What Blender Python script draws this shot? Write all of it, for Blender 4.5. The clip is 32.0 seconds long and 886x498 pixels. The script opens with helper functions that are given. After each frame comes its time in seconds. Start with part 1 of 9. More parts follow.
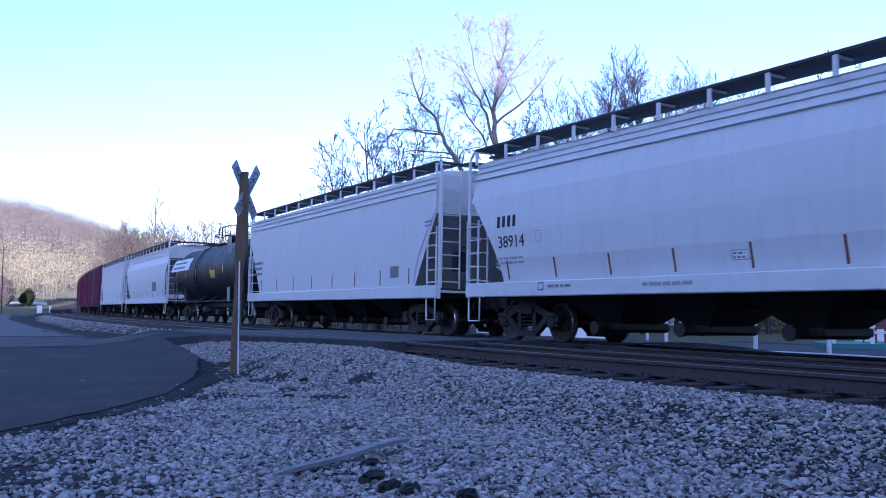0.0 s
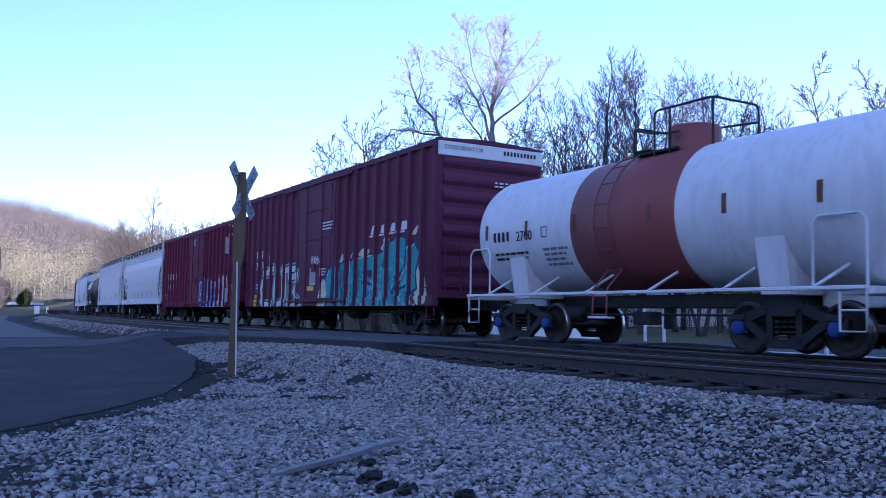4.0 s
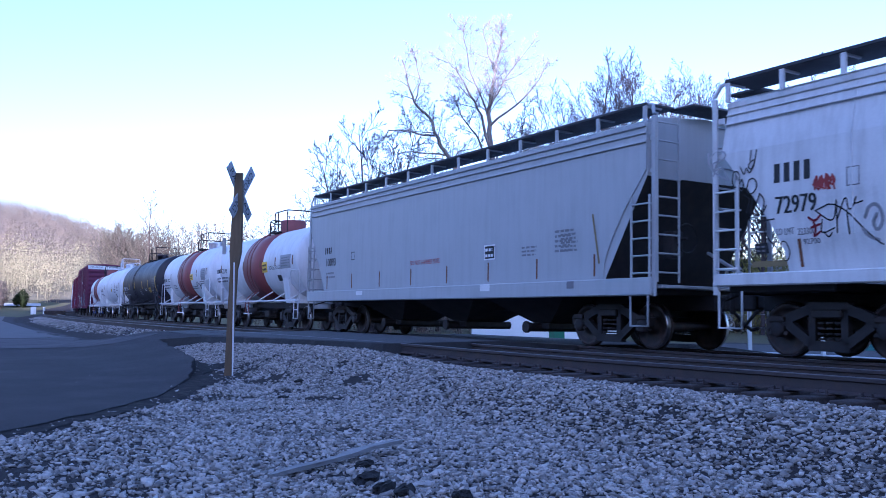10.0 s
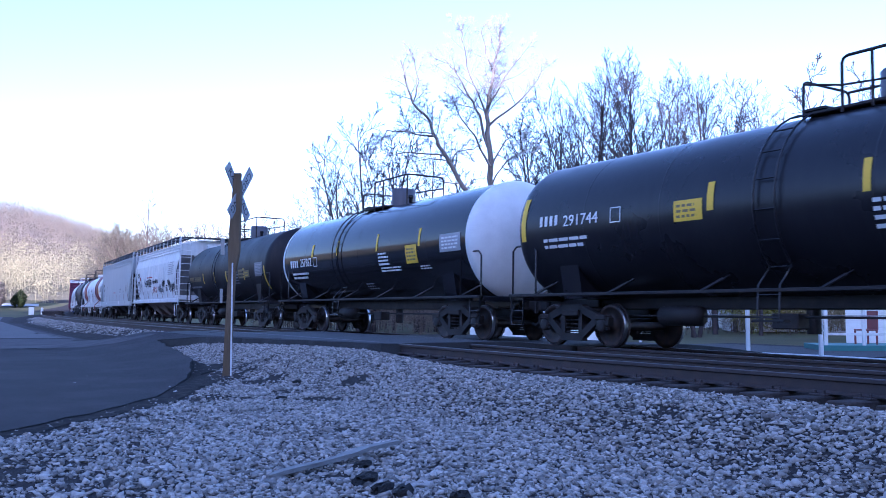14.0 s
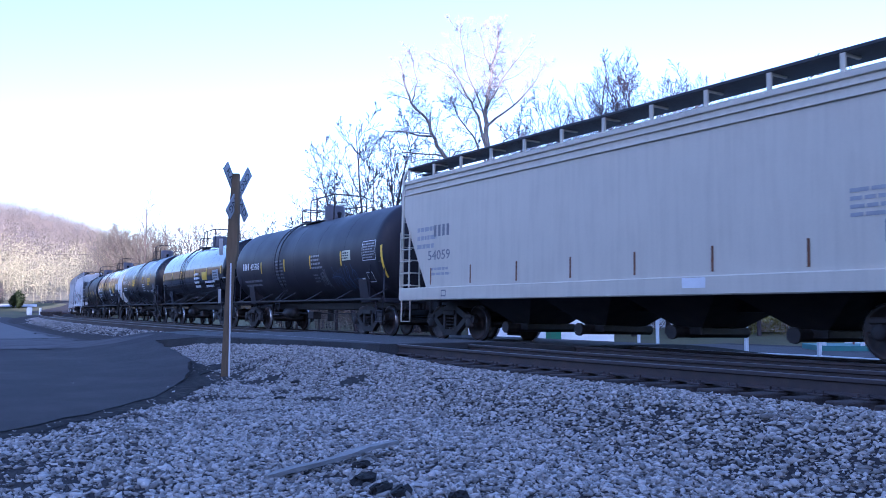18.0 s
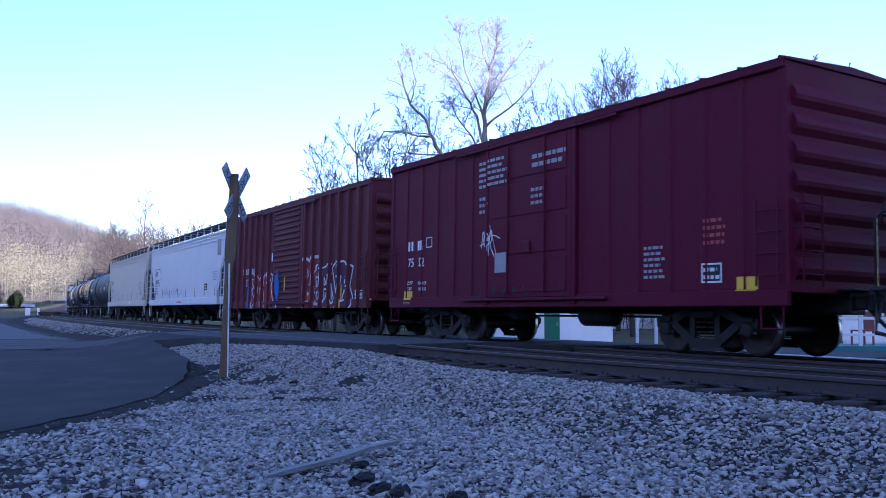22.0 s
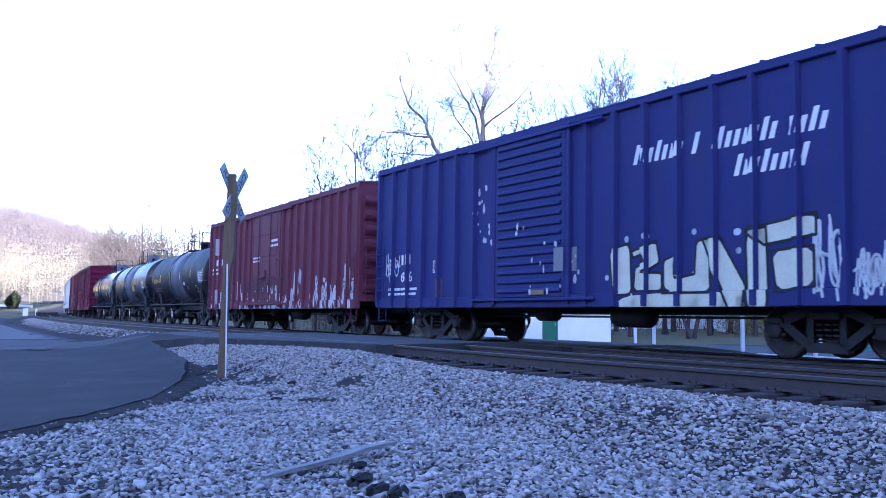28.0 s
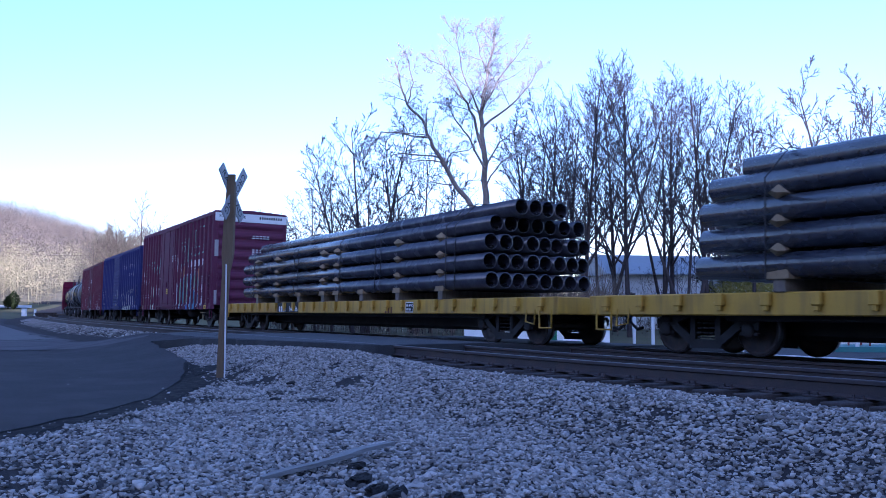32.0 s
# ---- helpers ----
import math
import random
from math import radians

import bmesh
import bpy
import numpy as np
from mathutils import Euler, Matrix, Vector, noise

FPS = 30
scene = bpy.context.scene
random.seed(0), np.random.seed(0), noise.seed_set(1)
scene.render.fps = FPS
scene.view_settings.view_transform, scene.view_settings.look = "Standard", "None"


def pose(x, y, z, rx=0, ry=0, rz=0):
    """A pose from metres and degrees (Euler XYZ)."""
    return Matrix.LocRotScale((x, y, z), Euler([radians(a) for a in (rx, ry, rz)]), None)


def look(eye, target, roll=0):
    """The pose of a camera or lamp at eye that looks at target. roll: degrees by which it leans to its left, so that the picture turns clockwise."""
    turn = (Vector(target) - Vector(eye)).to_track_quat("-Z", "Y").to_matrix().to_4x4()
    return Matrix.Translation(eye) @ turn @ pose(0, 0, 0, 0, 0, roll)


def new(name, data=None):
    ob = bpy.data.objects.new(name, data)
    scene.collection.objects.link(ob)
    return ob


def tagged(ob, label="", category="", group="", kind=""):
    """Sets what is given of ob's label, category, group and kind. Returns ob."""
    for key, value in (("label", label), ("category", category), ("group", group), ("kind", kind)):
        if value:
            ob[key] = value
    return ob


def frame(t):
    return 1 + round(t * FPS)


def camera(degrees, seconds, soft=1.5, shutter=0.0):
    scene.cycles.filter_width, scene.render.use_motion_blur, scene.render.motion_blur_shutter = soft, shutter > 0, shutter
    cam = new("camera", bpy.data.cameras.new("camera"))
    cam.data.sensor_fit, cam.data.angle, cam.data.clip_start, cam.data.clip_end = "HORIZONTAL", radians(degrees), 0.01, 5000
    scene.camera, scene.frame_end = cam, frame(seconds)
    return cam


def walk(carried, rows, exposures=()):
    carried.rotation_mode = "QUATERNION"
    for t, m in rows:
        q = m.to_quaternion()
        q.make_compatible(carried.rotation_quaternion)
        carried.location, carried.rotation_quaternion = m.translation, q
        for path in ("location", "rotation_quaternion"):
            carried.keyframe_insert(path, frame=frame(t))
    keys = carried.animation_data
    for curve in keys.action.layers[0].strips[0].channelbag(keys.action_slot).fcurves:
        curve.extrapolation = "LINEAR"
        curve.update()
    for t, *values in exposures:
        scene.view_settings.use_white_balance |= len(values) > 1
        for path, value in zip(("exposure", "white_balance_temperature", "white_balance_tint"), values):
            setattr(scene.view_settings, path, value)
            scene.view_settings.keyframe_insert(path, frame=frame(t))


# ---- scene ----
# ---- camera ----
cam = camera(52.74, 32.0, soft=0.6, shutter=0.08)
EYE = (0.0, 0.0, 0.757)
AIM = [(0, 0.732, 3.743), (2, 0.658, 3.763), (4, 0.590, 3.782), (6, 0.527, 3.799), (8, 0.467, 3.815), (10, 0.410, 3.829),
       (12, 0.356, 3.842), (14, 0.304, 3.855), (16, 0.254, 3.866), (18, 0.205, 3.877), (20, 0.159, 3.887), (22, 0.114, 3.897),
       (24, 0.071, 3.907), (26, 0.031, 3.916), (28, -0.006, 3.925), (30, -0.040, 3.935), (32, -0.068, 3.945)]
EXPO = [(t, e, 4650, 36) for t, e in ((0, 1.45), (1, 1.2), (2, 1.15), (3, 1.5), (4.5, 1.0), (6, 0.9), (7, 1.45), (8, 1.6), (9, 1.7), (10, 1.6), (11, 1.6), (12, 1.1), (13, 1.5), (14, 1.8), (17, 1.8), (18, 1.8), (19, 1.8), (20, 1.25), (23, 1.4), (24, 1.25),
                                       (25.5, 1.1), (27.5, 2.0), (28, 2.3), (30, 2.15), (31, 1.55), (32, 1.35))]
walk(cam, [(t, pose(*EYE, 90 + pit, 0, yaw)) for t, yaw, pit in AIM], EXPO)

# ---- light: low sun behind the camera, held off the foreground by the ridge at its back ----
SUN_ELEV, SUN_AZ = 10.0, 195.0     # degrees; azimuth clockwise from +Y
world = bpy.data.worlds.new("sky")
scene.world = world
world.use_nodes = True
wn, wl = world.node_tree.nodes, world.node_tree.links
sky = wn.new("ShaderNodeTexSky")
sky.sky_type = "NISHITA"
sky.sun_disc = False
sky.sun_elevation, sky.sun_rotation = radians(SUN_ELEV), radians(SUN_AZ)
sky.air_density, sky.dust_density, sky.ozone_density = 1.0, 0.8, 1.15
wn["Background"].inputs["Strength"].default_value = 0.15
wl.new(sky.outputs[0], wn["Background"].inputs["Color"])
sun = new("sun", bpy.data.lights.new("sun", "SUN"))
sun.data.energy, sun.data.angle, sun.data.color = 4.6, radians(0.6), (1.0, 0.86, 0.68)
_a, _e = radians(SUN_AZ), radians(SUN_ELEV)
sun.matrix_world = look((math.sin(_a) * math.cos(_e) * 50, math.cos(_a) * math.cos(_e) * 50, math.sin(_e) * 50), (0, 0, 0))


# ---- materials ----
def shader(name, color, rough=0.6, metal=0.0, var=0.25, scale=3.0, fine=40.0, bump=0.15, dirt=None, streak=0.0, spec=0.5, rand=0.0,
           isle=0.0, stretch=(1, 1, 1), dirt_amt=0.5):
    """A surface with variation at two scales, an optional dirt tone (in patches or upright streaks) and a fine relief."""
    m = bpy.data.materials.new(name)
    m.use_nodes = True
    n, l = m.node_tree.nodes, m.node_tree.links
    b = n["Principled BSDF"]
    b.inputs["Metallic"].default_value = metal
    b.inputs["Specular IOR Level"].default_value = spec
    co = n.new("ShaderNodeTexCoord")
    mp = n.new("ShaderNodeMapping")
    mp.inputs["Scale"].default_value = stretch
    l.new(co.outputs["Object"], mp.inputs["Vector"])

    def tex(sc, detail=4, vec=None):
        t = n.new("ShaderNodeTexNoise")
        t.inputs["Scale"].default_value, t.inputs["Detail"].default_value = sc, detail
        l.new((vec or mp).outputs[0], t.inputs["Vector"])
        return t.outputs["Fac"]

    def math_(op, a, b_):
        t = n.new("ShaderNodeMath")
        t.operation = op
        for i, v in enumerate((a, b_)):
            if isinstance(v, (int, float)):
                t.inputs[i].default_value = v
            else:
                l.new(v, t.inputs[i])
        return t.outputs[0]

    big, small = tex(scale), tex(fine, 3)
    v = math_("ADD", math_("MULTIPLY", big, 0.65), math_("MULTIPLY", small, 0.35))
    v = math_("SUBTRACT", v, 0.5)
    v = math_("MULTIPLY", v, var * 3)
    if rand or isle:
        src = n.new("ShaderNodeObjectInfo").outputs["Random"] if rand else n.new("ShaderNodeNewGeometry").outputs["Random Per Island"]
        v = math_("ADD", v, math_("MULTIPLY", math_("SUBTRACT", src, 0.5), 2 * (rand or isle)))
    v = math_("ADD", v, 1.0)
    mul = n.new("ShaderNodeVectorMath")
    mul.operation = "SCALE"
    mul.inputs[0].default_value = color
    l.new(v, mul.inputs["Scale"])
    out = mul.outputs[0]
    if dirt:
        mx = n.new("ShaderNodeMix")
        mx.data_type = "RGBA"
        l.new(out, mx.inputs["A"])
        mx.inputs["B"].default_value = (*dirt, 1)
        d = tex(scale * 2.3, 6)
        if streak:
            mp2 = n.new("ShaderNodeMapping")
            mp2.inputs["Scale"].default_value = (3.5, 3.5, 0.28)
            l.new(co.outputs["Object"], mp2.inputs["Vector"])
            d = math_("ADD", math_("MULTIPLY", d, 1 - streak), math_("MULTIPLY", tex(2.0, 5, mp2), streak))
        r = n.new("ShaderNodeValToRGB")
        r.color_ramp.elements[0].position, r.color_ramp.elements[1].position = 0.45, 0.75
        l.new(d, r.inputs[0])
        l.new(math_("MULTIPLY", r.outputs[0], dirt_amt), mx.inputs["Factor"])
        out = mx.outputs["Result"]
    l.new(out, b.inputs["Base Color"])
    l.new(math_("ADD", math_("MULTIPLY", math_("SUBTRACT", big, 0.5), 0.3), rough), b.inputs["Roughness"])
    if bump:
        bp = n.new("ShaderNodeBump")
        bp.inputs["Strength"].default_value, bp.inputs["Distance"].default_value = bump, 0.02
        l.new(small, bp.inputs["Height"])
        l.new(bp.outputs[0], b.inputs["Normal"])
    return m


def paint(name, color, dirt=(0.07, 0.05, 0.04), amt=0.45, rough=0.5, var=0.12):
    return shader(name, color, rough, 0, var, 0.8, 25, 0.06, dirt, 0.65, 0.4, dirt_amt=amt)


M = {
    "steel_dark": shader("black_underframe_steel", (0.019, 0.017, 0.019), 0.65, 0, 0.35, 2, 30, 0.2, (0.055, 0.038, 0.032), 0, 0.4),
    "wheel": shader("worn_wheel_steel", (0.035, 0.027, 0.026), 0.55, 0.3, 0.3, 4, 40, 0.15, (0.11, 0.06, 0.04), 0),
    "tread": shader("polished_tread_steel", (0.55, 0.55, 0.56), 0.3, 1.0, 0.1, 4, 60, 0.02),
    "cap_blue": shader("blue_bearing_cap_paint", (0.02, 0.05, 0.25), 0.5),
    "rail": shader("brown_rail_steel", (0.048, 0.036, 0.036), 0.7, 0, 0.3, 2, 40, 0.25, (0.085, 0.052, 0.04), 0),
    "rail_top": shader("polished_rail_head", (0.15, 0.14, 0.145), 0.5, 1.0, 0.12, 1, 30, 0.03, stretch=(0.3, 0.3, 1)),
    "tie": shader("creosoted_tie_wood", (0.05, 0.042, 0.04), 0.85, 0, 0.4, 5, 50, 0.5, (0.13, 0.11, 0.1), 0, 0.2, rand=0.25),
    "gravel": shader("grey_limestone_ballast", (0.365, 0.335, 0.31), 0.85, 0, 0.35, 14, 90, 0.3, isle=0.55, spec=0.25),
    # dark soil bed, kept near black to paint the shade between stones
    "gravel_bed": shader("ballast_bed_soil_and_gap_shade", (0.055, 0.049, 0.049), 0.95, 0, 0.5, 25, 120, 1.0, (0.07, 0.06, 0.055), 0, 0.1),
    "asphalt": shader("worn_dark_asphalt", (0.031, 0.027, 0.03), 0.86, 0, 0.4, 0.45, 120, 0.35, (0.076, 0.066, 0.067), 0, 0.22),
    "verge": shader("dark_damp_verge_soil", (0.03, 0.027, 0.027), 0.95, 0, 0.5, 3, 40, 1.0, (0.1, 0.09, 0.08), 0, 0.1),
    "asphalt_pale": shader("pale_crossing_asphalt", (0.075, 0.074, 0.076), 0.85, 0, 0.3, 0.8, 120, 0.3, (0.04, 0.04, 0.042), 0, 0.3),
    # lighter copies of the asphalt: the distant sheen is put into the colour
    "asphalt_far": shader("asphalt_grazing_sheen_far", (0.13, 0.118, 0.123), 0.88, 0, 0.3, 0.5, 120, 0.3, (0.09, 0.09, 0.092), 0, 0.3),
    "asphalt_mid": shader("asphalt_grazing_sheen_mid", (0.085, 0.075, 0.08), 0.87, 0, 0.4, 0.45, 120, 0.35, (0.04, 0.036, 0.038), 0, 0.25, dirt_amt=0.8),
    "asphalt_edge": shader("broken_asphalt_edge", (0.035, 0.034, 0.035), 0.9, 0, 0.4, 3, 60, 0.8),
    "soil": shader("winter_grass_soil", (0.13, 0.12, 0.07), 0.95, 0, 0.4, 0.2, 30, 0.6, (0.1, 0.13, 0.045), 0, 0.1),
    "hillside": shader("leaf_litter_hillside", (0.29, 0.24, 0.15), 1.0, 0, 0.7, 0.05, 0.25, 0.5, (0.17, 0.14, 0.11), 0, 0.05),
    "wood_grey": shader("weathered_grey_timber", (0.2, 0.17, 0.14), 0.85, 0, 0.35, 4, 60, 0.5, (0.08, 0.06, 0.05), 0.5, 0.2, stretch=(3, 3, 0.4)),
    "wood_bleached": shader("bleached_grey_board_wood", (0.3, 0.29, 0.28), 0.85, 0, 0.35, 4, 60, 0.5, (0.13, 0.11, 0.1), 0, 0.2, stretch=(0.5, 4, 4)),
    "wood_post": shader("brown_treated_post_wood", (0.19, 0.135, 0.085), 0.85, 0, 0.35, 4, 60, 0.5, (0.06, 0.045, 0.03), 0.6, 0.2, stretch=(4, 4, 0.4)),
    "char": shader("charred_rotten_wood", (0.02, 0.018, 0.017), 0.95, 0, 0.5, 10, 60, 1.0),
    "bark": shader("grey_brown_bark", (0.065, 0.054, 0.057), 0.95, 0, 0.35, 3, 30, 0.6, (0.035, 0.03, 0.03), 0, 0.1),
    "bark_pale": shader("pale_sycamore_bark", (0.25, 0.22, 0.2), 0.9, 0, 0.3, 2, 20, 0.4, (0.16, 0.12, 0.1), 0, 0.1, dirt_amt=0.7),
    "twig": shader("bare_twig_bark", (0.042, 0.035, 0.04), 0.95, 0, 0.3, 3, 30, 0),
    "twig_tan": shader("tan_hillside_twigs", (0.37, 0.32, 0.18), 1.0, 0, 0.8, 0.05, 0.25, 0, (0.17, 0.14, 0.1), 0, 0.05, isle=0.05, dirt_amt=0.8),
    "white_paint": paint("white_building_paint", (0.88, 0.88, 0.88), (0.6, 0.58, 0.55), 0.12),
    "white_metal": paint("white_post_paint", (0.78, 0.78, 0.78), (0.4, 0.35, 0.3), 0.3),
    "galv": shader("galvanised_sign_metal", (0.42, 0.42, 0.43), 0.5, 0.6, 0.15, 4, 40, 0.05),
    "green_paint": paint("dark_green_door_paint", (0.02, 0.16, 0.09)),
    "teal_roof": paint("teal_metal_roof_paint", (0.06, 0.2, 0.2), (0.1, 0.15, 0.15), 0.3),
    "grating": shader("dark_roof_grating", (0.045, 0.045, 0.05), 0.6, 0.3, 0.2, 4, 60, 0.3),
    "bay_brown": shader("dusty_brown_bay_steel", (0.26, 0.19, 0.16), 0.85, 0, 0.35, 2, 30, 0.2, (0.05, 0.04, 0.035), 0.4),
    # slope sheets under the hopper ends: their shade is put into this grey
    "slope_shade": shader("shade_grey_slope_steel", (0.17, 0.165, 0.17), 0.8, 0, 0.35, 2, 30, 0.2, (0.3, 0.29, 0.285), 0.4),
    "rust": shader("rusted_plate", (0.17, 0.075, 0.04), 0.85, 0, 0.4, 3, 30, 0.3),
    "lamp_black": shader("black_stencil_paint", (0.02, 0.02, 0.022), 0.7, 0, 0.2, 6, 40, 0),
    "let_white": shader("white_stencil_paint", (0.78, 0.78, 0.78), 0.6, 0, 0.15, 3, 40, 0),
    "let_red": shader("red_stencil_paint", (0.42, 0.06, 0.06), 0.6, 0, 0.15, 3, 40, 0),
    "yellow": shader("yellow_safety_paint", (0.8, 0.52, 0.03), 0.5, 0, 0.15, 3, 40, 0),
    "hose": shader("black_rubber_hose", (0.02, 0.02, 0.02), 0.6),
}


# ---- mesh helpers ----
class Geo:
    """Collects vertices and faces of one mesh."""

    def __init__(self):
        self.v, self.f, self.smooth = [], [], []

    def add(self, vs, fs, smooth=False, m=None):
        o = len(self.v)
        self.v += [tuple(m @ Vector(p)) for p in vs] if m else [tuple(p) for p in vs]
        self.f += [tuple(i + o for i in q) for q in fs]
        self.smooth += [smooth] * len(fs)
        return self

    def box(self, c, s, bev=0.0, m=None):
        x, y, z = (d / 2 for d in s)
        if not bev:
            vs = [(c[0] + a * x, c[1] + b * y, c[2] + d * z) for a in (-1, 1) for b in (-1, 1) for d in (-1, 1)]
            return self.add(vs, [(0, 1, 3, 2), (4, 6, 7, 5), (0, 4, 5, 1), (2, 3, 7, 6), (0, 2, 6, 4), (1, 5, 7, 3)], m=m)
        bev = min(bev, x * 0.9, y * 0.9, z * 0.9)
        vs, idx = [], {}
        for a in (-1, 1):
            for b in (-1, 1):
                for d in (-1, 1):
                    for k in range(3):
                        q = [x - bev, y - bev, z - bev]
                        q[k] += bev
                        idx[a, b, d, k] = len(vs)
                        vs.append((c[0] + a * q[0], c[1] + b * q[1], c[2] + d * q[2]))
        fs = []
        for k in range(3):
            o = [i for i in range(3) if i != k]
            for sgn in (-1, 1):
                q = []
                for p, r in ((-1, -1), (1, -1), (1, 1), (-1, 1)):
                    key = [0, 0, 0]
                    key[k], key[o[0]], key[o[1]] = sgn, p, r
                    q.append(idx[(*key, k)])
                flip = (sgn > 0) == (k == 1)
                fs.append(tuple(reversed(q)) if flip else tuple(q))
            for p in (-1, 1):
                for r in (-1, 1):
                    q = []
                    for sgn, j in ((-1, o[0]), (1, o[0]), (1, o[1]), (-1, o[1])):
                        key = [0, 0, 0]
                        key[k], key[o[0]], key[o[1]] = sgn, p, r
                        q.append(idx[(*key, j)])
                    fs.append(tuple(q))
        for a in (-1, 1):
            for b in (-1, 1):
                for d in (-1, 1):
                    fs.append(tuple(idx[a, b, d, k] for k in range(3)))
        return self.add(vs, fs, m=m)

    def tube(self, pts, r, n=6, caps=True, smooth=True):
        """A round bar along points; r is one radius or one for each point."""
        pts = [Vector(p) for p in pts]
        rs = r if isinstance(r, (list, tuple)) else [r] * len(pts)
        vs, fs = [], []
        up = None
        for i, p in enumerate(pts):
            d = (pts[min(i + 1, len(pts) - 1)] - pts[max(i - 1, 0)]).normalized()
            if up is None:
                up = d.orthogonal().normalized()
            up = (up - d * up.dot(d)).normalized()
            w = d.cross(up)
            for k in range(n):
                a = 2 * math.pi * k / n
                vs.append(p + (up * math.cos(a) + w * math.sin(a)) * rs[i])
        for i in range(len(pts) - 1):
            for k in range(n):
                fs.append((i * n + k, i * n + (k + 1) % n, (i + 1) * n + (k + 1) % n, (i + 1) * n + k))
        self.add(vs, fs, smooth)
        if caps:
            e = (len(pts) - 1) * n
            self.add([vs[k] for k in range(n)], [tuple(reversed(range(n)))])
            self.add([vs[e + k] for k in range(n)], [tuple(range(n))])
        return self

    def turn(self, prof, axis, c, n=24, smooth=True):
        """A body of revolution: prof gives (along, radius), axis 'x', 'y' or 'z', c the origin."""
        vs, fs = [], []
        for a, r in prof:
            for k in range(n):
                w = 2 * math.pi * k / n
                p, q = r * math.cos(w), r * math.sin(w)
                o = {"x": (a, p, q), "y": (q, a, p), "z": (p, q, a)}[axis]
                vs.append((c[0] + o[0], c[1] + o[1], c[2] + o[2]))
        for i in range(len(prof) - 1):
            for k in range(n):
                fs.append((i * n + k, i * n + (k + 1) % n, (i + 1) * n + (k + 1) % n, (i + 1) * n + k))
        return self.add(vs, fs, smooth)

    def prism(self, poly, axis, a, b):
        """A polygon swept along an axis from a to b. poly is in the two other axes, in order."""
        n = len(poly)
        k = "xyz".index(axis)
        vs = []
        for w in (a, b):
            for p, q in poly:
                o = [p, q]
                o.insert(k, w)
                vs.append(tuple(o))
        fs = [(i, (i + 1) % n, n + (i + 1) % n, n + i) for i in range(n)]
        fs += [tuple(reversed(range(n))), tuple(range(n, 2 * n))]
        return self.add(vs, fs)

    def mesh(self, name, mat):
        me = bpy.data.meshes.new(name)
        me.from_pydata(self.v, [], self.f)
        me.polygons.foreach_set("use_smooth", self.smooth)
        me.materials.append(mat)
        me.validate()
        bm = bmesh.new()
        bm.from_mesh(me)
        if len(bm.faces) < 60000:
            bmesh.ops.recalc_face_normals(bm, faces=bm.faces)
        bm.to_mesh(me)
        bm.free()
        return me


def part(name, geo, mat, parent=None, label="", at=None):
    """One mesh object, as a part of parent, from a Geo or from a mesh that is shared."""
    me = geo.mesh(name, M[mat] if isinstance(mat, str) else mat) if isinstance(geo, Geo) else geo
    ob = new(name, me)
    if parent:
        ob.parent = parent
    if at is not None:
        ob.matrix_basis = at if isinstance(at, Matrix) else Matrix.Translation(at)
    if label:
        ob["label"] = label
    return ob


def thing(name, label, category, group="", kind="", at=None):
    ob = new(name)
    ob.empty_display_size = 0.3
    if at is not None:
        ob.matrix_basis = at
    return tagged(ob, label, category, group, kind)


# ---- the line of the railway ----
YAW, DIST, K0, K1 = 0.571, 12.851, 1.654e-3, 1.088e-3    # heading, distance, curvature near and far
TRACK_GAP, NEAR_Z, CANT = 4.1, 0.133, 1.15


def line_tables():
    step = 0.25
    fwd = np.arange(0, 640, step)
    k = K0 + (K1 - K0) * np.clip(fwd / 60, 0, 1)
    phi = YAW - np.concatenate([[0], np.cumsum((k[1:] + k[:-1]) / 2 * step)])
    x = DIST * math.cos(YAW) + np.concatenate([[0], np.cumsum((-np.sin(phi[1:]) - np.sin(phi[:-1])) / 2 * step)])
    y = DIST * math.sin(YAW) + np.concatenate([[0], np.cumsum((np.cos(phi[1:]) + np.cos(phi[:-1])) / 2 * step)])
    back = np.arange(step, 460, step)
    xb, yb = DIST * math.cos(YAW) + math.sin(YAW) * back, DIST * math.sin(YAW) - math.cos(YAW) * back
    return (np.concatenate([-back[::-1], fwd]), np.concatenate([xb[::-1], x]), np.concatenate([yb[::-1], y]),
            np.concatenate([np.full(len(back), YAW), phi]))


LS, LX, LY, LPHI = line_tables()


def on_line(s, d=0.0):
    """Point at s metres along the far track, d metres towards the camera, and the heading."""
    x, y, p = np.interp(s, LS, LX), np.interp(s, LS, LY), np.interp(s, LS, LPHI)
    return x - d * np.cos(p), y - d * np.sin(p), p


def to_line(x, y):
    """Arc length and distance towards the camera of points in the plan."""
    x, y = np.atleast_1d(np.asarray(x, float)), np.atleast_1d(np.asarray(y, float))
    sub = slice(None, None, 8)
    best = np.empty(len(x), int)
    for i in range(0, len(x), 2000):
        dd = (x[i:i + 2000, None] - LX[sub][None]) ** 2 + (y[i:i + 2000, None] - LY[sub][None]) ** 2
        best[i:i + 2000] = dd.argmin(1)
    px, py, pp, ps = LX[sub][best], LY[sub][best], LPHI[sub][best], LS[sub][best]
    ds = -(x - px) * np.sin(pp) + (y - py) * np.cos(pp)
    return ps + ds, -((x - px) * np.cos(pp) + (y - py) * np.sin(pp))

# ---- flat outlines of the readable characters ----
_text = {}


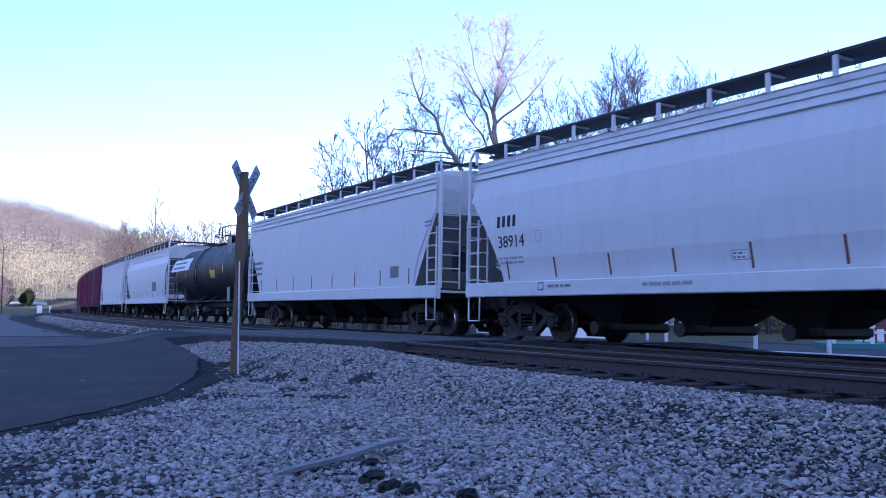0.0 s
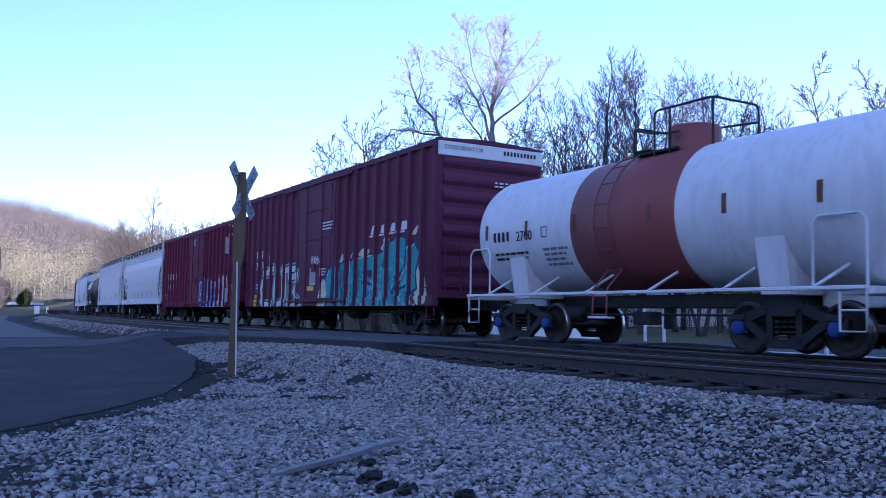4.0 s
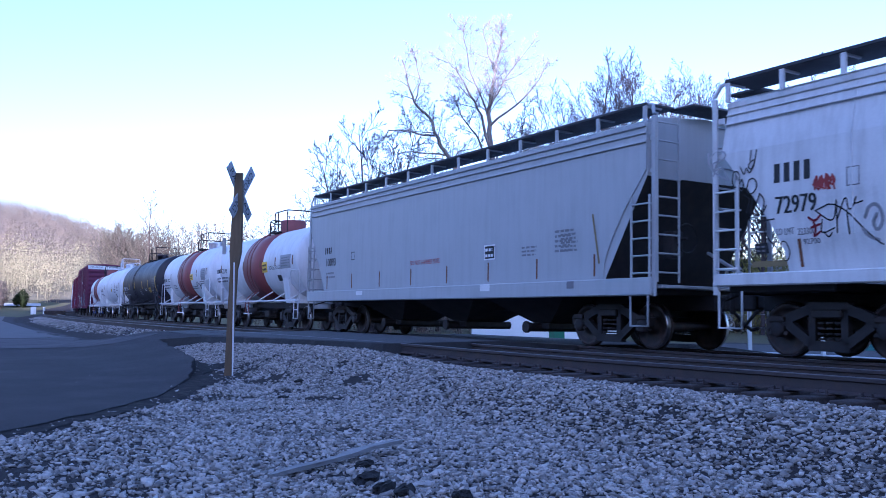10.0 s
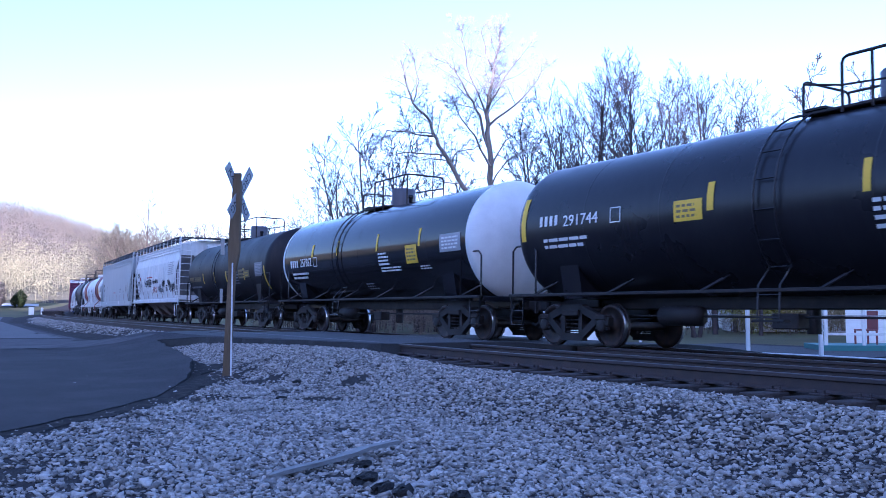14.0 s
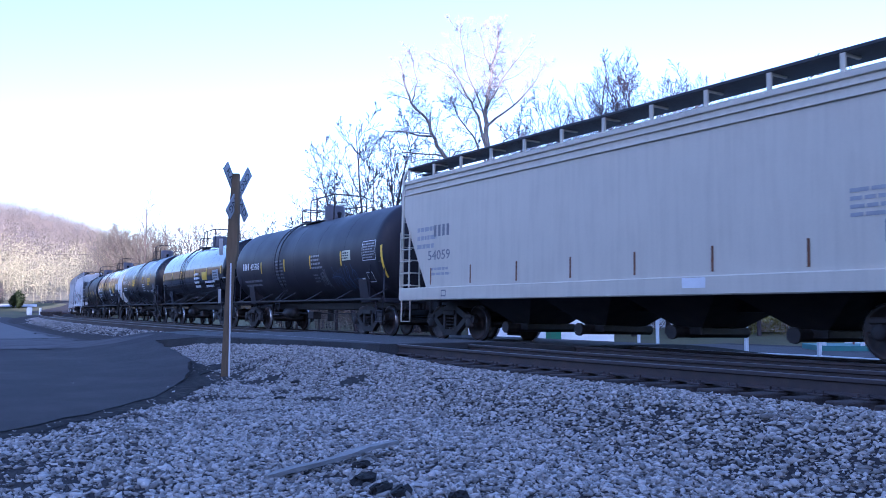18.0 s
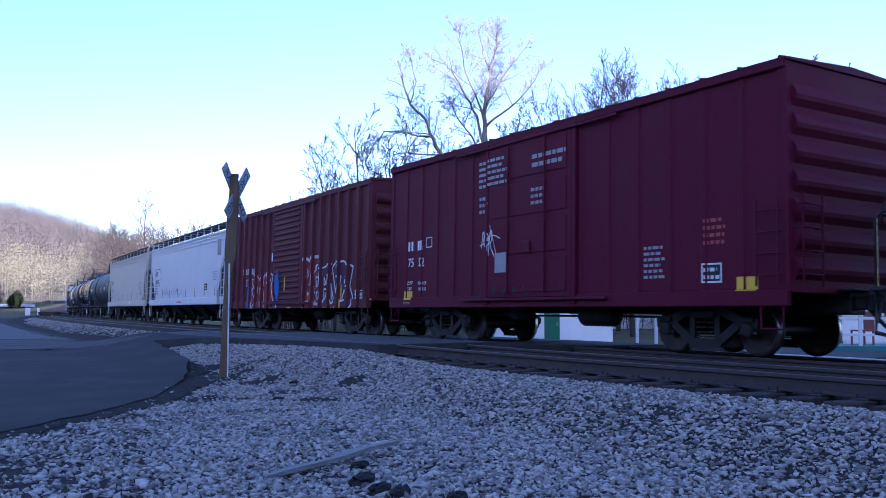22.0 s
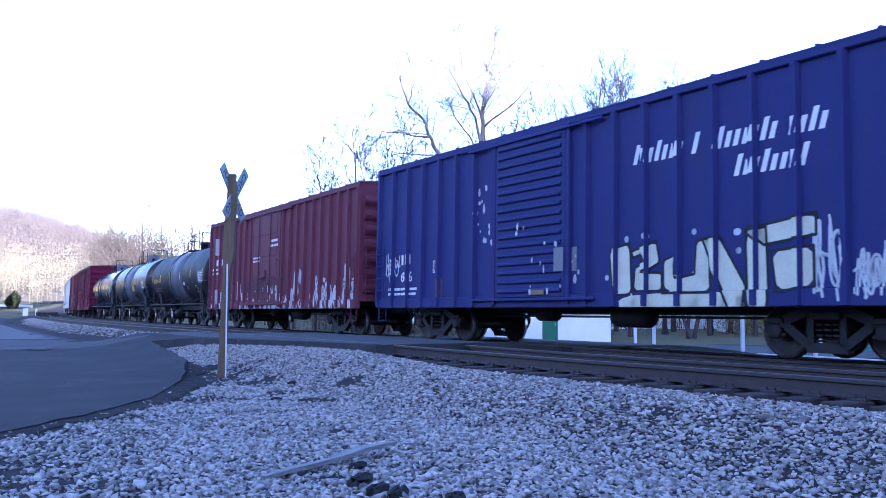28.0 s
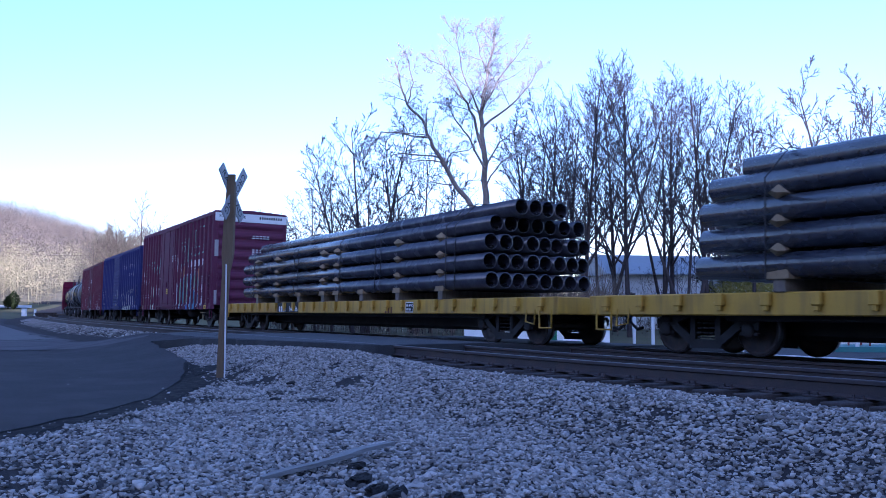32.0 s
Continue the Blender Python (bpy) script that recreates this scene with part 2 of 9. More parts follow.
def text_polys(s):
    if s not in _text:
        cu = bpy.data.curves.new("letters", "FONT")
        cu.body, cu.size, cu.resolution_u = s, 1.0, 2
        ob = bpy.data.objects.new("letters", cu)
        scene.collection.objects.link(ob)
        bpy.context.view_layer.update()
        me = bpy.data.meshes.new_from_object(ob.evaluated_get(bpy.context.evaluated_depsgraph_get()))
        v = [(p.co.x, p.co.y) for p in me.vertices]
        _text[s] = [[v[i] for i in f.vertices] for f in me.polygons], max(p[0] for p in v), max(p[1] for p in v)
        bpy.data.objects.remove(ob)
        bpy.data.curves.remove(cu)
        bpy.data.meshes.remove(me)
    return _text[s]


for _s in ("38914", "7 60 25 2", "761 740", "761 844", "2700", "54136", "2302", "HYDROCHLORIC ACID", "2592", "10093", "DO NOT HAMMER SIDES", "140786", "72979", "LD LMT", "LT WT", "223300", "92700", "191300 LB", "71100 LB", "257862", "291744",
           "405305", "54059", "880021", "37", "27", "75", "52", "642826", "71029", "41437", "636", "EXCESS HEIGHT CAR", "RAILROAD", "CROSSING"):
    text_polys(_s)

# ---- ground, ballast, road ----
def smooth(a, b, x):
    t = np.clip((x - a) / (b - a), 0, 1)
    return t * t * (3 - 2 * t)


def sag(s):
    """The rails dip slightly where the line leaves the crossing."""
    return -0.035 * smooth(16, 9, s)


def ground_z(x, y):
    """Height of the bare ground and the ballast bank under any point of the plan."""
    s, d = to_line(x, y)
    x, y = np.atleast_1d(x), np.atleast_1d(y)
    near = -0.1 + 0.1 * smooth(11, 14.5, s) - (0.39 + 0.06 * smooth(11, 14.5, s)) * smooth(5.5, 7.6, d)
    far = -0.16 - 0.55 * smooth(-1.6, -3.4, d)
    mid = -0.16 + (0.1) * smooth(1.6, 2.6, d)
    z = np.where(d > 4, near, np.where(d > 1.2, mid, far))
    z = np.where((d > 2.6) & (d <= 5.4), -0.15, z)
    z = z + sag(s) * (d < 6)
    z = z + 0.012 * np.sin(x * 1.3 + y * 0.7) * np.sin(y * 1.1 - x * 0.4) * smooth(6.2, 7.8, d)
    return z


def sheet(name, xs, ys, zf, mat, label="", category="", kind="structure", parent=None):
    X, Y = np.meshgrid(xs, ys)
    Z = zf(X.ravel(), Y.ravel())
    v = np.stack([X.ravel(), Y.ravel(), Z], 1)
    n, m_ = len(xs), len(ys)
    i = (np.arange(m_ - 1)[:, None] * n + np.arange(n - 1)[None]).ravel()
    me = bpy.data.meshes.new(name)
    me.from_pydata(v.tolist(), [], np.stack([i, i + 1, i + n + 1, i + n], 1).tolist())
    me.polygons.foreach_set("use_smooth", [True] * len(me.polygons))
    me.materials.append(mat)
    ob = new(name, me)
    if parent:
        ob.parent = parent
    return tagged(ob, label, category, kind=kind)


def spaced(parts):
    out = []
    for a, b, n in parts:
        out += list(np.linspace(a, b, n, endpoint=False))
    return np.array(out + [parts[-1][1]])


def hill_z(x, y):
    """The wooded ridge beyond the line and the one at the camera's back."""
    z = ground_z(x, y)
    az = x / np.maximum(y, 1)
    r = np.hypot(x, y)
    wob = 5 * np.sin(x * 0.021 + 1) * np.sin(y * 0.017) + 2.5 * np.sin(x * 0.06) * np.sin(y * 0.05 + 2)
    side = smooth(-0.1, -0.5, az) + 0.3 * smooth(-0.5, -0.9, az)
    up = smooth(195, 480, r) * (y > 0)
    z = z + up * side * (42 + wob)
    # ridge behind the camera
    back = smooth(-26, -84, y + 0.12 * x)
    z = z + back * (33.5 + 9 * smooth(30, -120, x) + 6 * smooth(-45, -100, x) + 0.25 * wob)
    return z


ground = sheet("ground", spaced([(-1500, -300, 10), (-300, -60, 30), (-60, -12, 40), (-12, 22, 150), (22, 60, 30), (60, 300, 20), (300, 1500, 8)]),
               spaced([(-500, -90, 14), (-90, -10, 34), (-10, 4, 20), (4, 30, 130), (30, 70, 60), (70, 250, 50), (250, 700, 50), (700, 1500, 6)]), hill_z,
               M["soil"], "brown winter grass and soil with wooded slopes", "ground")
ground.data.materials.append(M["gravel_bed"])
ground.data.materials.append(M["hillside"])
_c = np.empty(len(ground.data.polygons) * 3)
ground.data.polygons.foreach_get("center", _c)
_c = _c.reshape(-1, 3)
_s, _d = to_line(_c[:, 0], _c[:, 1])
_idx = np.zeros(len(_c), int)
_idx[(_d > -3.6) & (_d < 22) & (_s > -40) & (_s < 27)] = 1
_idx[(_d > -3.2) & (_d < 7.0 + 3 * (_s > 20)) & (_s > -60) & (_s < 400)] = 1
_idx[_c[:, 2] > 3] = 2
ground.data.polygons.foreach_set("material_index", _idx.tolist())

from mathutils.geometry import delaunay_2d_cdt


def paving(name, edge, zf, step, mat, label, rough_edge=0.05, thick=0.14):
    """A paved sheet inside a closed outline, with a ragged rim that hangs down."""
    rng = random.Random(5)
    pts = []
    for i, a in enumerate(edge):
        b = edge[(i + 1) % len(edge)]
        n = max(1, int(math.dist(a, b) / 0.35)) if math.dist(a, b) < 16 else 6
        for k in range(n):
            w = k / n
            j = rough_edge if n > 1 and math.dist(a, b) < 16 else 0
            pts.append((a[0] + (b[0] - a[0]) * w + rng.uniform(-j, j), a[1] + (b[1] - a[1]) * w + rng.uniform(-j, j)))
    nb = len(pts)
    xs, ys = [p[0] for p in pts], [p[1] for p in pts]
    inner = []
    y = min(ys)
    while y < max(ys):
        st = step if y < 40 else step * 6
        x = min(xs)
        while x < max(xs):
            inner.append((x + rng.uniform(-0.2, 0.2) * st, y + rng.uniform(-0.2, 0.2) * st))
            x += st if x > -30 and y < 40 else step * 6
        y += st
    P = [Vector(p) for p in pts + inner]
    v, _, f, *_ = delaunay_2d_cdt(P, [], [list(range(nb))], 1, 1e-5)
    co = np.array([(p.x, p.y) for p in v])
    z = zf(co[:, 0], co[:, 1])
    g = Geo()
    g.add([(a, b, c) for (a, b), c in zip(co.tolist(), z.tolist())], [tuple(q) for q in f], True)
    ob = part(name, g, mat)
    tagged(ob, label, "road", kind="structure")
    e = Geo()
    zr = zf(np.array(xs), np.array(ys))
    e.add([(x, y_, c + 0.002) for x, y_, c in zip(xs, ys, zr)] + [(x + rng.uniform(-.05, .05), y_ - 0.06, c - thick) for x, y_, c in zip(xs, ys, zr)],
          [(i, (i + 1) % nb, nb + (i + 1) % nb, nb + i) for i in range(nb)])
    part("broken_edge", e, "asphalt_edge", ob)
    return ob


def sd(*pairs):
    return [tuple(float(w) for w in on_line(s, d)[:2]) for s, d in pairs]


def road_z(x, y):
    s, d = to_line(x, y)
    g = ground_z(x, y)
    cross = (0.125 - 0.135 * smooth(2.8, 0.6, d)) - 0.56 * smooth(5.2, 9.5, d) - 0.5 * smooth(-1.5, -8, d)
    w = smooth(12.5, 14, s) * smooth(36, 27, s)
    z = np.maximum(g + 0.035, cross * w + (g + 0.035) * (1 - w))
    level = smooth(28, 36, s)
    return z * (1 - level) - 0.37 * level


ROAD = sd((14.1, -14), (14.1, 0), (14.2, 5.2), (18, 5.7), (22.5, 6.2), (24.2, 6.9), (22, 7.2), (17.6, 7.7), (14.6, 8.6), (12.4, 9.7), (10.9, 10.8),
          (9.7, 11.9), (8.6, 13.4), (5, 20), (-4, 40), (40, 60), (170, 60), (150, 9.5), (90, 7.6), (45, 6.8), (30, 6.4), (23.4, 5.3), (23.2, 0), (23.2, -14))
paving("road", ROAD, road_z, 0.8, "asphalt", "worn dark asphalt road over the level crossing", 0.05, 0.2)


CROSS = sd((14.2, -13), (14.2, 0), (14.3, 5.1), (18, 5.6), (22.6, 6.0), (27, 6.1), (26, 5.4), (23.3, 5.0), (23.1, 0), (23.1, -13))
paving("crossing_surface", CROSS, lambda x, y: road_z(x, y) + 0.006, 0.6, "asphalt_pale", "paler worn asphalt between the rails of the crossing", 0.03, 0.01)
# two paler sheets paint the road's grazing sheen, stronger with distance
MID_ROAD = sd((26, 6.9), (36, 7.3), (60, 8.0), (75, 56), (37, 25), (31, 14), (28, 9))
paving("worn_road", MID_ROAD, lambda x, y: road_z(x, y) + 0.015, 0.8, "asphalt_mid", "greyer asphalt beyond the crossing, a first step of painted sheen", 0.6, 0.01)
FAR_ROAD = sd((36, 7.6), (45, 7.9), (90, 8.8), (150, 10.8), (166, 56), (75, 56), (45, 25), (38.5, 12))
paving("far_road", FAR_ROAD, lambda x, y: road_z(x, y) + 0.03, 0.8, "asphalt_far", "paler asphalt where the road runs on beside the line, its grazing sheen painted in", 0.3, 0.02)
VERGE = sd((24.6, 6.6), (22.5, 7.0), (18.2, 7.25), (17.6, 7.0), (16.2, 7.9), (14.4, 8.2), (12.4, 9.2), (10.9, 10.35), (9.7, 11.5), (8.9, 12.6), (8.7, 13.6), (10.5, 11.9), (13, 10.2), (16, 9.0), (19, 8.2), (24.5, 7.4))
paving("verge", VERGE, lambda x, y: ground_z(x, y) + 0.02, 0.35, "verge", "dark damp soil between the road and the ballast", 0.09, 0.08)


# ---- two tracks ----
RAIL = [(-0.07, 0), (0.07, 0), (0.07, 0.012), (0.012, 0.03), (0.01, 0.12), (0.036, 0.135), (0.036, 0.166), (0.028, 0.172), (-0.028, 0.172),
        (-0.036, 0.166), (-0.036, 0.135), (-0.01, 0.12), (-0.012, 0.03), (-0.07, 0.012)]
HEAD = [(-0.029, 0.1715), (0.029, 0.1715), (0.026, 0.175), (-0.026, 0.175)]


def swept(profile, d, top, s0, s1, step):
    g = Geo()
    n = len(profile)
    ss = np.arange(s0, s1 + step, step)
    X, Y, Pn = on_line(ss, d)
    vs = []
    for x, y, p, dip in zip(X, Y, Pn, sag(ss)):
        for a, b in profile:
            vs.append((x - a * math.cos(p), y - a * math.sin(p), top - 0.175 + b + dip))
    fs = [(i * n + k, i * n + (k + 1) % n, (i + 1) * n + (k + 1) % n, (i + 1) * n + k) for i in range(len(ss) - 1) for k in range(n)]
    fs += [tuple(range(n)), tuple(reversed(range((len(ss) - 1) * n, len(ss) * n)))]
    return g.add(vs, fs)


def rail_top_z(d):
    base = NEAR_Z if d > 2 else 0.0
    c = 4.1 if d > 2 else 0.0
    return base + (d - c - 0.75) * math.tan(radians(CANT)) + (0.015 if d < 2 else 0)


for nm, c in (("near", 4.1), ("far", 0.0)):
    track = thing("railway_track", ("nearer" if nm == "near" else "farther") + " of two tracks, brown steel rails on dark wooden ties", "track",
                  "railway tracks", "structure")
    for o in (0.7535, -0.7535):
        d = c + o
        top = rail_top_z(d)
        r = part("rail", swept(RAIL, d, top, -60, 330, 1.5), "rail", track, "rust-brown steel rail")
        part("rail_head", swept(HEAD, d, top, -60, 330, 1.5), "rail_top", r, "polished running surface")
    g = Geo().box((0, 0, 0), (0.23, 2.6, 0.18), 0.012)
    tie_mesh = g.mesh("tie", M["tie"])
    plate = Geo()
    for o in (0.7535, -0.7535):
        plate.box((0, o, 0.1), (0.18, 0.33, 0.02), 0.004)
        for q in (-0.11, 0.11):
            plate.box((0.05, o + q, 0.125), (0.022, 0.03, 0.045), 0.004).box((-0.05, o + q, 0.125), (0.022, 0.03, 0.045), 0.004)
    plate_mesh = plate.mesh("tie_plates", M["rail"])
    zt = rail_top_z(c) - 0.175 - 0.02 - 0.09
    far_ties = Geo()
    for i in range(-40, 420):
        s = i * 0.5 + random.uniform(-0.03, 0.03)
        if 13.9 < s < 23.4:
            continue
        x, y, p = on_line(s, c)
        m = pose(float(x), float(y), zt + float(sag(s)), CANT, 0, math.degrees(p) + 90 + random.uniform(-1, 1))
        if nm == "near" and 1 < s < 60:
            t = part("tie", tie_mesh, None, track, at=m)
            part("tie_plates", plate_mesh, None, t)
        elif s < 160:
            far_ties.box((0, 0, 0), (0.23, 2.6, 0.18), m=m)
            far_ties.box((0, 0.7535, 0.1), (0.18, 0.33, 0.03), m=m)
    part("ties", far_ties, "tie", track)["kind"] = "stuff"


# ---- loose ballast ----
def stone_cloud(name, pts, size, mat, seed, parent=None, spread=0.35, shard=False):
    """Many small broken stones in one mesh."""
    rng = np.random.default_rng(seed)
    cube = np.array([(a, b, c) for a in (-1, 1) for b in (-1, 1) for c in (-1, 1)]) * 0.8
    tri = np.array([(0, 1, 3), (0, 3, 2), (4, 6, 7), (4, 7, 5), (0, 4, 5), (0, 5, 1), (2, 3, 7), (2, 7, 6), (0, 2, 6), (0, 6, 4), (1, 5, 7), (1, 7, 3)])
    if shard:                                   # sharper pieces with eight facets
        cube = np.array([(1, 0.2, 0), (-1, -0.2, 0.1), (0.1, 1, 0), (-0.2, -1, 0.1), (0.2, 0.1, 1), (0, -0.1, -1)]) * 1.12
        tri = np.array([(0, 2, 4), (2, 1, 4), (1, 3, 4), (3, 0, 4), (2, 0, 5), (1, 2, 5), (3, 1, 5), (0, 3, 5)])
    k = len(cube)
    n = len(pts)
    q = rng.normal(size=(n, 4))
    q /= np.linalg.norm(q, axis=1)[:, None]
    w, x, y, z = q.T
    R = np.stack([1 - 2 * (y * y + z * z), 2 * (x * y - z * w), 2 * (x * z + y * w), 2 * (x * y + z * w), 1 - 2 * (x * x + z * z), 2 * (y * z - x * w),
                  2 * (x * z - y * w), 2 * (y * z + x * w), 1 - 2 * (x * x + y * y)], 1).reshape(n, 3, 3)
    sc = size * np.exp(rng.normal(0, spread, n))[:, None, None] * np.stack([np.ones(n), rng.uniform(0.6, 1, n), rng.uniform(0.4, 0.85, n)], 1)[:, None, :]
    v = cube[None] * sc * rng.uniform(0.6, 1.2, (n, k, 3))
    v = np.einsum("nij,nkj->nki", R, v) * (1.08, 1.08, 0.72) + pts[:, None, :]
    me = bpy.data.meshes.new(name)
    me.vertices.add(n * k)
    me.vertices.foreach_set("co", v.ravel())
    f = (tri[None] + (np.arange(n) * k)[:, None, None]).reshape(-1)
    me.loops.add(len(f))
    me.loops.foreach_set("vertex_index", f.astype(np.int32))
    me.polygons.add(len(f) // 3)
    me.polygons.foreach_set("loop_start", np.arange(0, len(f), 3, dtype=np.int32))
    me.update(calc_edges=True)
    me.materials.append(M[mat])
    ob = new(name, me)
    if parent:
        ob.parent = parent
    return ob


SOIL = [(-4.3, 15.4, 1.0, 2.6, 0.96), (-3.05, 15.0, 0.4, 0.8, 0.97), (-1.73, 12.4, 0.36, 0.36, 0.97), (-1.44, 13.7, 0.26, 0.4, 0.97), (-2.4, 13.4, 0.35, 0.4, 0.9), (-3.6, 12.6, 0.9, 0.5, 0.75),
        (-4.6, 12.4, 0.7, 0.6, 0.93), (-2.9, 11.0, 0.5, 0.35, 0.6), (-0.9, 6.9, 0.28, 0.2, 0.7), (-2.1, 11.2, 0.5, 0.25, 0.6), (-3.9, 10.4, 0.8, 0.35, 0.6), (-4.4, 9.3, 0.6, 0.35, 0.5), (-1.0, 9.2, 0.2, 0.2, 0.8),
        (-3.5, 7.6, 1.1, 1.5, 0.5), (-2.9, 6.0, 1.2, 1.0, 0.5), (-4.2, 9.2, 0.8, 0.6, 0.5), (-3.0, 9.2, 0.5, 0.3, 0.4)]


def ballast_points(n, seed, y0, y1, dmin=5.35, dmax=13.5, half=0.53):
    rng = np.random.default_rng(seed)
    y = np.sqrt(rng.uniform(y0 * y0, y1 * y1, n))
    x = rng.uniform(-half, half, n) * y
    s, d = to_line(x, y)
    on_road = np.zeros(n, bool)
    P = np.array(ROAD)
    j = len(P) - 1
    for i in range(len(P)):
        c = ((P[i, 1] > y) != (P[j, 1] > y)) & (x < (P[j, 0] - P[i, 0]) * (y - P[i, 1]) / (P[j, 1] - P[i, 1] + 1e-12) + P[i, 0])
        on_road ^= c
        j = i
    patch = np.sin(x * 1.9 + 1.3) * np.sin(y * 1.15 + 0.4) + 0.6 * np.sin(x * 4.1 - y * 2.3)
    bare = (patch > 1.15) & (d > 6.2) & (rng.uniform(0, 1, n) < 0.6)
    for cx, cy, rx, ry, amt in SOIL:            # dark bare spots round the sign's post
        q = ((x - cx) / rx) ** 2 + ((y - cy) / ry) ** 2 + 0.35 * np.sin(x * 9 + cy) * np.sin(y * 5 + cx)
        bare |= rng.uniform(0, 1, n) < amt * np.clip((1.1 - q) * 1.6, 0, 1)
    V_ = np.array(VERGE)
    soil = np.zeros(n, bool)
    j = len(V_) - 1
    for i in range(len(V_)):
        c = ((V_[i, 1] > y) != (V_[j, 1] > y)) & (x < (V_[j, 0] - V_[i, 0]) * (y - V_[i, 1]) / (V_[j, 1] - V_[i, 1] + 1e-12) + V_[i, 0])
        soil ^= c
        j = i
    on_road |= bare | (soil & (rng.uniform(0, 1, n) < 0.85))
    keep = (d > dmin) & (d < dmax) & (~on_road | (rng.uniform(0, 1, n) < 0.01))
    x, y = x[keep], y[keep]
    return np.stack([x, y, ground_z(x, y) + rng.uniform(-0.034, 0.016, len(x))], 1)


ballast = stone_cloud("ballast", ballast_points(400000, 1, 4.6, 24), 0.0285, "gravel", 2, None, 0.25, True)
tagged(ballast, "loose pale grey crushed-stone ballast beside the track", "gravel", kind="stuff")
big = stone_cloud("ballast_lumps", ballast_points(6000, 3, 4.6, 22), 0.034, "gravel", 4, None, 0.2)
tagged(big, "coarser lumps of grey crushed stone", "gravel", kind="stuff")
_rng = np.random.default_rng(12)
_x, _y = _rng.uniform(-5, 9, 7000), _rng.uniform(-6, 6.5, 7000)
_s, _d = to_line(_x, _y)
_k = (_d > 5.4) & (_d < 17) & ((_y < 4.6) | (abs(_x) > 0.53 * _y)) & (_x > -4.2 + 0.2 * _y)
near_stones = stone_cloud("ballast_fringe", np.stack([_x[_k], _y[_k], ground_z(_x[_k], _y[_k])], 1), 0.03, "gravel", 13)
tagged(near_stones, "grey crushed stone strewn over the dark soil bed", "gravel", kind="stuff")
mid_ballast = stone_cloud("track_ballast", ballast_points(24000, 8, 8, 32, 4.6, 5.45), 0.024, "gravel", 9)
far_ballast = stone_cloud("shoulder_ballast", ballast_points(230000, 21, 23, 85, 5.35, 7.6), 0.031, "gravel", 22)
tagged(far_ballast, "grey crushed stone along the track shoulder beyond the crossing", "gravel", kind="stuff")
tagged(mid_ballast, "grey crushed stone between and beside the ties", "gravel", kind="stuff")

# ---- rolling stock: x forward (the way it travels), y to the camera's side, z up from the rail ----
SPEED = 12.05
WHEEL_R = 0.42
CARS, BOGIES, WHEELS, LOADS = [], [], [], []
SURF = {}        # the camera's side of each car, for what is painted on it
_shared = {}


def shared(key, make, mat):
    if key not in _shared:
        g = Geo()
        make(g)
        _shared[key] = g.mesh(key, M[mat] if isinstance(mat, str) else mat)
    return _shared[key]


def g_wheelset(g):
    for sy in (1, -1):
        prof = [(0.67, 0.0), (0.67, 0.09), (0.70, 0.11), (0.712, 0.3), (0.70, 0.34), (0.69, WHEEL_R + 0.027), (0.715, WHEEL_R + 0.022), (0.73, WHEEL_R + 0.002),
                (0.80, WHEEL_R - 0.003), (0.812, WHEEL_R - 0.012), (0.812, 0.35), (0.785, 0.335), (0.77, 0.2), (0.785, 0.13), (0.82, 0.115), (0.82, 0.075),
                (0.92, 0.075), (0.92, 0.0)]
        g.turn([(a * sy, r) for a, r in prof], "y", (0, 0, 0), 22)
    g.tube([(0, -0.7, 0), (0, 0.7, 0)], 0.085, 12)
    for k in range(3):
        a = 2 * math.pi * k / 3
        g.tube([(0.05 * math.cos(a), 0.9, 0.05 * math.sin(a)), (0.05 * math.cos(a), 0.945, 0.05 * math.sin(a))], 0.018, 6)


def g_sideframe(g):
    # cast truss frame with two windows, as seen from the side
    t = 0.13
    def bar(p, q, w):
        p, q = Vector((p[0], 0, p[1])), Vector((q[0], 0, q[1]))
        d = (q - p).normalized()
        nrm = Vector((-d.z, 0, d.x)) * w / 2
        pts = [p + nrm, q + nrm, q - nrm, p - nrm]
        vs = [(v.x, yy, v.z) for yy in (-t / 2, t / 2) for v in pts]
        g.add(vs, [(0, 1, 2, 3), (7, 6, 5, 4), (0, 4, 5, 1), (1, 5, 6, 2), (2, 6, 7, 3), (3, 7, 4, 0)])
    for a in (-1, 1):
        bar((a * 1.1, 0.5), (a * 0.72, 0.56), 0.16)
        bar((a * 0.76, 0.56), (a * 0.3, 0.74), 0.15)
        bar((a * 0.7, 0.5), (a * 0.28, 0.2), 0.14)
        bar((a * 0.27, 0.2), (a * 0.27, 0.74), 0.11)
        g.box((a * 0.89, 0.0, 0.58), (0.30, 0.2, 0.1), 0.02)
        g.box((a * 0.89, 0.02, 0.36), (0.36, 0.08, 0.06), 0.01)
    bar((-0.34, 0.76), (0.34, 0.76), 0.14)
    bar((-0.34, 0.18), (0.34, 0.18), 0.15)
    for k in (-0.14, 0, 0.14):
        for q in range(5):
            g.tube([(k, 0.0, 0.27 + q * 0.08), (k, 0.0, 0.30 + q * 0.08)], 0.062, 8)
    g.box((0, 0, 0.66), (0.5, 0.24, 0.13), 0.02)


def g_bolster(g):
    g.box((0, 0, 0.68), (0.4, 2.0, 0.22), 0.03).turn([(0.78, 0.0), (0.78, 0.2), (0.9, 0.2)], "z", (0, 0, 0), 12)
    for a in (-1, 1):
        g.box((a * 0.52, 0, 0.5), (0.08, 1.5, 0.16), 0.02)
        g.tube([(a * 0.5, -0.7, 0.35), (a * 0.5, 0.7, 0.35)], 0.04, 8)
        for sy in (-0.7535, 0.7535):
            g.box((a * 0.455, sy, 0.44), (0.06, 0.1, 0.3), 0.015)


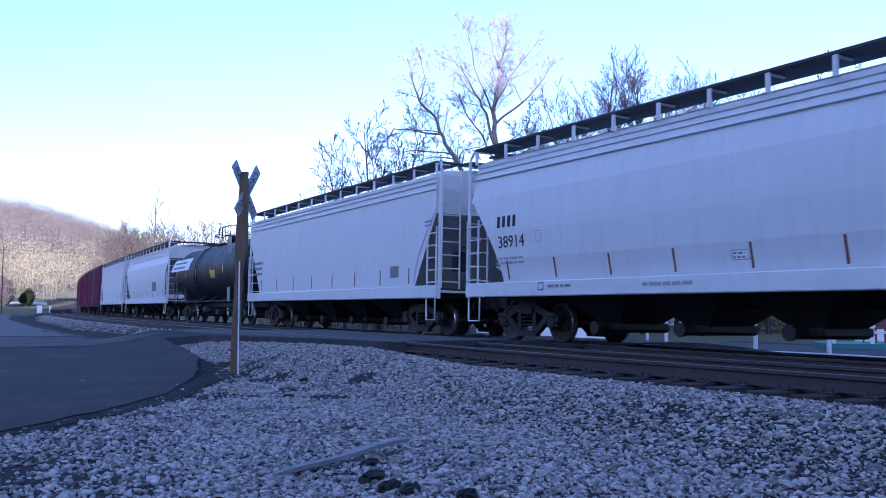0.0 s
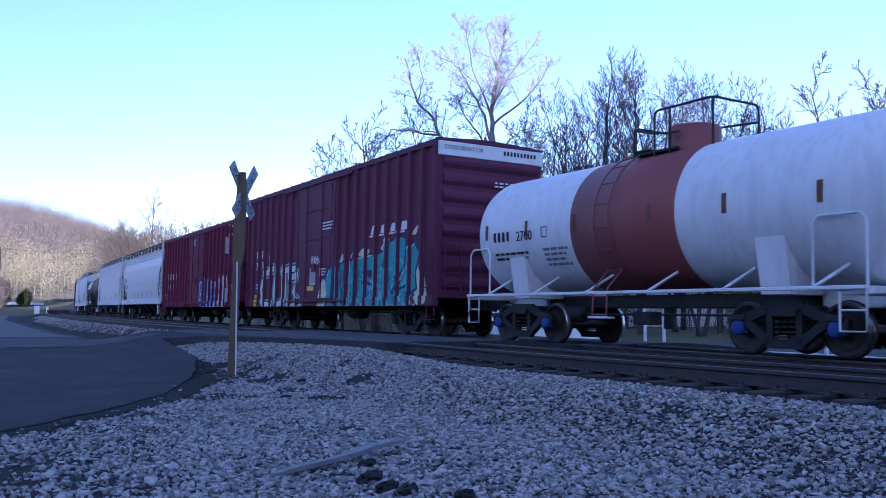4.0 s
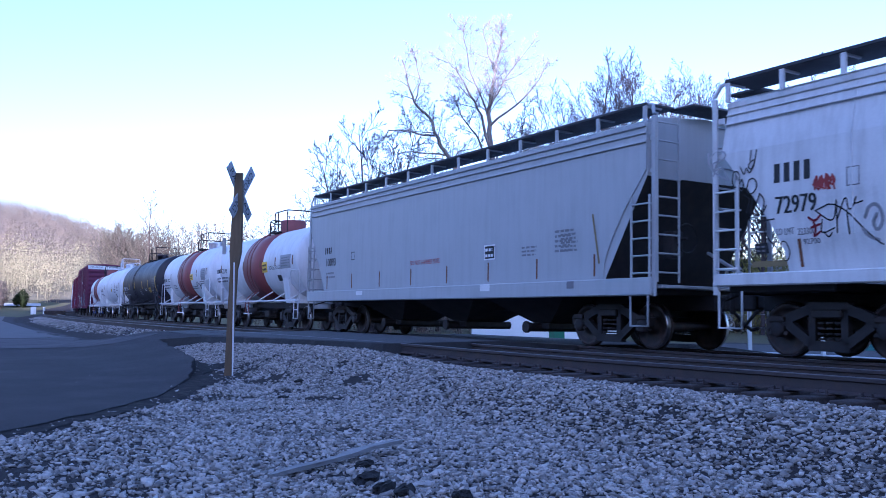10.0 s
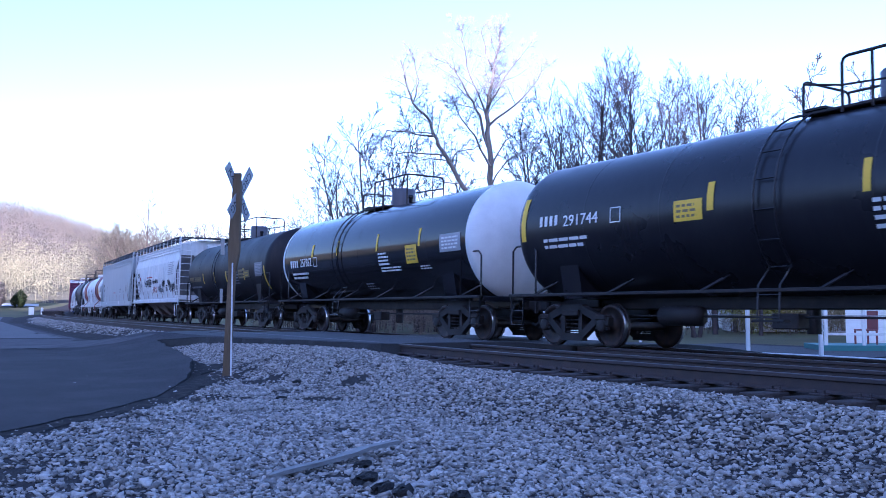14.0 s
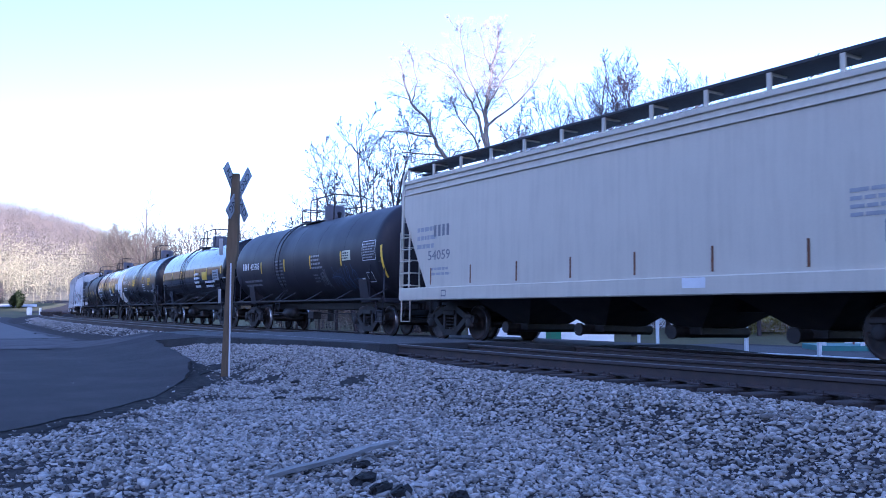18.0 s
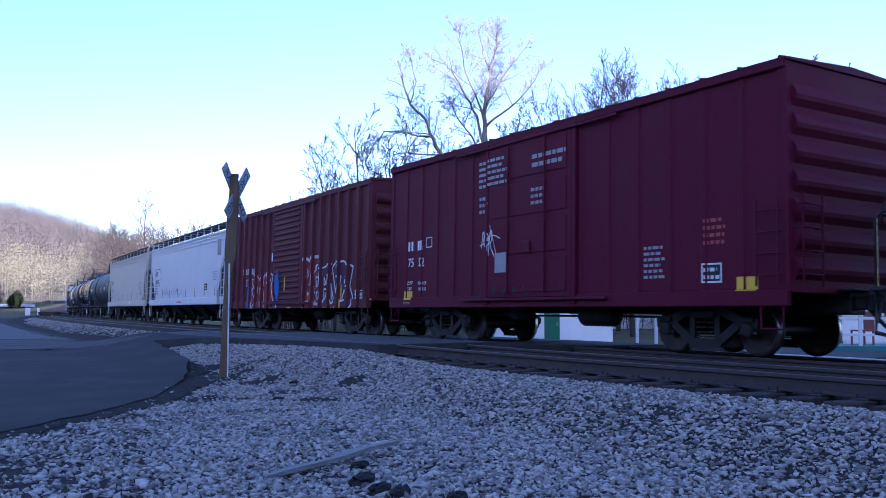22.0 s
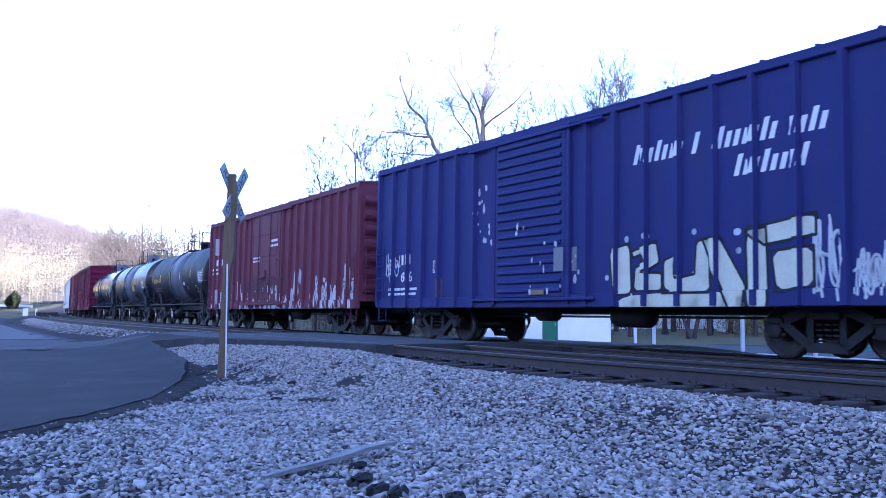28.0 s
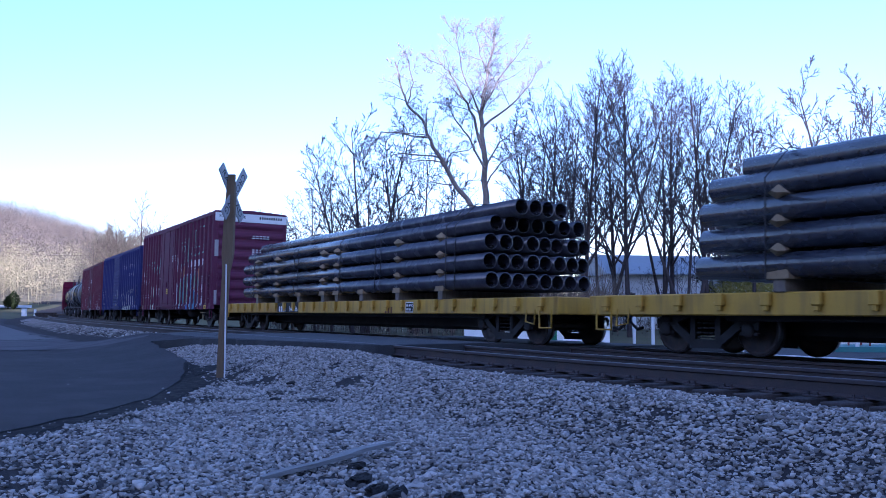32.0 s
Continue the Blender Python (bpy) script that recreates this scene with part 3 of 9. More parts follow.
def g_bearing(g):
    g.turn([(-0.06, 0.0), (-0.06, 0.125), (0.02, 0.13), (0.05, 0.115), (0.062, 0.07), (0.062, 0.0)], "y", (0, 0, 0), 16)


def bogie(car, x, cap="steel_dark", frame_mat="steel_dark"):
    b = thing_part("bogie", car, (x, 0, 0))
    b["label"] = "two-axle cast steel bogie"
    for sy in (1, -1):
        part("side_frame", shared("side_frame" + frame_mat, g_sideframe, frame_mat), None, b, at=(0, sy * 0.99, 0))
        for a in (-0.89, 0.89):
            part("bearing_cap", shared("bearing" + cap, g_bearing, cap), None, b, at=pose(a, sy * 1.03, WHEEL_R, 0, 0, 0 if sy > 0 else 180))
    part("bolster", shared("bolster", g_bolster, "steel_dark"), None, b)
    for a in (-0.89, 0.89):
        w = part("wheelset", shared("wheelset", g_wheelset, "wheel"), None, b, "dark steel wheels on one axle", at=(a, 0, WHEEL_R))
        for sy in (1, -1):
            part("wheel_tread", shared(f"wheel_tread{sy}", lambda g: g.turn([(0.735 * sy, WHEEL_R + 0.004), (0.80 * sy, WHEEL_R - 0.001), (0.814 * sy, WHEEL_R - 0.013)], "y", (0, 0, 0), 36), "tread"),
                 None, b, at=(a, 0, WHEEL_R))
        WHEELS.append((w, car, x + a, a))
    BOGIES.append((b, car, x))
    return b


def thing_part(name, parent, at):
    """A part that is a mesh of its own and carries sub-parts: a small centre casting."""
    return part(name, shared("centre_plate", lambda q: q.box((0, 0, 0.78), (0.34, 0.34, 0.08), 0.01), "steel_dark"), None, parent, at=at)


def g_coupler(g):
    g.box((-0.3, 0, 0.86), (0.75, 0.16, 0.2), 0.02).box((0.2, 0.03, 0.86), (0.3, 0.3, 0.3), 0.04)
    g.tube([(0.25, -0.12, 0.66), (0.25, -0.12, 1.06)], 0.05, 8)
    g.tube([(-0.1, 0.28, 0.72), (0.1, 0.32, 0.5), (0.3, 0.3, 0.38), (0.5, 0.25, 0.42)], 0.03, 6)
    g.tube([(-0.3, 0.1, 0.98), (-0.3, 0.9, 0.98), (-0.3, 1.35, 0.85), (-0.3, 1.45, 0.55)], 0.016, 5)


def couplers(car, half):
    for a in (1, -1):
        part("coupler", shared("coupler", g_coupler, "steel_dark"), None, car, at=pose(a * half, 0, 0, 0, 0, 0 if a > 0 else 180))


def ladder(name, car, x0, x1, z0, z1, y, rungs, mat, depth=0.06, r=0.014, rails=True, axis="x", xe=0.0):
    """Rungs and stiles on a side (axis x) or on an end (axis y, at x = xe)."""
    g = Geo()
    def at(u, z, o):
        return (u, y + o, z) if axis == "x" else (xe + o * (1 if xe > 0 else -1), u, z)
    if rails:
        for u in (x0, x1):
            g.tube([at(u, z0, depth), at(u, z1, depth)], r * 1.3, 5)
    for k in range(rungs):
        z = z0 + (z1 - z0) * (k + 0.5) / rungs
        g.tube([at(x0, z, 0), at(x0, z, depth), at(x1, z, depth), at(x1, z, 0)], r, 5)
    return part(name, g, mat, car)


def car_thing(name, label, category, u0, u1):
    """A car whose coupled length runs from u0 (front) to u1 at the clip's start."""
    ob = thing(name, label, category, "cars of the freight train")
    CARS.append((ob, (u0 + u1) / 2, u0 - u1))
    return ob


def bogie_base(car, L, inset, cap="steel_dark"):
    for a in (1, -1):
        bogie(car, a * (L / 2 - inset), cap)
    CARS[-1] = (*CARS[-1], L / 2 - inset)


# ---- box cars ----
def boxcar(label, u0, u1, mat, top=4.5, sill=0.78, posts=22, door=(0.5, 3.0), door_style="plug", roof_mat=None, end_mat=None, stripe=None, post_d=0.1,
           ladder_mat=None):
    car = car_thing("boxcar", label, "boxcar", u0, u1)
    L, W = (u0 - u1) - 1.15, 3.1
    hx, hy = L / 2, W / 2
    mat_, roof_mat, end_mat = mat, roof_mat or mat, end_mat or mat
    ladder_mat = ladder_mat or mat
    eave = top - 0.12
    part("body", Geo().box((0, 0, (eave + sill + 0.25) / 2), (L - 0.16, W - 0.02, eave - sill - 0.25), 0.02), mat_, car)
    part("side_sill", Geo().box((0, hy - 0.02, sill + 0.13), (L - 0.05, 0.1, 0.26), 0.015), mat_, car)
    part("side_sill", Geo().box((0, -hy + 0.02, sill + 0.13), (L - 0.05, 0.1, 0.26), 0.015), mat_, car)
    part("top_chord", Geo().box((0, hy, eave - 0.05), (L - 0.02, 0.11, 0.14), 0.02), mat_, car)
    part("top_chord", Geo().box((0, -hy, eave - 0.05), (L - 0.02, 0.11, 0.14), 0.02), mat_, car)
    roof = Geo().prism([(-hy - 0.06, eave), (hy + 0.06, eave), (hy + 0.06, eave + 0.035), (0, top), (-hy - 0.06, eave + 0.035)], "x", -hx - 0.02, hx + 0.02)
    n = 16
    r_ob = part("roof", roof, roof_mat, car)
    seams = Geo()
    for k in range(n + 1):
        x = -hx + 0.1 + (L - 0.2) * k / n
        seams.prism([(-hy - 0.05, eave + 0.03), (0, top - 0.005), (hy + 0.05, eave + 0.03), (hy + 0.05, eave + 0.07), (0, top + 0.035), (-hy - 0.05, eave + 0.07)], "x", x - 0.03, x + 0.03)
    part("roof_seams", seams, roof_mat, r_ob)
    # ends with pressed ribs
    for a in (1, -1):
        e = part("end_wall", Geo().box((a * (hx - 0.05), 0, (eave + sill + 0.2) / 2), (0.08, W + 0.04, eave - sill - 0.2), 0.02), end_mat, car)
        nr = 7 if top < 4.8 else 8
        h = (eave - 0.35 - sill - 0.3) / nr
        for k in range(nr):
            z = sill + 0.35 + h * (k + 0.5)
            rib = shared(f"end_rib{W}{h:.2f}{end_mat}", lambda g: g.add(
                [(x_, y_, z_) for y_ in (-hy + 0.12, hy - 0.12) for x_, z_ in ((0, -h * 0.4), (0.07, -h * 0.16), (0.085, 0), (0.07, h * 0.16), (0, h * 0.4))],
                [(0, 1, 6, 5), (1, 2, 7, 6), (2, 3, 8, 7), (3, 4, 9, 8), (4, 0, 5, 9), (0, 4, 3, 2, 1), (5, 6, 7, 8, 9)]), end_mat)
            part("end_rib", rib, None, e, at=pose(a * (hx - 0.012), 0, z, 0, 0, 0 if a > 0 else 180))
        if stripe:
            part("height_stripe", Geo().box((a * (hx + 0.012), 0, eave - 0.2), (0.06, W + 0.06, 0.36), 0.01), stripe, car, "white excess-height band")
    # outside posts
    dc, dw = door
    pm = shared(f"post{eave:.2f}{sill:.2f}{mat}{post_d}", lambda g: g.add(
        [(x_, y_, z_) for z_ in (sill + 0.02, eave - 0.1) for x_, y_ in ((-0.075, 0), (-0.045, post_d), (0.045, post_d), (0.075, 0))],
        [(0, 1, 5, 4), (1, 2, 6, 5), (2, 3, 7, 6), (3, 2, 1, 0), (4, 5, 6, 7), (0, 4, 7, 3)]), mat)
    xs = [hx - 0.1 - (L - 0.2) * k / posts for k in range(posts + 1)]
    far_posts = Geo()
    for x in xs:
        if abs(x - dc) < dw / 2 + 0.12:
            continue
        part("side_post", pm, None, car, at=(x, hy - 0.012, 0))
        far_posts.box((x, -hy - 0.02, (sill + eave) / 2), (0.12, 0.08, eave - sill - 0.1))
    part("far_side_posts", far_posts, mat, car)
    # doors
    for sy in (1, -1):
        d = part("sliding_door", Geo().box((dc, sy * (hy + 0.035), (sill + eave) / 2 + 0.05), (dw, 0.07, eave - sill - 0.3), 0.02), mat_, car,
                 "ribbed sliding door" if door_style == "rib" else "plug door with locking bars")
        if sy < 0:
            continue
        zlo, zhi = sill + 0.25, eave - 0.2
        if door_style == "rib":
            nb = 17
            rb = shared(f"door_rib{dw}{mat}", lambda g: g.add([(x_, y_, z_) for x_ in (-dw / 2 + 0.12, dw / 2 - 0.12) for y_, z_ in ((0, -0.055), (0.045, -0.02), (0.045, 0.02), (0, 0.055))],
                        [(0, 1, 5, 4), (1, 2, 6, 5), (2, 3, 7, 6), (0, 3, 2, 1), (4, 5, 6, 7)]), mat)
            for k in range(nb):
                part("door_rib", rb, None, d, at=(dc, hy + 0.069, zlo + (zhi - zlo) * (k + 0.5) / nb))
        else:
            for k in range(4):
                z = zlo + (zhi - zlo) * (k + 0.5) / 4
                part("door_panel", Geo().box((dc, hy + 0.075, z), (dw - 0.3, 0.03, (zhi - zlo) / 4 - 0.12), 0.012), mat_, d)
            for u in (-0.22, 0.22):
                part("lock_rod", Geo().tube([(dc + dw * u, hy + 0.12, zlo), (dc + dw * u, hy + 0.12, zhi)], 0.02, 6), mat_, d)
            part("lock_gear", Geo().box((dc, hy + 0.11, sill + 1.25), (0.34, 0.06, 0.26), 0.02), mat_, d)
        for u in (-1, 1):
            part("door_post", Geo().box((dc + u * (dw / 2 + 0.06), hy + 0.03, (sill + eave) / 2), (0.1, 0.1, eave - sill - 0.12), 0.012), mat_, car)
    part("door_track", Geo().box((dc, hy + 0.085, sill + 0.17), (dw * 1.7, 0.07, 0.06), 0.01), mat_, car)
    part("door_track", Geo().box((dc, hy + 0.085, eave - 0.16), (dw * 1.9, 0.06, 0.06), 0.01), mat_, car)
    # ladders, steps and brake gear
    for a in (1, -1):
        x = a * (hx - 0.32)
        ladder("side_ladder", car, x - 0.2, x + 0.2, sill + 0.3, sill + 1.6, hy + 0.04, 4, ladder_mat)
        part("sill_step", Geo().tube([(x - 0.2, hy, sill), (x - 0.2, hy, sill - 0.34), (x + 0.2, hy, sill - 0.34), (x + 0.2, hy, sill)], 0.02, 5), mat_, car)
        ladder("end_ladder", car, 0.95, 1.4, sill + 0.3, sill + 1.7, 0, 4, ladder_mat, 0.14, axis="y", xe=a * (hx - 0.01))
        part("end_platform", Geo().box((a * (hx + 0.12), -0.2, sill + 0.28), (0.28, 1.2, 0.03), 0.005), "grating", car)
    part("brake_wheel", Geo().turn([(0, 0.26), (0.015, 0.275), (0.03, 0.26), (0.015, 0.245), (0, 0.26)], "x", (-hx - 0.2, -0.7, sill + 1.5), 18)
         .tube([(-hx, -0.7, sill + 1.5), (-hx - 0.2, -0.7, sill + 1.5)], 0.03, 6).tube([(-hx - 0.19, -0.95, sill + 1.5), (-hx - 0.19, -0.45, sill + 1.5)], 0.014, 5), "steel_dark", car)
    # underframe
    part("centre_sill", Geo().box((0, 0, 0.86), (L + 0.1, 0.4, 0.36), 0.02), "steel_dark", car)
    bearer = shared(f"cross_bearer{sill}", lambda g: g.box((0, 0, sill + 0.2), (0.12, W - 0.2, 0.2), 0.01), "steel_dark")
    for k in range(9):
        part("cross_bearer", bearer, None, car, at=(-hx + L * (k + 0.5) / 9, 0, 0))
    under = Geo()
    under.tube([(-hx + 3.2, 0.5, 0.62), (hx - 3.2, 0.5, 0.62)], 0.025, 5).tube([(-hx + 4, -0.5, 0.7), (hx - 5, -0.5, 0.7)], 0.03, 5)
    part("brake_rods", under, "steel_dark", car)
    part("air_reservoir", Geo().turn([(-0.55, 0), (-0.5, 0.16), (-0.42, 0.21), (0.42, 0.21), (0.5, 0.16), (0.55, 0)], "x", (-1.2, 0.75, 0.62), 14), "steel_dark", car)
    part("brake_cylinder", Geo().turn([(-0.3, 0), (-0.3, 0.15), (0.25, 0.15), (0.3, 0.05), (0.7, 0.03), (0.7, 0)], "x", (1.5, 0.7, 0.66), 12), "steel_dark", car)
    spans, edges = [], sorted([x for x in xs if abs(x - dc) >= dw / 2 + 0.12] + [-hx + 0.02, hx - 0.02])
    for x0, x1 in zip(edges, edges[1:]):
        a0 = x0 + (0.06 if x0 in xs else 0)
        a1 = x1 - (0.06 if x1 in xs else 0)
        if x0 < dc < x1:
            spans += [(a0, dc - dw / 2, hy - 0.01), (dc + dw / 2, a1, hy - 0.01)]
        else:
            spans.append((a0, a1, hy - 0.01))
    spans += [(x - 0.045, x + 0.045, hy - 0.012 + post_d) for x in edges if x in xs]
    spans.append((dc - dw / 2, dc + dw / 2, hy + (0.115 if door_style == "rib" else 0.092)))
    SURF[car] = ("flat", spans, (sill + 0.262, eave - 0.13), (sill + 0.005, sill + 0.258, hy + 0.032))
    couplers(car, hx + 0.2)
    bogie_base(car, L, 2.35 if L > 13 else 2.1)
    return car, L, hy, sill, eave


# ---- tank cars ----
def tank_car(label, u0, u1, mat, r=1.42, zc=2.42, head=None, band=None, band_mat=None, rail_mat="steel_dark", dome="low", stickers=True, sill_mat=None,
             platform_w=2.9, top_x=0.0, cap="steel_dark", stick_mat="yellow", ring_mats=(), end_gap=0.55):
    car = car_thing("tank_car", label, "tank car", u0, u1)
    L = (u0 - u1) - 1.0
    hx = L / 2
    tl = hx - end_gap                       # half length of the shell to the knuckle of the heads
    hd = 0.48
    prof = [(-tl - hd, 0.001)]
    for k in range(1, 9):
        a = math.pi / 2 * k / 8
        prof.append((-tl - hd * math.cos(a), r * math.sin(a)))
    prof += [(x, r) for x in np.linspace(-tl + 0.1, tl - 0.1, 9)]
    prof += [(-a, b) for a, b in reversed(prof[:9])]
    t = part("tank", Geo().turn(prof, "x", (0, 0, zc), 56), mat, car)
    for k in range(1, 6):
        x = -tl + 2 * tl * k / 6
        part("weld_seam", Geo().turn([(x - 0.02, r - 0.002), (x - 0.01, r + 0.004), (x + 0.01, r + 0.004), (x + 0.02, r - 0.002)], "x", (0, 0, zc), 56), mat, t)
    if band:
        g = Geo()
        g.turn([(band[0], r - 0.01), (band[0], r + 0.006), (band[1], r + 0.006), (band[1], r - 0.01)], "x", (0, 0, zc), 56)
        part("painted_band", g, band_mat, t, "rust-red painted band round the tank")
    for (a, b, mm) in ring_mats:
        g = Geo().turn([(a, r - 0.01), (a, r + 0.005), (b, r + 0.005), (b, r - 0.01)], "x", (0, 0, zc), 56)
        part("painted_ring", g, mm, t)
    if head:
        for a in (1, -1):
            hp = [(a * (tl + hd * math.cos(math.pi / 2 * k / 8) + 0.006), (r + 0.004) * math.sin(math.pi / 2 * k / 8)) for k in range(0, 9)] + [(a * (tl - 0.12), r + 0.006)]
            hp[0] = (hp[0][0], 0.001)
            part("painted_head", Geo().turn(hp, "x", (0, 0, zc), 48), head, t, "white painted tank head")
    sm = sill_mat or mat
    # walk bars and end sills
    for sy in (1, -1):
        part("side_bar", Geo().box((0, sy * 1.42, 1.02), (2 * tl + 0.9, 0.07, 0.06), 0.01), sm if sill_mat else "steel_dark", car)
        for k in range(6):
            x = -tl + 0.4 + (2 * tl - 0.8) * k / 5
            part("bar_bracket", shared(f"bar_bracket{sm}{sy}{r}", lambda g: g.tube([(0, sy * 1.4, 1.03), (-0.24, sy * (r * 0.66), zc - r * 0.76)], 0.028, 5), sm), None, car, at=(x, 0, 0))
    for a in (1, -1):
        e = part("end_sill", Geo().box((a * (hx - 0.25), 0, 0.98), (0.5, 2.7, 0.12), 0.015).box((a * (hx - 0.9), 0, 0.9), (1.5, 0.5, 0.3), 0.02), sm, car)
        part("saddle", Geo().add([(a * (tl - 1.3) + o, y, z) for o in (-0.28, 0.28) for y, z in ((-1.1, 0.95), (1.1, 0.95), (1.25, zc - r * 0.42), (0.7, zc - r * 0.8), (-0.7, zc - r * 0.8), (-1.25, zc - r * 0.42))],
             [(0, 1, 2, 3, 4, 5), (11, 10, 9, 8, 7, 6), (0, 6, 7, 1), (1, 7, 8, 2), (2, 8, 9, 3), (3, 9, 10, 4), (4, 10, 11, 5), (5, 11, 6, 0)]), sm, car)
        for sy in (1, -1):
            x = a * (hx - 0.12)
            part("corner_handrail", Geo().tube([(x, sy * 1.35, 1.0), (x, sy * 1.35, 1.98), (x - a * 0.12, sy * 1.35, 2.08), (x - a * 0.75, sy * 1.38, 2.08), (x - a * 0.85, sy * 1.38, 1.95), (x - a * 0.85, sy * 1.38, 1.0)], 0.022, 6), sm, car)
            part("sill_step", Geo().tube([(x, sy * 1.38, 1.0), (x, sy * 1.38, 0.4), (x - a * 0.42, sy * 1.38, 0.4), (x - a * 0.42, sy * 1.38, 1.0)], 0.022, 5)
                 .tube([(x, sy * 1.38, 0.7), (x - a * 0.42, sy * 1.38, 0.7)], 0.018, 5), sm, car)
    part("centre_sill", Geo().box((0, 0, 0.88), (L, 0.34, 0.26), 0.02), "steel_dark", car)
    g = Geo().tube([(-tl + 1.5, 0.55, 0.62), (tl - 1.5, 0.55, 0.62)], 0.022, 5).box((0, 0.6, 0.55), (0.5, 0.3, 0.25), 0.02)
    g.turn([(-0.5, 0), (-0.45, 0.18), (0.45, 0.18), (0.5, 0)], "x", (2.3, 0.6, 0.62), 12).tube([(0, 0, 0.95), (0, 0, 0.35)], 0.12, 10)
    part("brake_gear", g, "steel_dark", car)
    # top fittings
    zt = zc + r
    w2, d2 = platform_w / 2, 0.6
    if dome:
        pf = part("platform", Geo().box((top_x + w2 * 0.45, d2 - 0.2, zt - 0.04), (w2 * 1.1, 0.4, 0.05), 0.01).box((top_x + w2 - 0.2, 0, zt + 0.02), (0.4, 2 * d2, 0.05), 0.01), rail_mat, car, "grated walkway beside the manway")
        xl, xr, zb = top_x + w2, top_x - w2, zt - 0.12
        g = Geo()

        def bent(pts):
            """A rail with its corners rounded."""
            out = [Vector(pts[0])]
            for p0, p1, p2 in zip(pts, pts[1:], pts[2:]):
                p0, p1, p2 = Vector(p0), Vector(p1), Vector(p2)
                u_, v_ = (p0 - p1).normalized() * 0.1, (p2 - p1).normalized() * 0.1
                out += [p1 + u_, p1 + (u_ + v_) * 0.3, p1 + v_]
            g.tube(out + [Vector(pts[-1])], 0.026, 6)
        bent([(xl, d2, zb), (xl, d2, zt + 0.5), (xl, -d2, zt + 0.5), (xl, -d2, zb)])
        bent([(xl - w2 * 0.55, d2, zb), (xl - w2 * 0.55, d2, zt + 0.74), (xr, d2, zt + 0.74), (xr, -d2, zt + 0.74), (xr, -d2, zb)])
        bent([(xl, -d2, zt + 0.5), (xl - w2 * 0.7, -d2, zt + 0.5), (xr, -d2, zt + 0.42)])
        g.tube([(top_x + w2 * 0.05, d2, zb), (top_x + w2 * 0.05, d2, zt + 0.74)], 0.026, 6).tube([(xr, d2, zb), (xr, d2, zt + 0.72)], 0.024, 6)
        g.tube([(xl, d2, zt + 0.45), (xl - w2 * 0.55, d2, zt + 0.3), (top_x - w2 * 0.2, d2, zt + 0.24)], 0.02, 6)
        part("railing", g, rail_mat, pf)
        if dome == "mid":
            part("protective_dome", Geo().turn([(0, 0.36), (0.53, 0.36), (0.56, 0.33), (0.56, 0.001)], "z", (top_x - 0.1, 0, zt - 0.06), 20), "tank_grey", car, "grey steel housing over the valves")
            part("vent", Geo().turn([(0, 0.06), (0.18, 0.06), (0.2, 0.09), (0.28, 0.08), (0.3, 0.001)], "z", (top_x - 0.75, 0.1, zt - 0.04), 10), mat, car)
        elif dome == "big":
            part("protective_dome", Geo().turn([(0, 0.5), (0.5, 0.5), (0.53, 0.46), (0.53, 0.0)], "z", (top_x, 0, zt - 0.1), 24), band_mat or mat, car, "steel housing over the valves")
        else:
            part("manway", Geo().turn([(0, 0.34), (0.3, 0.34), (0.3, 0.38), (0.34, 0.38), (0.4, 0.3), (0.42, 0)], "z", (top_x - 0.15, 0, zt - 0.05), 20), mat, car)
            part("valve_housing", Geo().box((top_x - 0.75, 0, zt + 0.1), (0.2, 0.2, 0.3), 0.04), mat, car)
    # ladder over the shell
    pts = []
    for k in range(15):
        a = radians(-42 + k * 9)
        pts.append((math.cos(a) * (r + 0.07), zc + math.sin(a) * (r + 0.07)))
    g = Geo()
    lx = top_x + w2 + 0.05 if dome else 0.0
    for xx in (lx - 0.2, lx + 0.2):
        g.tube([(xx, 1.45, 0.55), (xx, 1.42, 1.1)] + [(xx, y, z) for y, z in pts], 0.018, 5)
    for y, z in [(1.45, 0.6), (1.43, 0.95)] + pts[::2]:
        g.tube([(lx - 0.2, y, z), (lx + 0.2, y, z)], 0.014, 5)
    part("side_ladder", g, band_mat or mat, car)
    part("walk_step", Geo().box((lx, 1.4, 0.55), (0.6, 0.16, 0.04), 0.008), sm, car)
    if stickers:
        me = shared(f"marker{r:.2f}{stick_mat}", lambda g: g.add([(sx, math.cos(radians(q)) * (r + 0.012), math.sin(radians(q)) * (r + 0.012)) for q in (-6, 1, 8) for sx in (-0.05, 0.05)],
                    [(0, 1, 3, 2), (2, 3, 5, 4)]), stick_mat)
        for x in (-tl + 0.3, -tl * 0.55, -tl * 0.18, tl * 0.28, tl * 0.62, tl - 0.25):
            part("reflective_strip", me, None, t, "upright reflective strip", at=(x, 0, zc))
    SURF[car] = ("cyl", r, zc)
    couplers(car, hx + 0.1)
    bogie_base(car, L, 1.75, cap)
    return car, L, r, zc, tl


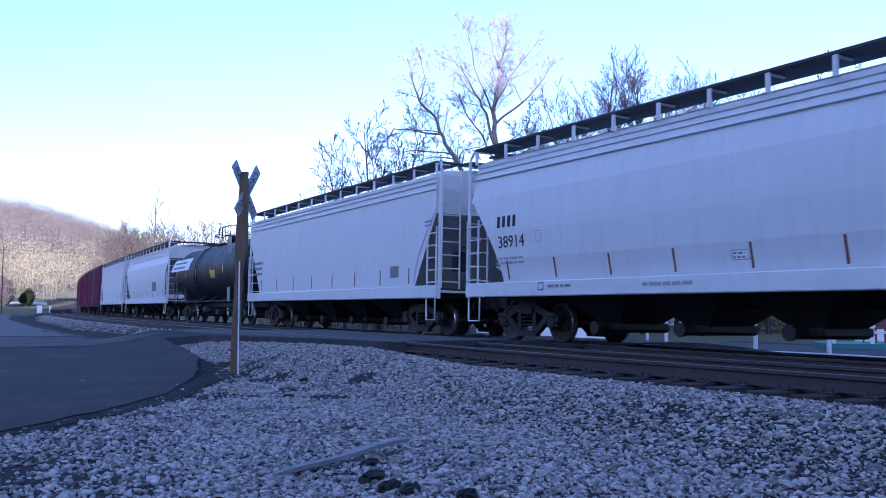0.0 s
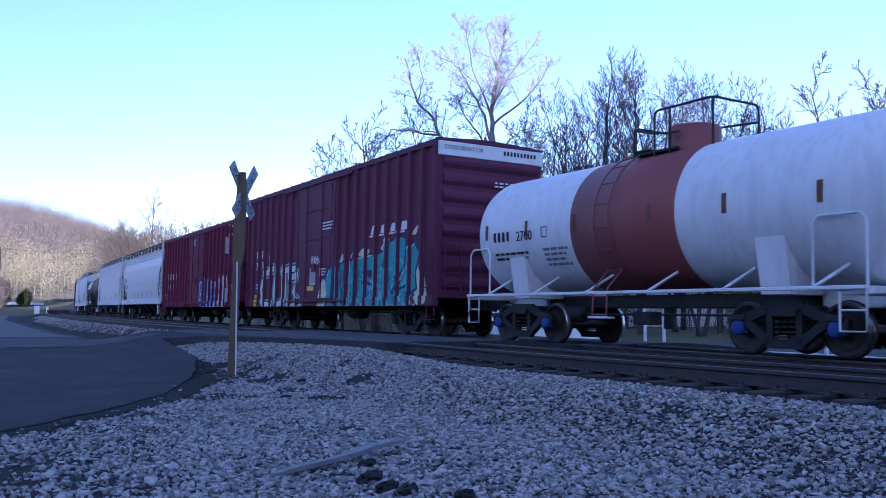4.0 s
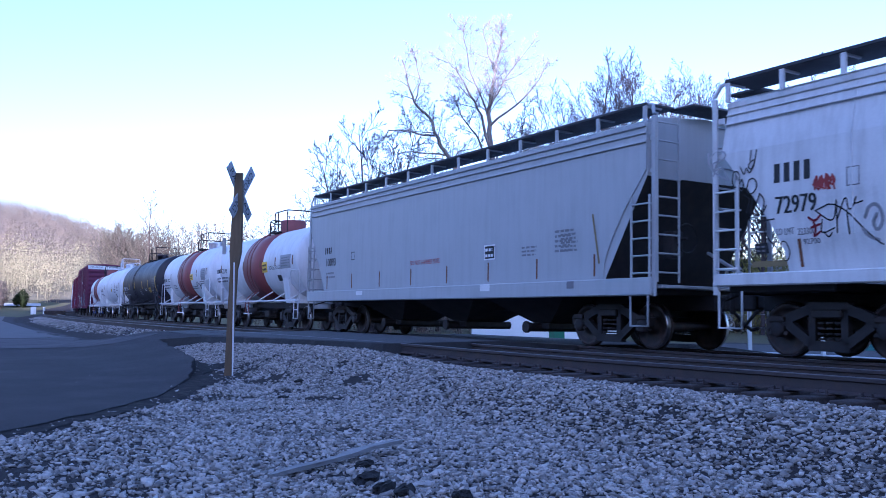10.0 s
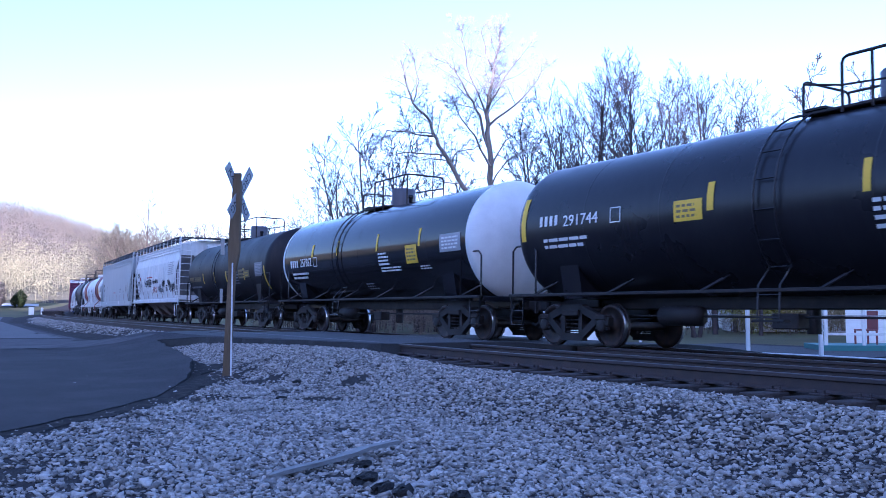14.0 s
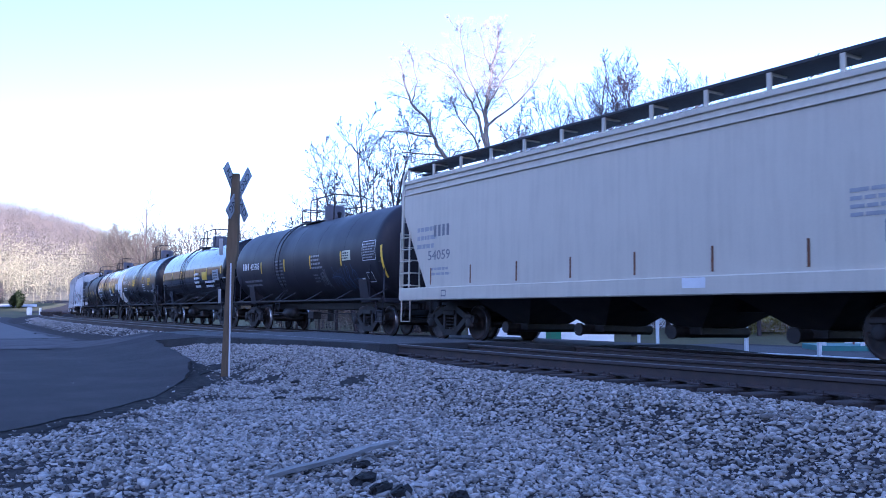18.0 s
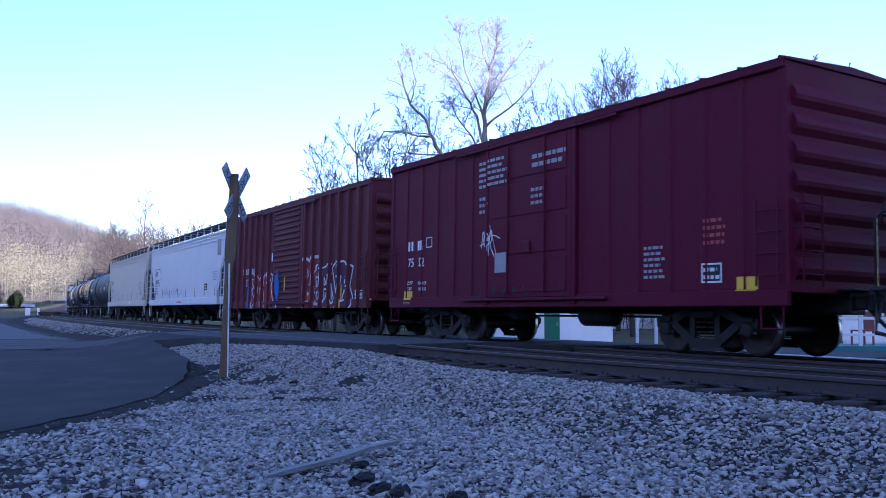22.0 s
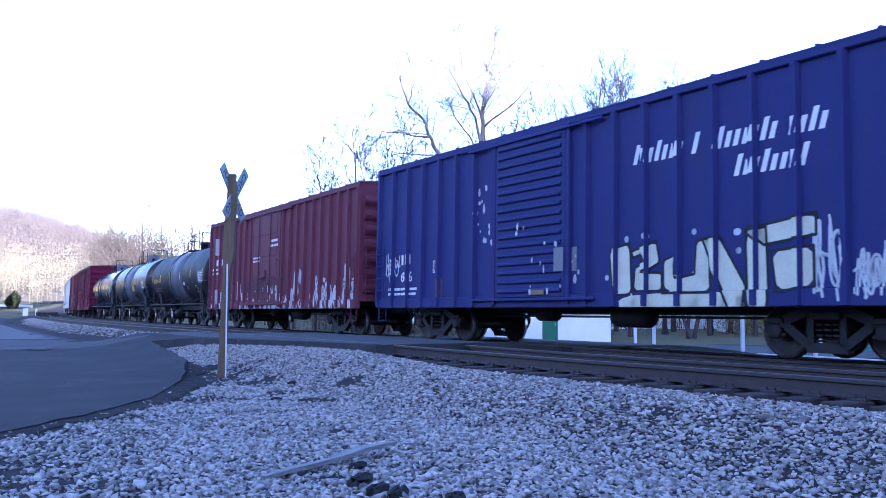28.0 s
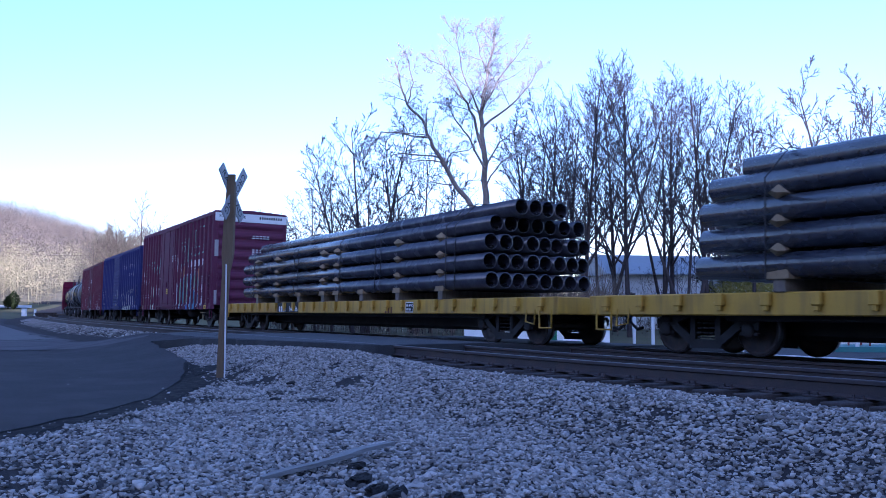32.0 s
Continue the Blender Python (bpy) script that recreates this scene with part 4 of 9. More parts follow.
# ---- covered hoppers ----
def hopper(label, u0, u1, mat, style="flat", bays=4, top=4.3, walk_mat="grating", ribs=0, bay_mat=None, sill_h=0.32, mark_mat="rust", n_marks=8, slope_mat="slope_shade", dark_web=False):
    car = car_thing("covered_hopper", label, "covered hopper", u0, u1)
    L, W = (u0 - u1) - 1.05, 3.1
    hx, hy = L / 2, W / 2
    eave, zs = top - 0.28, 1.28           # eave of the side and top of the sill
    slope = 1.15
    x0, x1 = hx - 0.3, hx - 0.3 - slope     # side sheet: at the top and at the sill
    # cross-section: flat-sided or bowed
    if style == "round":
        sec = [(hy - 0.16, zs - 0.05), (hy - 0.05, zs + 0.5), (hy, zs + 1.2), (hy - 0.02, zs + 1.9), (hy - 0.12, eave - 0.4), (hy - 0.2, eave), (hy - 0.42, eave + 0.16), (0, top - 0.02)]
    else:
        sec = [(hy - 0.02, zs - 0.05), (hy - 0.015, zs + 0.5), (hy - 0.01, zs + 1.2), (hy - 0.01, zs + 1.9), (hy - 0.01, eave - 0.4), (hy - 0.02, eave), (hy - 0.3, eave + 0.16), (0, top - 0.02)]
    zk = zs + (eave - zs) * 0.66                # height at which the side sheet starts to cut in
    ze = top - (top - zs) * (0.27 if style == "round" else 0.4)     # foot of the upright end wall, above the slope sheet

    def cut(z):
        """How far the side sheet reaches at height z."""
        w = max(0.0, min(1.0, ((z - zs) / (zk - zs) - 0.1) / 0.9))
        return x0 if w >= 1 else x1 + (x0 - x1 - 0.1) * w ** 1.4

    def end_at(z):
        return x0 if z >= ze else x0 - (ze - z) * 0.62
    ye = float(np.interp(ze, [p[1] for p in sec], [p[0] for p in sec]))
    levels = sorted(sec[:-1] + [(ye, ze)], key=lambda p: p[1]) + [sec[-1]]
    g = Geo()
    full = [(y * 0.985 if z < eave - 0.1 else y, z) for y, z in levels]
    full += [(-y, z) for y, z in reversed(full[:-1])]
    n = len(full)
    vs = [(end_at(z) * w, y, z) for w in np.linspace(-1, 1, 9) for y, z in full]
    fs = [(i * n + k, i * n + (k + 1) % n, (i + 1) * n + (k + 1) % n, (i + 1) * n + k) for i in range(8) for k in range(n)]
    g.add(vs, fs, style == "round")
    part("body", g, mat, car)
    for a in (1, -1):
        wall, chute = Geo(), Geo()
        for (ya, za), (yb, zb) in zip(full[:len(levels) - 1], full[1:len(levels)]):
            (wall if za >= ze - 0.001 else chute).add([(a * end_at(za), ya, za), (a * end_at(za), -ya, za), (a * end_at(zb), -yb, zb), (a * end_at(zb), yb, zb)], [(0, 1, 2, 3)])
        part("end_wall", wall, mat, car)
        part("slope_sheet", chute, slope_mat, car, "sloping end sheet, darkened to paint its shade")
        part("bolster_web", Geo().box((a * (x1 - 0.12), 0, zs + 0.38), (0.05, W - 0.34, 0.85), 0.01), slope_mat if dark_web else mat, car)
        part("end_walkway", Geo().box((a * (x0 + 0.12), 0, top + 0.08), (0.62, W - 1.5, 0.05), 0.01), walk_mat, car, "dark grating across the end of the roof")
        for y in (-0.45, 0.45):
            part("slope_stiffener", Geo().tube([(a * (end_at(ze) - 0.02), y * 1.6, ze + 0.02), (a * (x1 - 0.1), y * 1.1, zs + 0.75)], 0.05, 5), mat, car)
        if style == "round":
            part("end_box", Geo().box((a * (x0 + 0.16), -0.1, top - 0.5), (0.3, 0.5, 0.42), 0.02), mat, car)
    for sy in (1, -1):                            # side sheets run past the slope sheets
        q = Geo()
        lv = [(sec[0][0], zs - 0.05)] + [(float(np.interp(z, [p[1] for p in sec[:6]], [p[0] for p in sec[:6]])), z) for z in np.linspace(zs + 0.1, eave, 14)]
        vs = []
        for y, z in lv:
            c = cut(z)
            vs += [(-c, sy * (y + 0.004), z), (c, sy * (y + 0.004), z), (c, sy * (y - 0.02), z), (-c, sy * (y - 0.02), z)]
        q.add(vs, [(i * 4 + k, i * 4 + (k + 1) % 4, i * 4 + 4 + (k + 1) % 4, i * 4 + 4 + k) for i in range(len(lv) - 1) for k in range(4)])
        part("side_sheet", q, mat, car)
    if ribs:
        for k in range(1, ribs):
            x = -x1 + 2 * x1 * k / ribs
            q = Geo().tube([(x, y + 0.004, z) for y, z in sec[1:6]], 0.016, 5)
            part("side_seam", q, mat, car)
    for sy in (1, -1):
        part("roof_rail", Geo().box((0, sy * (sec[5][0] + 0.015), eave), (2 * x0, 0.06, 0.1), 0.012), mat, car)
        part("eave_bead", Geo().box((0, sy * (sec[5][0] + (0.05 if style == "round" else 0.025)), eave - 0.16), (2 * x0, 0.04, 0.025), 0.006).box((0, sy * (sec[4][0] + 0.02), eave - 0.32), (2 * x0, 0.04, 0.03), 0.006), mat, car)
        part("side_sill", Geo().box((0, sy * (hy - 0.03), zs - sill_h / 2), (L - 0.3, 0.14, sill_h), 0.02), mat, car)
        # running board along the eave
        wk = part("running_board", Geo().box((0, sy * (hy - 0.4), top + 0.1), (2 * hx - 0.7, 0.72, 0.06), 0.01), walk_mat, car, "dark steel roof walkway")
        nb = 13
        bk = shared(f"walk_bracket{mat}", lambda q: q.box((0, 0, -0.14), (0.09, 0.04, 0.34), 0.006).box((0, -0.2, 0.0), (0.05, 0.4, 0.04), 0.006), mat)
        for k in range(nb):
            part("walk_bracket", bk, None, wk, at=pose(-x0 + 0.1 + (2 * x0 - 0.2) * k / (nb - 1), sy * (hy - 0.07), top + 0.06, 0, 0, 0 if sy > 0 else 180))
    for k in range(bays * 2):
        x = -x0 + 2 * x0 * (k + 0.5) / (bays * 2)
        part("roof_hatch", Geo().turn([(0, 0.36), (0.1, 0.36), (0.14, 0.3), (0.16, 0)], "z", (x, 0, top - 0.05), 16), mat, car)
    # ends: corner posts, cross bars, ladders, platform
    for a in (1, -1):
        xe = a * (hx - 0.15)
        for sy in (1, -1):
            part("corner_post", Geo().box((xe, sy * (hy - 0.05), (0.95 + top) / 2 - 0.08), (0.1, 0.05, top - 1.1), 0.01).tube([(xe, sy * (hy - 0.05), top - 0.12), (xe - a * 0.08, sy * (hy - 0.1), top + 0.06), (xe - a * 0.3, sy * (hy - 0.14), top + 0.12)], 0.035, 6), mat, car)
            part("post_bracket", Geo().box(((xe + a * x0) / 2, sy * (hy - 0.1), eave - 0.25), (abs(xe - a * x0), 0.04, 0.1), 0.008).box(((xe + a * x0) / 2, sy * (hy - 0.1), zk + 0.1), (abs(xe - a * x0), 0.04, 0.08), 0.008), mat, car)
            ladder("side_ladder", car, xe - a * 0.5, xe - a * 0.04, 1.2, zk - 0.35, sy * (hy - 0.04) - (0.06 if sy < 0 else 0), 5, mat, 0.06, 0.019)
            part("sill_step", Geo().tube([(xe - a * 0.55, sy * hy, 1.0), (xe - a * 0.55, sy * hy, 0.42), (xe - a * 0.1, sy * hy, 0.42), (xe - a * 0.1, sy * hy, 1.0)], 0.022, 5), mat, car)
        ladder("end_ladder", car, 0.95, 1.47, 1.2, top - 0.1, 0, 9, mat, 0.05, 0.018, axis="y", xe=xe)
        part("end_platform", Geo().box((a * (hx - 0.5), 0, 1.12), (0.95, W - 0.2, 0.06), 0.01), mat, car)
        part("end_brace", Geo().tube([(xe, -hy + 0.12, 1.15), (a * (x1 + 0.1), -0.6, 2.1)], 0.035, 6), mat, car)
        part("end_shear_plate", Geo().box((a * (hx - 1.25), 0, 1.05), (1.9, W - 0.35, 0.14), 0.02), "steel_dark", car)
    part("brake_wheel", Geo().turn([(0, 0.26), (0.015, 0.275), (0.03, 0.26), (0.015, 0.245), (0, 0.26)], "x", (-hx + 0.1, 0.75, 2.0), 18)
         .tube([(-hx + 0.5, 0.75, 2.0), (-hx + 0.1, 0.75, 2.0)], 0.03, 6).box((-hx + 0.45, 0.75, 1.9), (0.25, 0.3, 0.5), 0.03), "steel_dark", car)
    # discharge bays
    b_in = L / 2 - 2.9
    bw = 2 * b_in / bays
    bm_ = bay_mat or "steel_dark"
    hop = shared(f"bay{bw:.2f}{bm_}", lambda q: q.add([(x_, y_, z_) for x_, y_, z_ in ((-bw / 2, -1.25, 1.1), (bw / 2, -1.25, 1.1), (bw / 2, 1.25, 1.1), (-bw / 2, 1.25, 1.1),
                  (-0.28, -0.55, 0.42), (0.28, -0.55, 0.42), (0.28, 0.55, 0.42), (-0.28, 0.55, 0.42))],
                  [(0, 1, 5, 4), (1, 2, 6, 5), (2, 3, 7, 6), (3, 0, 4, 7), (4, 5, 6, 7), (3, 2, 1, 0)]), bm_)
    gate = shared("outlet", lambda q: q.box((0, 0, 0.36), (0.7, 1.3, 0.14), 0.02).tube([(0, -0.95, 0.34), (0, 0.95, 0.34)], 0.1, 10).tube([(0, 0.95, 0.34), (0, 1.02, 0.34)], 0.13, 10), "steel_dark")
    for k in range(bays):
        b = part("discharge_bay", hop, None, car, at=(-b_in + bw * (k + 0.5), 0, 0))
        part("outlet_gate", gate, None, b)
    part("centre_sill", Geo().box((0, 0, 0.86), (L, 0.34, 0.3), 0.02), "steel_dark", car)
    mk = shared(f"mark{mark_mat}", lambda q: q.box((0, 0, 0), (0.05, 0.006, 0.42), 0.002), mark_mat)
    for k in range(n_marks):
        x = x1 - 0.25 - (2 * x1 - 0.5) * k / (n_marks - 1)
        part("reflective_strip", mk, None, car, at=pose(x, float(np.interp(zs + 0.27, [p[1] for p in sec[:3]], [p[0] for p in sec[:3]])) + 0.01, zs + 0.27, -11 if style == "round" else 0, 0, 0))
    SURF[car] = ("sec", [(hy + 0.045, 0.9), (hy + 0.045, zs - 0.001), (sec[0][0] + 0.004, zs)] + [(y + 0.005, z) for y, z in sec[1:6]], 0)
    couplers(car, hx + 0.12)
    bogie_base(car, L, 1.85)
    return car, L, hy, zs, eave


# ---- flat car with pipes ----
def flat_car(label, u0, u1, mat):
    car = car_thing("flat_car", label, "flat car", u0, u1)
    L, W = (u0 - u1) - 0.9, 2.9
    hx, hy = L / 2, W / 2
    part("deck", Geo().box((0, 0, 0.95), (L, W - 0.1, 0.1), 0.01), "wood_grey", car, "weathered timber deck")
    for sy in (1, -1):
        part("side_sill", Geo().box((0, sy * (hy - 0.06), 0.83), (L, 0.12, 0.36), 0.02), mat, car)
        n = 26
        pk = shared("stake_pocket" + mat, lambda q: q.box((0, 0.05, 0), (0.16, 0.1, 0.2), 0.015).box((0, 0.05, -0.13), (0.08, 0.06, 0.1), 0.01), mat)
        for k in range(n):
            part("stake_pocket", pk, None, car, at=pose(-hx + 0.5 + (L - 1) * k / (n - 1), sy * (hy - 0.005), 0.9, 0, 0, 0 if sy > 0 else 180))
    for a in (1, -1):
        part("end_sill", Geo().box((a * (hx - 0.06), 0, 0.83), (0.14, W, 0.36), 0.02), mat, car)
        part("sill_step", Geo().tube([(a * (hx - 0.2), hy, 0.75), (a * (hx - 0.2), hy, 0.38), (a * (hx - 0.6), hy, 0.38), (a * (hx - 0.6), hy, 0.75)], 0.022, 5), mat, car)
        part("grab_rail", Geo().tube([(a * (hx - 0.75), hy, 0.75), (a * (hx - 0.75), hy + 0.02, 0.45), (a * (hx - 1.05), hy + 0.02, 0.5), (a * (hx - 1.05), hy, 0.75)], 0.018, 5), mat, car)
    part("centre_sill", Geo().box((0, 0, 0.8), (L - 4, 0.5, 0.4), 0.02), "steel_dark", car)
    part("fish_belly", Geo().box((0, 0, 0.52), (L - 6.4, 0.7, 0.5), 0.08), "steel_dark", car)
    part("side_girder", Geo().box((0, hy - 0.3, 0.66), (L - 6, 0.08, 0.2), 0.02), "steel_dark", car)
    SURF[car] = ("flat", [(-hx, hx, hy + 0.002)], (0.66, 1.005), None)
    part("cross_bearers", sum_boxes([((-hx + L * (k + 0.5) / 16, 0, 0.84), (0.1, W - 0.3, 0.24)) for k in range(16)]), "steel_dark", car)
    couplers(car, hx + 0.1)
    bogie_base(car, L, 2.45)
    return car, L, hy


def sum_boxes(items):
    g = Geo()
    for c, s in items:
        g.box(c, s)
    return g


def pipe_stack(u0, u1, x0, x1, label):
    """Pipes in rows on timber battens; rides with the flat car under it."""
    st = thing("pipe_stack", label, "pipe stack", "pipe loads")
    LOADS.append((st, (u0 + u1) / 2))
    r, gap, step = 0.19, 0.385, 0.435
    rng = random.Random(int(-u0))
    mid = (x0 + x1) / 2

    def g_pipe(g):
        ln = (x1 - x0) / 2
        g.turn([(-ln, r - 0.02), (-ln, r), (ln, r), (ln, r - 0.02), (ln, r - 0.02), (-ln, r - 0.02)], "x", (0, 0, 0), 20)
    pm = shared(f"pipe{x1 - x0:.2f}", g_pipe, "pipe_black")
    chock = shared("chock", lambda g: g.add([(0, 0, 0.13), (0, 0, -0.12), (-0.16, 0.02, 0), (0.16, 0.02, 0), (0.03, 0.13, 0.02), (-0.05, 0.12, -0.01), (-0.13, -0.14, 0), (0.13, -0.14, 0)],
                                            [(0, 2, 5), (0, 5, 4), (0, 4, 3), (1, 5, 2), (1, 4, 5), (1, 3, 4), (0, 6, 2), (1, 2, 6), (0, 3, 7), (1, 7, 3), (0, 7, 6), (1, 6, 7)]), "chock_wood")
    block = shared("bearer", lambda g: g.box((0, 0, 0), (0.22, 2.95, 0.22), 0.015), "wood_grey")
    foot = shared("foot_chock", lambda g: g.prism([(-0.22, -0.08), (0.22, -0.08), (0.17, 0.06), (0.02, 0.19), (-0.08, 0.15), (-0.2, 0.04)], "y", -0.13, 0.13), "chock_wood")
    stations = [(6.98, 1), (4.93, 1), (2.85, 0), (0.8, 1), (-0.26, 1), (-2.0, 0), (-4.22, 1), (-6.46, 1)]
    shift = mid - 0.03
    for q, full in stations:
        part("bearer", block, None, st, at=(q + shift, 0, 1.11))
        part("chock", foot, None, st, "tan timber chock", at=pose(q + shift, 1.38, 1.28, 0, 0, rng.uniform(-4, 4)))
    z = 1.42
    for row in range(5):
        n = (8, 8, 8, 7, 4)[row]
        w = (n - 1) * gap
        if row == 4:
            z -= 0.1
        for k in range(n):
            part("pipe", pm, None, st, at=(mid + rng.uniform(-0.08, 0.08) - (0.55 if row == 4 else 0), w / 2 - k * gap + (0.3 if row == 4 else 0), z))
        if row < 3:
            for q, full in stations:
                if full:
                    part("batten", shared("batten", lambda g: g.box((0, 0, 0), (0.1, 2.8, 0.05), 0.004), "wood_grey"), None, st, at=(q + shift, 0, z + step / 2))
                    part("chock", chock, None, st, "tan timber chock", at=pose(q + shift, 1.47, z + step / 2, rng.uniform(-6, 6), rng.uniform(-8, 8), 0))
        z += step
    for q in (0.07, 0.095, 0.3, 0.32, 0.46, 0.66, 0.68, 0.92):
        x = x0 + (x1 - x0) * q
        part("steel_strap", Geo().tube([(x, 1.56, 1.2), (x, 1.55, z - 0.75), (x, 0.95, z - 0.2), (x, -0.9, z - 0.2), (x, -1.5, z - 0.75), (x, -1.5, 1.2)], 0.012, 4), "steel_dark", st)
    return st

# ---- bare trees ----
def grow(seed, height, trunk_r, kids=(17, 6, 5, 3), lo=0.28, reach=0.42, angle=(28, 50), rise=0.055, stems=1, lean=0.0, fine=0.014, wiggle=0.075, scaffold=None, limb_cap=4.0):
    """Limbs and twigs of a leafless tree: two Geos (wood, twigs). Each branch leaves its parent at an angle and bends up to the light."""
    rng = random.Random(seed)
    wood, twigs = Geo(), Geo()
    last = len(kids)

    def aside(d, deg, turn):
        o = d.orthogonal().normalized()
        o = math.cos(turn) * o + math.sin(turn) * d.cross(o)
        return (d * math.cos(radians(deg)) + o * math.sin(radians(deg))).normalized()

    def sprout(pts, rs, length, lev, start, count=0):
        n, count = len(pts) - 1, count or max(1, round(kids[lev - 1] * rng.uniform(0.8, 1.2)))
        turn = rng.uniform(0, 6.28)
        for k in range(count):
            w = start + (0.99 - start) * (k + rng.uniform(0.1, 0.9)) / count
            i = min(int(w * n), n - 1)
            q = pts[i].lerp(pts[i + 1], w * n - i)
            turn += 2.4 + rng.uniform(-0.5, 0.5)
            d = aside((pts[i + 1] - pts[i]).normalized(), rng.uniform(*angle) * (1.25 - 0.4 * w) * (1 if lev < last else 1.2), turn)
            ln = length * (1.12 - 0.72 * w) * rng.uniform(0.65, 1.15)
            branch(q, d, ln, max(min(rs[i] * rng.uniform(0.42, 0.62), ln * 0.02), fine), lev)

    def branch(p, d, length, r, lev):
        n = 7 if lev == 0 else 5 if lev == 1 else 3 if lev == 2 else 2 if lev < last else 1
        pts, rs = [Vector(p)], [r]
        cur, dirn = Vector(p), Vector(d).normalized()
        for k in range(n):
            w = wiggle * (0.35 if lev == 0 else 1.0)
            dirn = (dirn + Vector((rng.uniform(-w, w), rng.uniform(-w, w), rng.uniform(-w, w) + (rise if lev else 0.02)))).normalized()
            cur = cur + dirn * length / n
            pts.append(cur.copy())
            rs.append(max(r * (1 - 0.86 * (k + 1) / n), fine * 0.45))
        (wood if lev < 2 else twigs).tube(pts, rs, 8 if lev == 0 else 5 if lev == 1 else 3, caps=False)
        if lev < last:
            sprout(pts, rs, length * (reach if lev == 0 else 0.5 if lev < last - 1 else 0.65), lev + 1, lo if lev == 0 else 0.15)

    if scaffold:
        for r0, r1, limbs in scaffold:
            pts = [Vector((x, rng.uniform(-0.5, 0.5) * min(1, i), z)) for i, (x, z) in enumerate(limbs)]
            mid = [pts[0]]
            for p, q in zip(pts, pts[1:]):
                for w in (0.34, 0.67, 1.0):
                    mid.append(p.lerp(q, w) + Vector((rng.uniform(-1, 1), rng.uniform(-1, 1), rng.uniform(-0.5, 0.5))) * (0.09 if w < 1 else 0))
            m = len(mid) - 1
            rs = [0.8 * (r0 + (r1 - r0) * (i / m) ** 0.7) for i in range(m + 1)]
            wood.tube(mid, rs, 8, caps=False)
            ln = sum((q - p).length for p, q in zip(pts, pts[1:]))
            sprout(mid, [min(r, 0.11) for r in rs], min(ln * 0.42, limb_cap), 1, 0.55 if r0 > 0.3 else 0.22, int(3 + ln * 1.7))
        return wood, twigs
    for k in range(stems):
        off = Vector((rng.uniform(-0.5, 0.5), rng.uniform(-0.5, 0.5), 0)) if stems > 1 else Vector((0, 0, 0))
        a = 6.28 * k / stems + rng.uniform(-0.5, 0.5)
        tilt = rng.uniform(0.06, 0.3) if stems > 1 else lean
        branch(off, Vector((math.cos(a) * tilt, math.sin(a) * tilt, 1)), height * (rng.uniform(0.75, 1.0) if stems > 1 else 1.0), trunk_r * (rng.uniform(0.7, 1) if stems > 1 else 1), 0)
    return wood, twigs


_trees = {}


def tree(kind, x, y, z, turn=0.0, height=10.0, label="bare grey-brown deciduous tree", bark="bark"):
    if kind not in _trees:
        w, t = grow(**TREE_KINDS[kind])
        _trees[kind] = (w.mesh("trunk", M[bark]), t.mesh("crown", M[{"bark": "twig", "bark_far": "twig_far"}.get(bark, "twig_pale")]), sorted(p[2] for p in t.v)[int(len(t.v) * 0.995)])
    size = height / _trees[kind][2]
    ob = thing("tree", label, "tree", "trees beyond the tracks", at=pose(x, y, z, 0, 0, turn) @ Matrix.Scale(size, 4))
    part("trunk", _trees[kind][0], None, ob)
    part("crown", _trees[kind][1], None, ob, "crown of bare twigs")
    return ob


